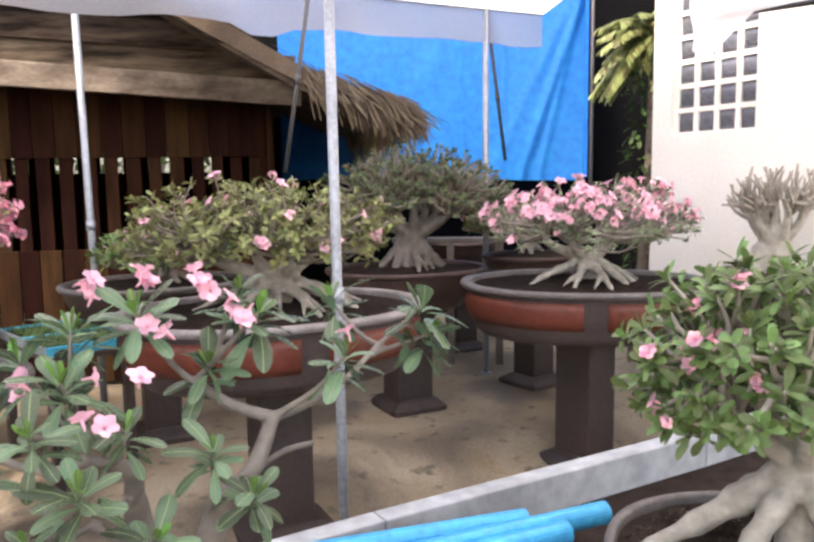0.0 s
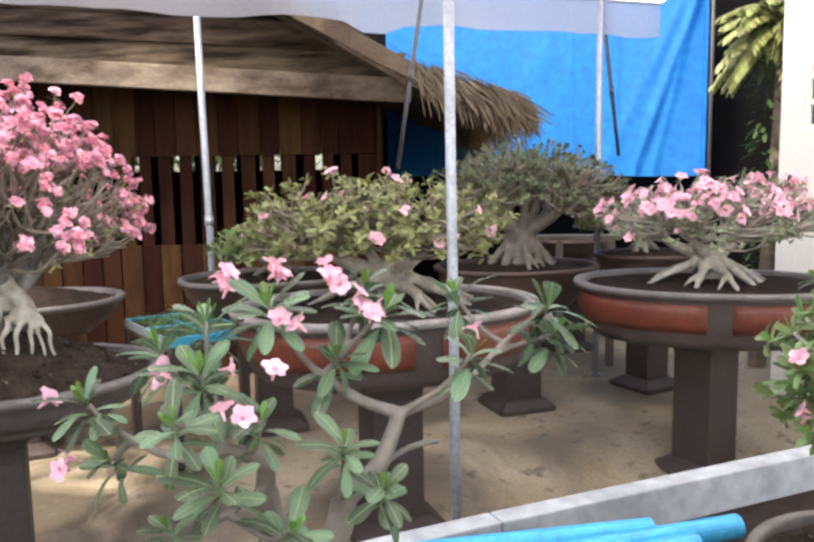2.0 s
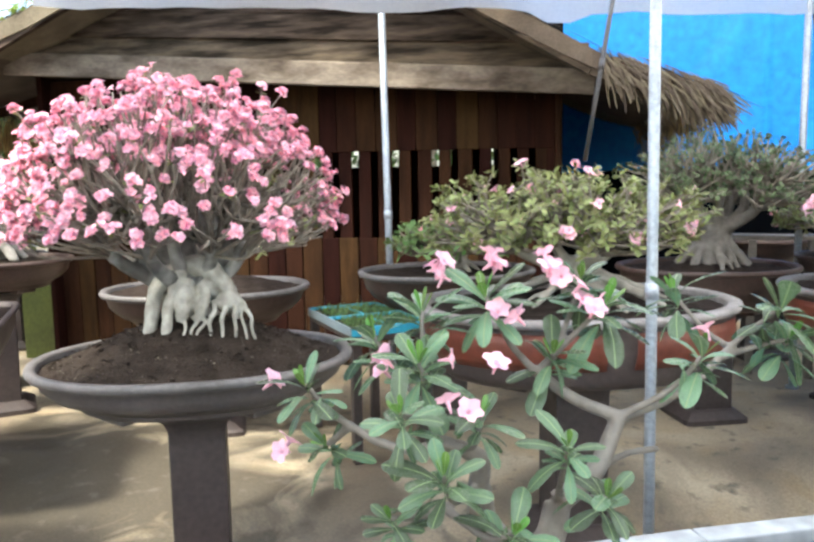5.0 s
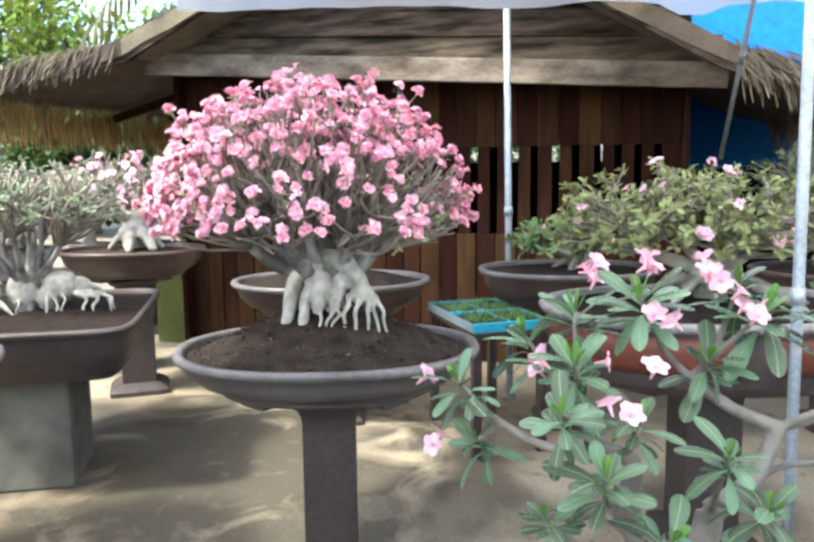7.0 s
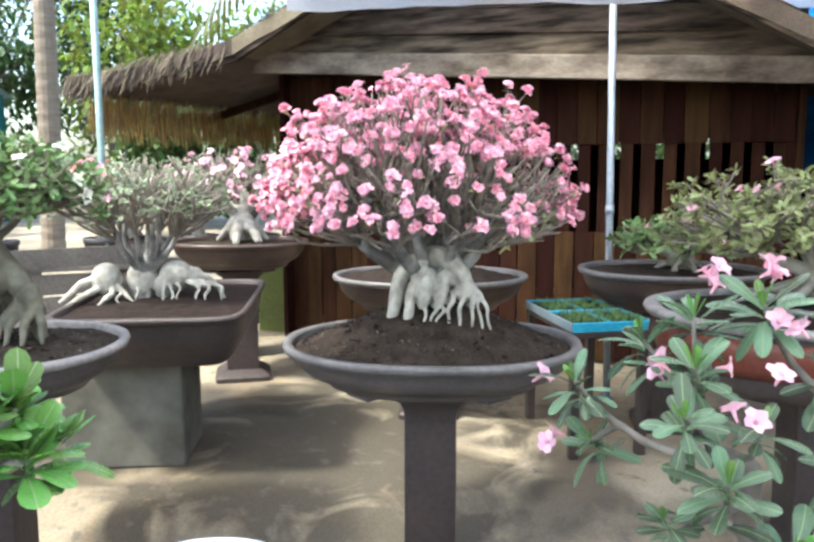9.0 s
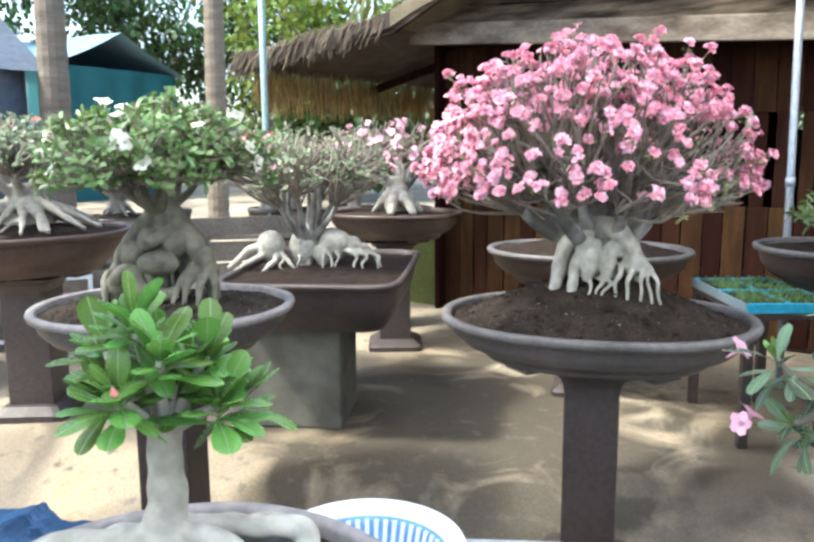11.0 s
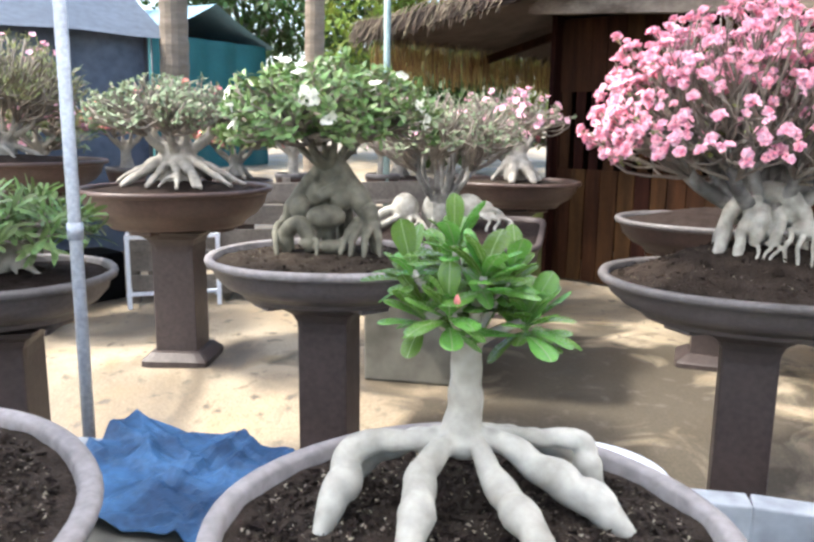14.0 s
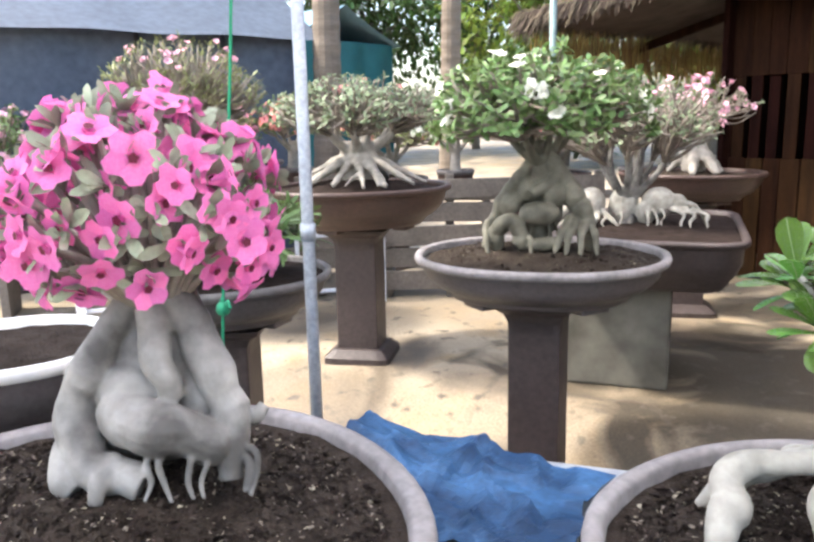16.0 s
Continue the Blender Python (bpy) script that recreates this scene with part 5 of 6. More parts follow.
# near pot with the magenta desert rose
support((-2.07, -0.52), 0.585)
pot((-2.07, -0.52, 0.61), 0, 0.58, 0.58, 0.20, POT_DARK, RIM_PALE, "wide dark pot with a worn pale rim", mound=0.085, chips=2200, seed=21, base=0.75, lip=0.035)


def magenta_rose():
    rnd = random.Random(44)
    p = thing("desert_rose", (-2.132, -0.376, 0.878), 61.3, "desert rose with a swollen folded grey trunk and magenta flowers", "desert rose", "desert roses")
    balls = [((-0.01, 0.02, 0.15), (0.085, 0.075, 0.13)), ((0.0, 0.02, 0.25), (0.068, 0.06, 0.08)), ((0.065, 0.0, 0.10), (0.055, 0.06, 0.08)), ((-0.08, 0.0, 0.10), (0.05, 0.055, 0.08)), ((-0.02, 0.03, 0.06), (0.12, 0.08, 0.07)), ((-0.04, -0.05, 0.135), (0.055, 0.03, 0.05))]
    tubes = [([(-0.03, -0.01, 0.29), (-0.09, -0.03, 0.19), (-0.135, -0.055, 0.09), (-0.09, -0.085, 0.03), (-0.015, -0.10, 0.005)], (0.03, 0.034, 0.034, 0.034, 0.028)),
             ([(-0.06, -0.05, 0.11), (0.0, -0.085, 0.095), (0.08, -0.08, 0.075), (0.12, -0.05, 0.05)], (0.042, 0.043, 0.038, 0.028)),
             ([(0.03, -0.01, 0.29), (0.075, -0.035, 0.20), (0.12, -0.055, 0.11), (0.125, -0.085, 0.0)], (0.03, 0.034, 0.03, 0.02)),
             ([(0.0, -0.03, 0.28), (0.02, -0.065, 0.19), (0.03, -0.07, 0.13)], (0.026, 0.026, 0.018)),
             ([(-0.12, -0.04, 0.06), (-0.135, -0.07, 0.03), (-0.11, -0.09, -0.005)], (0.04, 0.038, 0.034)),
             ([(0.12, -0.02, 0.075), (0.155, -0.03, 0.085), (0.17, -0.02, 0.10)], (0.016, 0.015, 0.011)),
             ([(0.13, -0.07, 0.04), (0.155, -0.09, 0.03), (0.15, -0.11, -0.01)], (0.01, 0.008, 0.005)),
             ([(0.03, -0.09, 0.06), (0.022, -0.12, 0.045), (0.03, -0.125, 0.015), (0.045, -0.14, -0.01)], (0.006, 0.006, 0.005, 0.004)),
             ([(0.055, -0.09, 0.06), (0.07, -0.115, 0.05), (0.066, -0.125, 0.02), (0.075, -0.13, -0.01)], (0.007, 0.006, 0.005, 0.004)),
             ([(0.09, -0.08, 0.05), (0.095, -0.11, 0.04), (0.085, -0.12, 0.015), (0.09, -0.13, -0.01)], (0.006, 0.005, 0.005, 0.004)),
             ([(0.0, -0.08, 0.05), (0.0, -0.11, 0.04), (0.008, -0.12, 0.015), (0.0, -0.135, -0.01)], (0.006, 0.006, 0.005, 0.004)),
             ([(0.13, -0.07, 0.05), (0.165, -0.09, 0.05), (0.17, -0.10, 0.02), (0.16, -0.12, -0.01)], (0.007, 0.006, 0.005, 0.004)),
             ([(-0.06, -0.08, 0.04), (-0.07, -0.12, 0.015), (-0.075, -0.14, -0.015)], (0.02, 0.018, 0.012))]
    lumps("trunk", balls, tubes, BARK_ASH, p, 0.0032, 0)
    tw, lf = Soup(), Soup()
    shapes = [flower_mesh("flower_shape", MAGENTA, True, 70 + k, 0.1 + 0.06 * k, 0.45) for k in range(5)]
    for k in range(86):
        u = (k + 0.5) / 86
        zz = 1 - 1.66 * u
        rad = math.sqrt(max(0.12, 1 - zz * zz))
        a = k * 2.39996
        rad *= (1 - 0.18 * max(0.0, zz)) * (1 + 0.2 * noise.noise(Vector((math.cos(a) * 1.8, math.sin(a) * 1.8, zz * 2.2))))
        tip = Vector((-0.012 + 0.198 * rad * math.cos(a), 0.17 * rad * math.sin(a), 0.425 + 0.16 * zz + rnd.uniform(-0.012, 0.012)))
        st = Vector((0.045 * math.cos(a), 0.04 * math.sin(a), 0.28))
        tw.tube(curve_points([st, st.lerp(tip, 0.5) + Vector((0, 0, 0.02)), tip * 0.96 + Vector((0, 0, 0.014))], 3), [0.009, 0.008, 0.007, 0.006, 0.006, 0.005, 0.004], 6)
        out = Vector((math.cos(a) * rad, math.sin(a) * rad, zz * 0.8 + 0.1)).normalized()
        for _ in range(9 if zz > 0.3 else 8):
            w = (out * (1.3 if zz > 0.3 else 0.8) + Vector((rnd.uniform(-1, 1), rnd.uniform(-1, 1), rnd.uniform(-0.6, 0.9)))).normalized()
            lf.leaf(tip - out * 0.012, w, out, rnd.uniform(0.03, 0.065), rnd.uniform(0.014, 0.024), droop=rnd.uniform(0, 0.3))
        for _ in range(2 if rnd.random() < 0.8 else 1):
            w = (out + Vector((rnd.uniform(-1, 1), rnd.uniform(-1, 1), rnd.uniform(-1, 0.3))) * 0.65).normalized()
            piece("flower", rnd.choice(shapes), p, tip + w * 0.018 + Vector((rnd.uniform(-1, 1), rnd.uniform(-1, 1), rnd.uniform(-1, 1))) * 0.022, w, Vector((rnd.uniform(-1, 1), rnd.uniform(-1, 1), 0.3)), rnd.uniform(0.058, 0.076), "Z")
    tw.make("branchwork", BARK, p, kind="stuff")
    lf.make("foliage", LEAF_SILVER, p, kind="stuff")
    p.scale = (1.12, 1.12, 1.12)
    return p


magenta_rose()

# leafy branching plant at the wall
support((-0.43, 1.54), 0.46)
pot((-0.43, 1.54, 0.485), 0, 0.22, 0.22, 0.20, POT_DARK, RIM_GREY, "dark round pot under a leafy branching plant", mound=0.02, seed=22)


def leafy_rose():
    rnd = random.Random(52)
    o = Vector((-0.43, 1.58, 0.66))
    p = thing("desert_rose", o, 0, "leafy desert rose with grey forked branches and pale pink flowers", "desert rose", "desert roses")
    n = {k: Vector(v) - o for k, v in dict(base=(-0.43, 1.58, 0.64), low=(-0.42, 1.62, 0.79), right=(-0.355, 1.67, 0.91), fork=(-0.244, 1.746, 1.082), back=(-0.415, 1.713, 1.175), left=(-0.49, 1.56, 0.97), elbow=(-0.53, 1.467, 1.085), arm=(-0.66, 1.45, 1.08), side=(-0.09, 1.93, 1.13)).items()}
    so = Soup()
    for a, b, r0, r1, bend in (("base", "low", 0.046, 0.042, (0, 0, 0)), ("low", "right", 0.036, 0.028, (0.02, 0, -0.01)), ("right", "fork", 0.026, 0.0165, (0.015, 0, -0.02)), ("fork", "back", 0.0145, 0.012, (0, 0, -0.014)), ("low", "left", 0.034, 0.026, (-0.03, 0, 0.0)),
                               ("left", "elbow", 0.022, 0.015, (0.035, 0, 0.02)), ("elbow", "arm", 0.0115, 0.009, (0, 0, -0.015)), ("fork", "side", 0.013, 0.009, (0.0, 0, -0.012))):
        q = curve_points([n[a], n[a].lerp(n[b], 0.5) + Vector(bend), n[b]], 4)
        so.tube(q, [r0 + (r1 - r0) * i / (len(q) - 1) for i in range(len(q))], 10)
    # tip x, y, z, the node it grows from, leaf length
    tips = [(-0.705, 1.55, 1.26, "elbow", 0.10), (-0.534, 1.27, 1.20, "elbow", 0.082), (-0.80, 1.43, 1.185, "arm", 0.08), (-0.77, 1.45, 1.06, "arm", 0.07), (-0.463, 1.278, 1.10, "left", 0.088), (-0.563, 1.289, 1.01, "left", 0.062), (-0.301, 1.483, 1.10, "right", 0.072),
            (-0.086, 1.81, 1.21, "fork", 0.095), (0.082, 2.158, 1.26, "side", 0.115), (0.10, 2.157, 1.185, "side", 0.10), (-0.161, 2.106, 1.29, "side", 0.10), (-0.377, 1.722, 1.21, "back", 0.09), (-0.497, 1.637, 1.34, "back", 0.11), (-0.449, 1.443, 1.155, "elbow", 0.075),
            (-0.24, 1.544, 0.99, "right", 0.085), (-0.37, 1.362, 0.98, "left", 0.085), (-0.279, 1.791, 1.31, "back", 0.115), (-0.617, 1.594, 1.31, "elbow", 0.10), (-0.571, 1.45, 1.24, "elbow", 0.10), (-0.34, 1.86, 1.35, "back", 0.09)]
    shapes = [leaf_mesh("leaf_shape", LEAF_DEEP, bend, 0.38) for bend in (0.2, 0.38, 0.55, 0.8)]
    young = leaf_mesh("young_leaf_shape", LEAF_BRIGHT, 0.05, 0.34)
    grown = {k: [v] for k, v in n.items()}
    for x, y, z, k, size in tips:
        tip = Vector((x, y, z)) - o
        st = min(grown[k], key=lambda q: (q - tip).length)
        mid = st.lerp(tip, 0.5) + Vector((rnd.uniform(-1, 1), rnd.uniform(-1, 1), rnd.uniform(-1.3, 0.0))) * 0.025
        grown[k].append(st.lerp(mid, 0.6))
        so.tube(curve_points([st, mid, tip], 4), [0.0095 - 0.0042 * q / 8 for q in range(9)], 8)
        g = ((tip - mid).normalized() * 0.6 + Vector((0, -0.1, 1.0))).normalized()
        a0 = g.orthogonal().normalized()
        b0 = g.cross(a0)
        for q in range(15):
            a = q * 2.4 + x * 40 + rnd.uniform(-0.4, 0.4)
            el = 1.3 - 1.6 * q / 14 + rnd.uniform(-0.25, 0.25)
            side = a0 * math.cos(a) + b0 * math.sin(a)
            w = side * math.cos(el) + g * math.sin(el)
            piece("leaf", young if q < 3 else rnd.choice(shapes), p, tip - g * 0.0035 * q, w, g if el < 0.9 else -side, size * (0.5 if q < 3 else rnd.uniform(0.75, 1.15)))
    so.tube(curve_points([n["right"], Vector((-0.25, 1.80, 0.975)) - o, Vector((-0.173, 1.855, 0.985)) - o], 4), [0.008] * 9, 8)
    blend(so.make("trunk", BARK_FORK, p), 0.005, 1)
    # sparse single leaves along the twigs
    for x, y, z, k, size in tips:
        c = Vector((x, y, z)) - o
        st = n[k]
        for q in range(3):
            w = Vector((rnd.uniform(-1, 1), rnd.uniform(-1, 1), rnd.uniform(-0.5, 0.8))).normalized()
            piece("leaf", rnd.choice(shapes), p, c.lerp(st, rnd.uniform(0.12, 0.35)), w, Vector((0, 0, 1)), size * rnd.uniform(0.6, 0.9))
    blooms = [flower_mesh("flower_shape", m_, False, 80 + k, 0.35 + 0.35 * k, 0.6) for k, m_ in enumerate((PINK_PALE, PINK_PALE, PINK_PALE))]
    for x, y, z, count in ((-0.604, 1.653, 1.384, 4), (-0.496, 1.69, 1.398, 3), (-0.372, 1.703, 1.393, 5), (-0.31, 1.715, 1.328, 4), (-0.429, 1.606, 1.31, 2), (-0.633, 1.422, 1.227, 2), (-0.43, 1.48, 1.245, 1), (-0.47, 1.329, 1.212, 2), (-0.831, 1.427, 1.073, 2), (-0.855, 1.411, 1.191, 1), (-0.087, 1.82, 1.261, 1), (-0.513, 1.473, 1.247, 1)):
        c = Vector((x, y, z)) - o
        for k in range(count):
            w = Vector((rnd.uniform(-1, 1), rnd.uniform(-0.9, 0.4), rnd.uniform(0.0, 1.0))).normalized()
            piece("flower", rnd.choice(blooms), p, c + Vector((rnd.uniform(-1, 1), rnd.uniform(-0.7, 0.4), rnd.uniform(-0.9, 0.9))) * (0.034 if k else 0.004), w, Vector((rnd.uniform(-1, 1), 0.2, 0.4)), rnd.uniform(0.038, 0.052), "Z")
    return p


leafy_rose()

# green plant on long pale roots by the wall
support((0.98, 1.98), 0.44)
pot((0.98, 1.98, 0.465), 0, 0.42, 0.42, 0.18, POT_DARK, RIM_GREY, "dark pot of soil under a green plant", mound=0.03, chips=500, seed=23)
adenium((1.02, 1.98, 0.64), 0, "green desert rose with pink buds on long pale roots", (-0.08, 0, 0.52, 0.33, 0.33, 0.26), (8, 0.34, 0.045), (7, 0.03), 170, 1.0, 0.09, BARK_PALE, LEAF, PINK, 24, (0.05, 0.30),
        (0.06, 0.022), 0.04, 9, 0.006, 0.008, low=0.7, shell=0.3)


# ---- small things in the bed ----
def pipe(a, b, r, label):
    p = thing("pipe", a, 0, label, "pipe", "blue pipes")
    d = Vector(b) - Vector(a)
    n = d.normalized()
    up = n.orthogonal().normalized()
    so = Soup()
    seg, rings = 20, [(r, 0.0), (r, d.length), (r * 0.86, d.length), (r * 0.86, d.length - 0.3), (0.001, d.length - 0.3)]
    rings = [(0.001, 0.3), (r * 0.86, 0.3), (r * 0.86, 0.0)] + rings
    side = n.cross(up)
    for rr, z in rings:
        for k in range(seg):
            t = 2 * math.pi * k / seg
            so.v.append(tuple(n * z + (up * math.cos(t) + side * math.sin(t)) * rr))
    for i in range(len(rings) - 1):
        for k in range(seg):
            so.f.append((i * seg + k, i * seg + (k + 1) % seg, (i + 1) * seg + (k + 1) % seg, (i + 1) * seg + k))
    so.make("tube", PVC, p, smooth=False)
    return p


def trestle(c, turn, w, d, z, label):
    t = thing("trestle", c, turn, label, "trestle")
    bm = bmesh.new()
    box(bm, (0, 0, z - 0.02), (w, d, 0.04), 0, 0.005)
    part("board", bm, BENCH, t, smooth=False)
    for sx in (-1, 1):
        bm = bmesh.new()
        box(bm, (sx * (w / 2 - 0.05), 0, (z - 0.04) / 2), (0.05, d * 0.9, z - 0.04), 0, 0.004)
        part("leg", bm, BENCH, t, smooth=False)
    return t


trestle((0.05, 2.33, BED), 28, 0.3, 0.34, 0.155, "low plank trestle under the blue pipes")
pipe((0.67, 2.57, 0.495), (-0.62, 1.93, 0.495), 0.038, "sky-blue plastic pipe lying in the bed")
pipe((0.40, 2.50, 0.495), (-0.80, 2.05, 0.495), 0.040, "sky-blue plastic pipe with an open end")
pipe((0.52, 2.42, 0.495), (-0.70, 1.78, 0.495), 0.038, "sky-blue plastic pipe lying in the bed")
for q in ((-1.12, 1.80), (-0.80, 2.02)):
    support(q, 0.412, "small cement block under a blue pipe", 0.09)
pipe((-1.245, 1.715, 0.452), (-0.70, 2.09, 0.452), 0.040, "sky-blue plastic pipe beside the cement wall")


def cloth():
    """Crumpled sheet thrown over the wall's inner edge: flat facets between sharp ridges."""
    so, n, m = Soup(), 64, 52
    rnd = random.Random(12)
    ridges = [(rnd.uniform(0, math.pi), rnd.uniform(-0.35, 0.35), rnd.uniform(0.025, 0.07), rnd.choice((-1, 1, 1)) * rnd.uniform(0.6, 1.3)) for _ in range(20)]
    for i in range(n + 1):
        for j in range(m + 1):
            u, v = i / n, j / m
            x, y = -0.46 + 0.92 * u, -0.34 + 0.68 * v
            wx = x + 0.04 * noise.noise(Vector((x * 4, y * 4, 4)))
            wy = y + 0.04 * noise.noise(Vector((x * 4, y * 4, 9)))
            z = 0.03
            for an, off, wide, high in ridges:
                d = wx * math.cos(an) + wy * math.sin(an) - off
                z += high * max(0.0, wide - abs(d)) * (1.0 if d > 0 else 0.75)
            w = 1 + 0.2 * noise.noise(Vector((math.atan2(y, x) * 1.5, 0, 7)))
            lift = 0.06 * max(0.0, 1 - math.hypot(x + 0.40, y - 0.26) * 5)
            so.v.append((x * w, y * w, 0.012 + max(0.0, z) + lift))
    for i in range(n):
        for j in range(m):
            k = i * (m + 1) + j
            so.f.append((k, k + m + 1, k + m + 2, k + 1))
    ob = so.make("cloth_sheet", CLOTH, smooth=False)
    ob.matrix_world = pose(-2.47, 0.42, 0.455, 0, 0, 30) @ Matrix.Diagonal((0.95, 0.85, 0.48, 1))
    ob.modifiers.new("thick", "SOLIDIFY").thickness = 0.004
    return tagged(ob, "crumpled blue cloth sheet beside the cement wall", "cloth")


bm = bmesh.new()
box(bm, (-2.32, 0.32, 0.375), (0.72, 0.36, 0.15), 42, 0.01)
tagged(part("cement_block", bm, BLOCK, smooth=False), "flat cement slab under the blue cloth", "block")
cloth()


def basket():
    b = thing("basket", (-1.57, 1.09, 0.474), 20, "white and blue pierced plastic basket", "basket")
    bm = bmesh.new()
    rings = lathe(bm, [(0.19, 0.0), (0.20, 0.01), (0.235, 0.13), (0.25, 0.165), (0.232, 0.165), (0.22, 0.13), (0.19, 0.015)], 48)
    cap(bm, rings[0], True)
    cap(bm, rings[-1])
    b.scale = (0.84, 0.84, 0.84)
    part("bowl", bm, BASKET, b, "blue pierced bowl")
    bm = bmesh.new()
    lathe(bm, [(0.250, 0.155), (0.275, 0.175), (0.285, 0.19), (0.28, 0.2), (0.262, 0.198), (0.238, 0.17), (0.230, 0.15)], 64)
    part("rim", bm, WHITE_PLASTIC, b, "wide white rim")
    me = None
    for k in range(48):
        a = 2 * math.pi * k / 48
        if me is None:
            bm = bmesh.new()
            box(bm, (0, 0, 0), (0.008, 0.014, 0.10), 0, 0.003)
            o = part("slat", bm, WHITE_PLASTIC, b, smooth=False)
            me = o.data
        else:
            o = new("slat", me)
            o.parent = b
        o.matrix_basis = pose(0.212 * math.cos(a), 0.212 * math.sin(a), 0.11, 0, 0, math.degrees(a)) @ pose(0, 0, 0, 0, 16, 0)
    return b


support((-1.57, 1.09), 0.467, "cement block under a plastic basket", 0.28)
basket()


def seed_trays():
    t = thing("tray_bench", (-2.01, 4.28, 0), -43.5, "low dark bench carrying seedling trays", "bench")
    bm = bmesh.new()
    box(bm, (0, 0, 0.705), (0.80, 0.44, 0.03), 0, 0.004)
    part("board", bm, STAND, t, smooth=False)
    for sx in (-0.36, 0.36):
        for sy in (-0.2, 0.2):
            bm = bmesh.new()
            box(bm, (sx, sy, 0.345), (0.05, 0.05, 0.69), 0, 0.004)
            part("leg", bm, STAND, t, smooth=False)
    rnd = random.Random(9)
    for k in range(2):
        tr = thing("seed_tray", (-2.15 + 0.283 * k, 4.415 - 0.269 * k, 0.723), -43.5, "cyan and grey plastic tray of green seedlings", "seed tray", "seed trays")
        w, d, h = 0.375, 0.46, 0.05
        for cx, cy, sx, sy in ((0, -d / 2, w, 0.012), (0, d / 2, w, 0.012), (-w / 2, 0, 0.012, d), (w / 2, 0, 0.012, d), (0, 0, w, 0.012), ):
            bm = bmesh.new()
            box(bm, (cx, cy, h / 2), (sx + 0.012, sy, h), 0, 0.003)
            part("rim_bar", bm, TRAY_BLUE if cy >= 0 else TRAY_GREY, tr, smooth=False)
        bm = bmesh.new()
        box(bm, (0, 0, 0.019), (w - 0.02, d - 0.02, 0.034))
        part("soil", bm, SOIL, tr)
        lf = Soup()
        for _ in range(420):
            x, y = rnd.uniform(-w / 2 + 0.02, w / 2 - 0.02), rnd.uniform(-d / 2 + 0.02, d / 2 - 0.02)
            lf.leaf(Vector((x, y, 0.034)), Vector((rnd.uniform(-0.6, 0.6), rnd.uniform(-0.6, 0.6), 1)), Vector((0, -1, 0)), rnd.uniform(0.02, 0.045), 0.012)
        lf.make("seedling_growth", LEAF, tr, kind="stuff")


seed_trays()


def twine():
    t = thing("twine", (-3.20, 0.03, 0), 0, "green twine hanging with a knot", "string")
    so = Soup()
    so.tube(curve_points([(-0.08, 0.16, 2.9), (-0.02, 0.10, 1.9), (0, 0.0, 0.90), (0.0, -0.01, 0.5), (0.01, -0.02, fall(-3.2, 0.03) + 0.005)], 6), 0.006, 6)
    so.make("cord", GREEN_STRING, t)
    so = Soup()
    so.ball((0, 0, 0.89), (0.03, 0.025, 0.025), 0, 6, 8)
    so.tube([(0, 0, 0.90), (0.03, 0.01, 0.92), (0.05, 0.01, 0.90)], 0.007, 6)
    so.tube([(0, 0, 0.90), (-0.03, 0.01, 0.92), (-0.05, 0.0, 0.89)], 0.007, 6)
    so.make("knot", GREEN_STRING, t)


twine()

# ---- more of the yard ----
set_on_stand((2.08, 4.66), 20, 1.04, 0.40, 0.36, 0.22, POT_BROWN, RIM_GREY, "brown pot of a bare desert rose", 20, 0.22, 0.4, mound=0.03, seed=30)
adenium((2.07, 4.66, 1.06), 0, "leafless desert rose with pale bare branches", (0, 0, 0.38, 0.30, 0.26, 0.24), (7, 0.2, 0.06), (9, 0.035), 90, 0.0, 0.0, BARK_PALE, LEAF, PINK, 30, (0.10, 0.2), twig=0.009, low=0.1)
set_on_stand((0.84, 6.05), 10, 1.02, 0.40, 0.34, 0.2, POT_BROWN, POT_BROWN, "small brown pot at the back of the yard", 40, 0.22, 0.40, seed=31)
adenium((0.80, 6.05, 1.03), 0, "low olive-leaved desert rose at the back", (-0.1, 0, 0.22, 0.42, 0.32, 0.16), (5, 0.2, 0.03), (6, 0.03), 100, 0.9, 0.05, BARK, LEAF_OLIVE, PINK, 31, (0.05, 0.1), low=0.3)
set_on_stand((0.30, 7.3), 10, 1.02, 0.36, 0.30, 0.2, POT_BROWN, POT_BROWN, "small brown pot behind the bushy desert rose", 30, 0.22, 0.40, seed=32)


def plank_bench(a, b, z, depth, label, mat=BENCH, legs=3):
    a, b = Vector(a), Vector(b)
    d = b - a
    t = thing("plank_bench", ((a.x + b.x) / 2, (a.y + b.y) / 2, 0), math.degrees(math.atan2(d.y, d.x)), label, "bench", "plank benches")
    L = d.length
    for k in range(3):
        bm = bmesh.new()
        box(bm, (0, (k - 1) * depth / 3, z - 0.02), (L, depth / 3 - 0.012, 0.035), 0, 0.004)
        part("plank", bm, mat, t, smooth=False)
    for k in range(legs):
        x = -L / 2 + 0.08 + (L - 0.16) * k / (legs - 1)
        bm = bmesh.new()
        box(bm, (x, 0, (z - 0.04) / 2), (0.06, depth * 0.9, z - 0.04), 0, 0.004)
        part("leg", bm, mat, t, smooth=False)
    return t


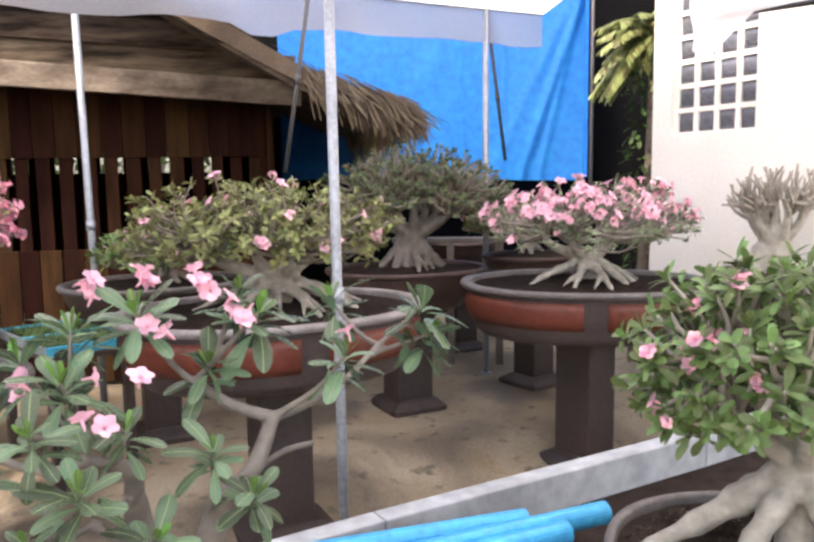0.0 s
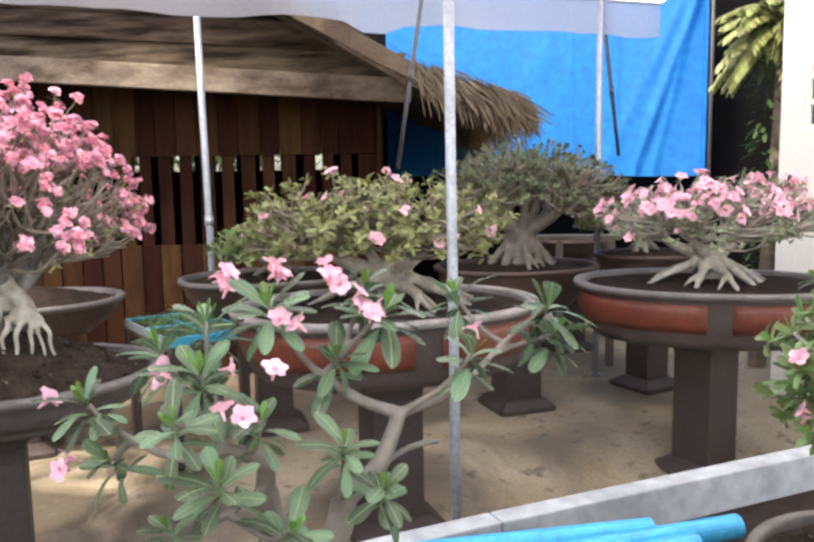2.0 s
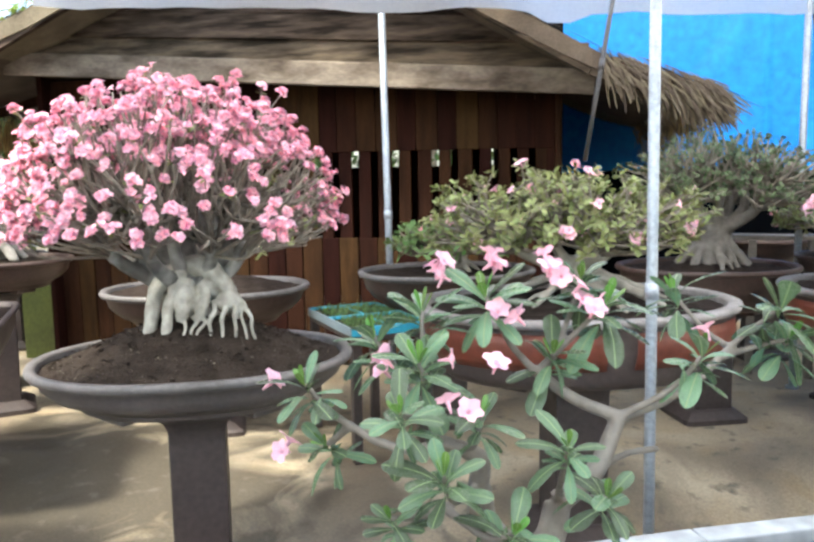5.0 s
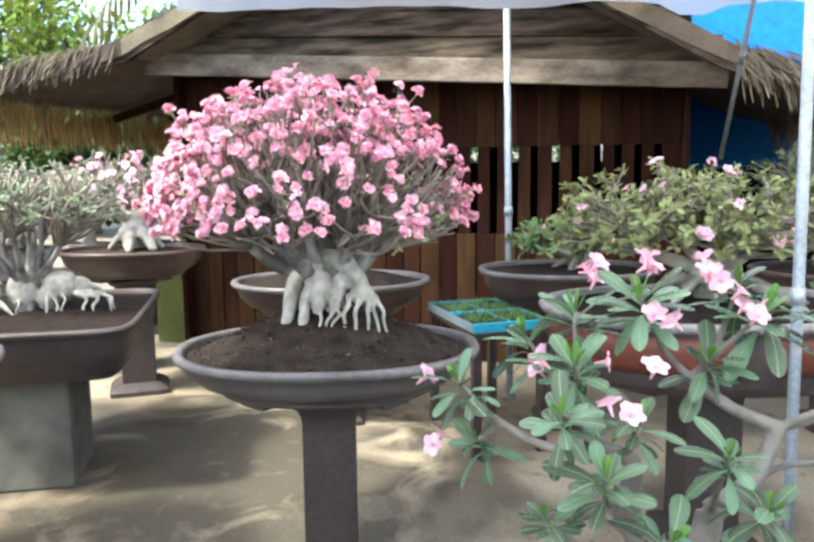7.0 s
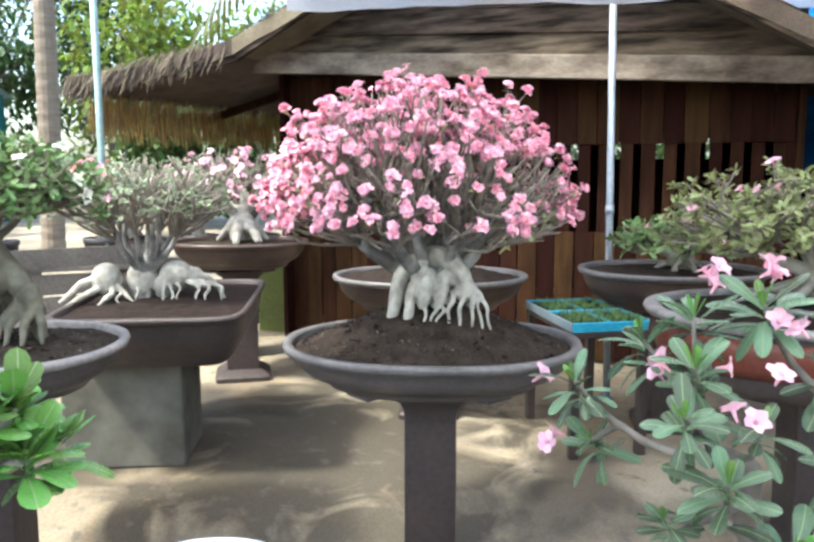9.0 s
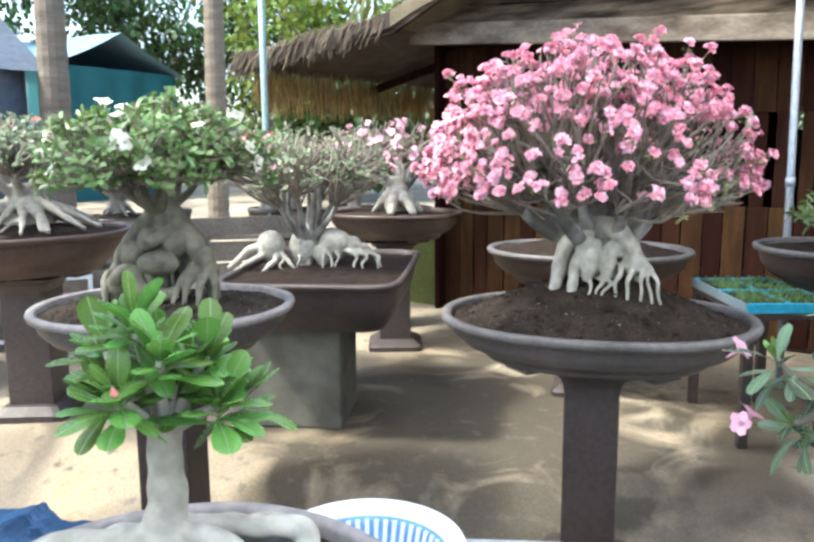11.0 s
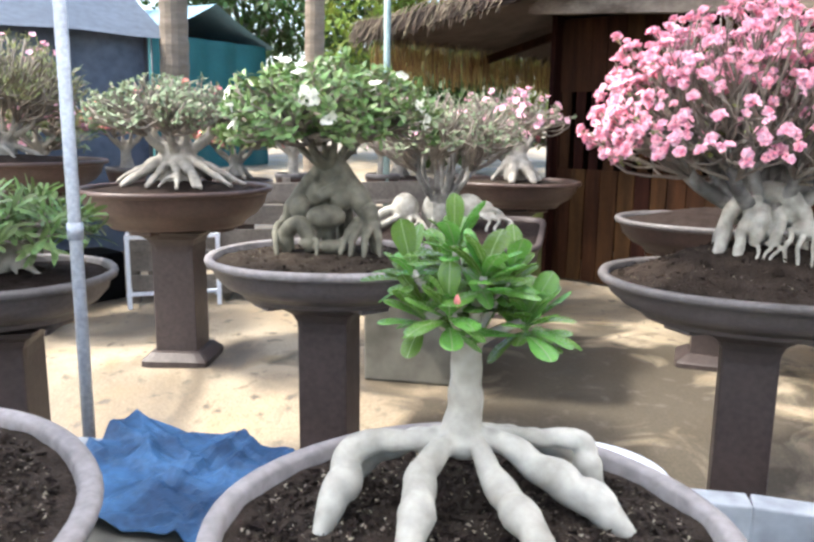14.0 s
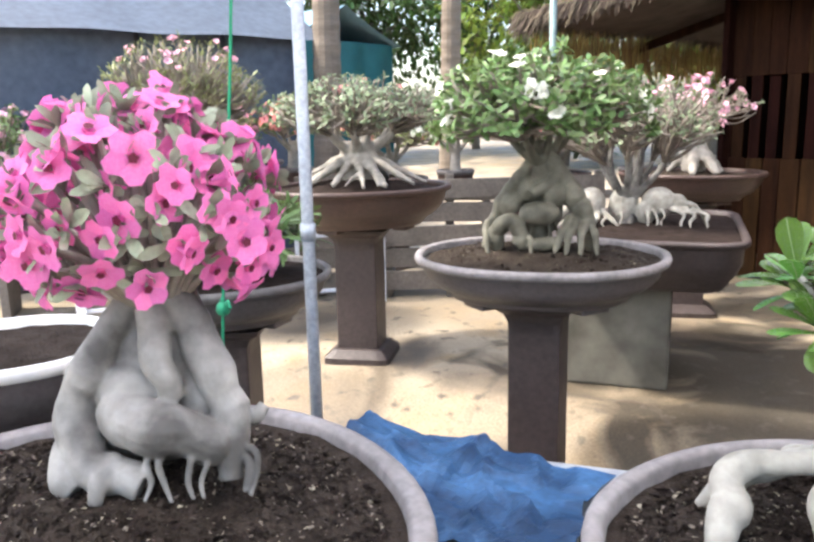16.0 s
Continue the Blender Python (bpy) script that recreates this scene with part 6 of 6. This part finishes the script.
plank_bench((-0.3, 6.75), (0.7, 6.72), 1.1, 0.22, "pale plank bench before the tarpaulin", BENCH)
plank_bench((-6.6, 2.35), (-5.2, 4.6), 0.86, 0.4, "weathered grey plank bench with potted plants", BENCH, 4)
plank_bench((-7.6, -0.6), (-7.0, 2.0), 0.9, 0.5, "weathered grey plank bench behind the yard", BENCH, 4)

set_on_stand((-6.35, 0.75), 85, 1.22, 0.62, 0.5, 0.22, POT_BROWN, POT_BROWN, "brown pot under a dense twiggy bush", 60, 0.24, 0.42, seed=33)
adenium((-6.45, 0.70, 1.24), 0, "dense upright twiggy desert rose with olive leaves", (0, 0, 0.40, 0.62, 0.58, 0.42), (7, 0.3, 0.03), (14, 0.022), 420, 0.75, lambda q: 0.06 if q.z > 0.6 else 0, BARK, LEAF_OLIVE, PINK_PALE, 33, (0.1, 0.12),
        (0.065, 0.009), 0.05, 6, 0.006, 0.012, low=0.05, shell=0.4, tip_up=2.5)


def small_pot(x, y, z, r, h, mat, rim, label):
    return pot((x, y, z + 0.027), 0, r, r, h, mat, rim, label, mound=0.02, power=2.0, seed=int(abs(x * 100)))


rnd = random.Random(77)
for x, y, z, r, cr, leafm, petal, amount, words in (
        (-6.25, 2.9, 0.86, 0.16, 0.34, LEAF, WHITE_PETAL, 0.10, "leafy desert rose with white flowers on a bench"),
        (-5.85, 3.55, 0.86, 0.15, 0.30, LEAF_OLIVE, CORAL, 0.30, "desert rose with orange-pink flowers on a bench"),
        (-5.45, 4.2, 0.86, 0.16, 0.36, LEAF_GREY, PINK_PALE, 0.30, "grey-green desert rose with pale pink flowers on a bench"),
        (-7.35, 0.3, 0.9, 0.18, 0.40, LEAF_GREY, PINK_PALE, 0.25, "bushy desert rose with pink flowers on a back bench"),
        (-7.2, 1.1, 0.9, 0.17, 0.38, LEAF_OLIVE, PINK, 0.25, "olive-leaved desert rose with pink flowers on a back bench"),
        (-7.05, 1.75, 0.9, 0.17, 0.36, LEAF, CORAL, 0.30, "green desert rose with coral flowers on a back bench")):
    small_pot(x, y, z, r, 0.18, POT_BROWN, RIM_GREY, "small brown pot on a plank bench")
    adenium((x, y, z + 0.19), 0, words, (0, 0, 0.40, cr, cr, 0.22), (4, 0.08, 0.02), (6, 0.022), 110, 0.95, amount, BARK, leafm, petal, int(abs(x * 10)), (0.045, 0.2), (0.05, 0.018), 0.06, 7, 0.006, 0.013, low=0.4, shell=0.3)
for x, y, wdt in ((-7.6, 3.0, 0.5), (-7.0, 4.6, 0.5), (-8.2, 1.2, 0.6), (-6.4, 5.6, 0.45), (-8.6, -0.4, 0.6)):
    stand((x, y, 0), 20, 0.7, 0.24, 0.4)
    pot((x, y, 0.726), 0, wdt * 0.75, wdt * 0.7, 0.2, POT_BROWN, POT_BROWN, "brown pot on a stand at the far side of the yard", seed=int(abs(x * 10)))
    adenium((x, y, 0.92), 0, "desert rose at the far side of the yard with pale flowers", (0, 0, 0.45, wdt, wdt, 0.32), (6, 0.2, 0.03), (7, 0.03), 150, 0.95, 0.2, BARK, rnd.choice((LEAF_GREY, LEAF_OLIVE, LEAF)), rnd.choice((PINK_PALE, CORAL, PINK_PALE)), int(abs(x * 7)), (0.07, 0.2),
            (0.06, 0.02), 0.06, 7, 0.007, 0.014, low=0.4, shell=0.35)

# white-rimmed pot and pale dry plant beyond the magenta one
stand((-2.95, -0.62, fall(-2.95, -0.62)), 40, 0.72 - fall(-2.95, -0.62), 0.22, 0.4)
pot((-2.95, -0.62, 0.746), 0, 0.28, 0.28, 0.2, POT_DARK, WHITE_WALL, "dark pot with a white rim", mound=0.02, seed=40)

bm = bmesh.new()
box(bm, (-7.12, 1.38, 0.2), (0.42, 0.5, 0.4), 8, 0.015)
tagged(part("crate", bm, DARK, smooth=False), "black plastic crate on the concrete", "crate")


def white_rack(x, y, turn):
    r = thing("metal_rack", (x, y, 0), turn, "white-painted metal rack standing on the concrete", "rack")
    for sx in (-0.35, 0.35):
        for sy in (-0.2, 0.2):
            bm = bmesh.new()
            box(bm, (sx, sy, 0.3), (0.035, 0.035, 0.6), 0, 0.004)
            part("leg", bm, WHITE_PLASTIC, r, smooth=False)
    for z in (0.12, 0.58):
        for sy in (-0.2, 0.2):
            bm = bmesh.new()
            box(bm, (0, sy, z), (0.74, 0.03, 0.03), 0, 0.004)
            part("rail", bm, WHITE_PLASTIC, r, smooth=False)
        for sx in (-0.35, 0.35):
            bm = bmesh.new()
            box(bm, (sx, 0, z), (0.03, 0.4, 0.03), 0, 0.004)
            part("rail", bm, WHITE_PLASTIC, r, smooth=False)


white_rack(-6.55, 0.25, 80)
white_rack(-6.6, 1.95, 70)


def low_fence():
    fe = thing("fence", (-6.1, 2.75, 0), 62, "low weathered board fence behind the plant stands", "fence")
    rnd = random.Random(3)
    for k in range(5):
        bm = bmesh.new()
        box(bm, (rnd.uniform(-0.04, 0.04), 0.012 * (k % 2), 0.16 + 0.19 * k), (2.6, 0.025, 0.16), 0, 0.005, (0, rnd.uniform(-1.2, 1.2)))
        part("board", bm, BENCH, fe, smooth=False)
    for x in (-1.25, 0, 1.25):
        bm = bmesh.new()
        box(bm, (x, 0.06, 0.52), (0.07, 0.07, 1.04), 0, 0.006)
        part("post", bm, BENCH, fe, smooth=False)


low_fence()

# mossy panel at the hut's corner
bm = bmesh.new()
box(bm, tuple(HUT + HX * -0.16 + HY * 0.46 + Vector((0, 0, 0.42))), (0.34, 0.05, 0.86), HUT_TURN, 0.01)
tagged(part("mossy_panel", bm, GREEN_WATER, smooth=False), "mossy green panel beside the hut", "panel")


def tent_corner():
    """Corner of a neighbouring canopy: a dark bar with a hanging cloth end."""
    t = thing("tent_corner", (1.28, 3.53, 0), 0, "white canopy corner hanging from a dark bar", "canopy")
    so = Soup()
    so.tube([(0, 0, 2.27), (0.22, -0.55, 2.215), (0.9, -2.2, 2.10)], 0.012, 8)
    so.make("bar", DARK_METAL, t)
    so, n, m = Soup(), 20, 8
    for i in range(n + 1):
        for j in range(m + 1):
            u, v = i / n, j / m
            low_ = 0.17 * max(0.0, 1 - abs(u - 0.04) * 9) + 0.05 * max(0, 1 - u * 2.2)
            so.v.append((-0.06 + 0.96 * u + 0.012 * math.sin(v * 9 + u * 20), 0.05 - 2.2 * u, 2.30 - 0.19 * u + 0.25 - (0.25 + low_) * v))
    for i in range(n):
        for j in range(m):
            k = i * (m + 1) + j
            so.f.append((k, k + m + 1, k + m + 2, k + 1))
    so.make("cloth", CANOPY, t)
    so = Soup()
    so.tube([(0.9, -2.2, fall(2.18, 1.33)), (0.9, -2.2, 2.6)], 0.02, 10)
    so.make("pole", METAL, t)


tent_corner()


# ---- palms, trees and tents beyond the yard ----
def palm(x, y, h, r, fronds, length, label, leafm=PALM_LEAF, seed=1, droop=1.0, width=0.05, vine=False):
    rnd = random.Random(seed)
    p = thing("palm_tree", (x, y, -0.02), 0, label, "palm tree")
    so = Soup()
    n = int(h * 9)
    pts = [(0.12 * math.sin(k / n * 2), 0.05 * math.sin(k / n * 3), h * k / n) for k in range(n + 1)]
    so.tube(pts, [r * (1.15 - 0.4 * k / n) * (1 + 0.06 * (k % 2)) for k in range(n + 1)], 14)
    so.make("trunk", PALM_TRUNK, p, smooth=False)
    top = Vector(pts[-1])
    for k in range(fronds):
        a = k * 2.4 + rnd.uniform(-0.2, 0.2)
        el = 1.1 - 1.7 * (k / fronds)
        L = length * rnd.uniform(0.8, 1.1)
        d = Vector((math.cos(a), math.sin(a), 0))
        mid = []
        for q in range(11):
            t = q / 10
            mid.append(top + d * L * t * math.cos(el * (1 - 0.3 * t)) + Vector((0, 0, L * (t * math.sin(el) - droop * 0.55 * t * t))))
        so = Soup()
        so.tube(mid, [0.014 * (1 - 0.8 * q / 10) for q in range(11)], 5)
        for q in range(2, 30):
            t = q / 30 * 10
            i = min(9, int(t))
            c = mid[i].lerp(mid[i + 1], t - i)
            f = (mid[i + 1] - mid[i]).normalized()
            for s_ in (-1, 1):
                side = f.cross(Vector((0, 0, 1))).normalized() * s_
                so.leaf(c, side * 0.8 + f * 0.5 + Vector((0, 0, rnd.uniform(-0.55, 0.0))), Vector((0, 0, 1)), L * 0.30 * (1.1 - 0.6 * q / 30), width, droop=0.35, fold=0.15)
        so.make("frond", leafm, p)
    if vine:
        so = Soup()
        for k in range(260):
            a, z = rnd.uniform(0, 6.28), rnd.uniform(0.2, h)
            so.leaf(Vector((r * math.cos(a), r * math.sin(a), z)), Vector((math.cos(a), math.sin(a), rnd.uniform(-0.9, 0.3))), Vector((0, 0, 1)), rnd.uniform(0.06, 0.14), 0.04)
        so.make("climbing_vine", TREE_LEAF, p, kind="stuff")
    return p


palm(1.80, 6.75, 2.78, 0.06, 54, 0.52, "slim palm with drooping green leaves beside the white house", leafm=LEAF_OLIVE, seed=3, droop=1.05, width=0.03, vine=True)
palm(-9.28, 3.00, 7.6, 0.15, 14, 2.6, "tall coconut palm with a ringed grey trunk", seed=4)
palm(-13.0, 7.05, 10.0, 0.17, 14, 2.6, "tall coconut palm behind the plant benches", seed=5)
palm(-6.6, 7.6, 5.4, 0.13, 14, 2.4, "coconut palm beyond the hut's corner", seed=6, droop=1.5)


def tree(x, y, h, r, label, mat, seed, leaves=4200, size=0.4):
    rnd = random.Random(seed)
    t = thing("tree", (x, y, -0.03), 0, label, "tree", "trees beyond the yard")
    so = Soup()
    so.tube(curve_points([(0, 0, 0), (0.1, 0, h * 0.25), (0, 0.1, h * 0.5)], 4), [0.2 - 0.1 * k / 8 for k in range(9)], 10)
    cl = []
    for k in range(16):
        a, u = k * 2.4, rnd.random()
        e = Vector((r * 0.7 * math.cos(a) * math.sqrt(u), r * 0.7 * math.sin(a) * math.sqrt(u), h * rnd.uniform(0.32, 0.9)))
        cl.append((e, r * rnd.uniform(0.3, 0.5)))
        so.tube(curve_points([(0, 0.05, h * 0.3), Vector((0, 0, h * 0.45)).lerp(e, 0.5), e], 3), [0.09 - 0.07 * q / 6 for q in range(7)], 6)
    so.make("trunk", TWIG, t)
    lf = Soup()
    for _ in range(leaves):
        c, cr = rnd.choice(cl)
        d = Vector((rnd.gauss(0, 1), rnd.gauss(0, 1), rnd.gauss(0, 0.8)))
        d = d.normalized() * cr * rnd.random() ** 0.4
        lf.leaf(c + d, Vector((rnd.uniform(-1, 1), rnd.uniform(-1, 1), rnd.uniform(-0.8, 0.4))), Vector((0, 0, 1)), size * rnd.uniform(0.6, 1.3), size * 0.45, droop=0.3)
    lf.make("crown", mat, t)
    return t


for k, (x, y, h, r, m) in enumerate(((-13.5, 10.5, 5.2, 2.6, TREE_LEAF_LIT_COPY), (-11.5, 13.0, 4.6, 2.4, TREE_LEAF_LIT_COPY), (-18.5, 8.6, 7.5, 3.0, TREE_LEAF), (-18.5, 4.5, 8.0, 3.2, TREE_LEAF), (-18.0, 11.5, 7.0, 3.0, TREE_LEAF),
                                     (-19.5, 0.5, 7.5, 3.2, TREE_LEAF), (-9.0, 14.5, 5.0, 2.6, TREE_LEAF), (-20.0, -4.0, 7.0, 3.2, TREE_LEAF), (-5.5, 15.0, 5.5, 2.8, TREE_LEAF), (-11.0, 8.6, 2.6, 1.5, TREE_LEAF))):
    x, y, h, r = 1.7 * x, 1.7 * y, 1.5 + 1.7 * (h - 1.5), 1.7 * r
    tree(x, y, h, r, "leafy green tree beyond the yard" if m is TREE_LEAF else "yellow-green tree beyond the yard, sunlight put into its leaf colour", m, 60 + k)


def market_tent(c, turn, w, d, eave, ridge, wall_m, roof_m, label):
    """A pitched cloth tent; local y faces away from the yard."""
    t = thing("market_tent", c, turn, label, "tent", "tents beyond the yard")
    for nm, a, b in (("front_wall", (-w / 2, 0), (w / 2, 0)), ("side_wall", (w / 2, 0), (w / 2, d)), ("side_wall", (-w / 2, d), (-w / 2, 0)), ("back_wall", (w / 2, d), (-w / 2, d))):
        so, n = Soup(), 40
        dx, dy = b[0] - a[0], b[1] - a[1]
        L = math.hypot(dx, dy)
        for i in range(n + 1):
            u = i / n
            o = 0.05 * math.sin(u * L * 5) + 0.03 * noise.noise(Vector((u * 9, 0, 2)))
            for z in (0, eave * 0.5, eave):
                so.v.append((a[0] + dx * u + dy / L * o, a[1] + dy * u - dx / L * o, z))
        for i in range(n):
            for j in range(2):
                k = i * 3 + j
                so.f.append((k, k + 3, k + 4, k + 1))
        so.make(nm, wall_m, t)
    for nm, y0, z0, y1, z1 in (("front_roof", -0.25, eave - 0.05, d / 2, ridge), ("back_roof", d + 0.25, eave - 0.05, d / 2, ridge)):
        so, n, m = Soup(), 30, 8
        for i in range(n + 1):
            for j in range(m + 1):
                u, v = i / n, j / m
                so.v.append((-w / 2 - 0.2 + (w + 0.4) * u, y0 + (y1 - y0) * v, z0 + (z1 - z0) * v - 0.08 * math.sin(math.pi * v) + 0.012 * math.sin(u * 25)))
        for i in range(n):
            for j in range(m):
                k = i * (m + 1) + j
                so.f.append((k, k + m + 1, k + m + 2, k + 1))
        so.make(nm, roof_m, t)
    so = Soup()
    for k in range(7):
        x = -w / 2 + w * k / 6
        so.tube([(x, -0.02, 0), (x, -0.02, eave)], 0.025, 8)
    so.make("frame", DARK_METAL, t, kind="stuff")
    return t


market_tent((-9.15, 0.0, 0), 96, 5.6, 4.0, 2.45, 3.9, GREY_TENT, GREY_TENT, "slate-grey cloth market tent beyond the yard")
market_tent((-26.35, 6.7, 0), 20, 6.4, 4.8, 3.95, 5.05, TEAL_TENT, TEAL_ROOF, "teal cloth stall with a pale roof beyond the yard")
hung_sheet("tarpaulin", (-26.0, 3.5, 0), (-24.6, 5.3, 0), 3.9, 5.1, BLUE_TARP, "bright blue tarpaulin edge beside the teal stall", 0.08, 9)
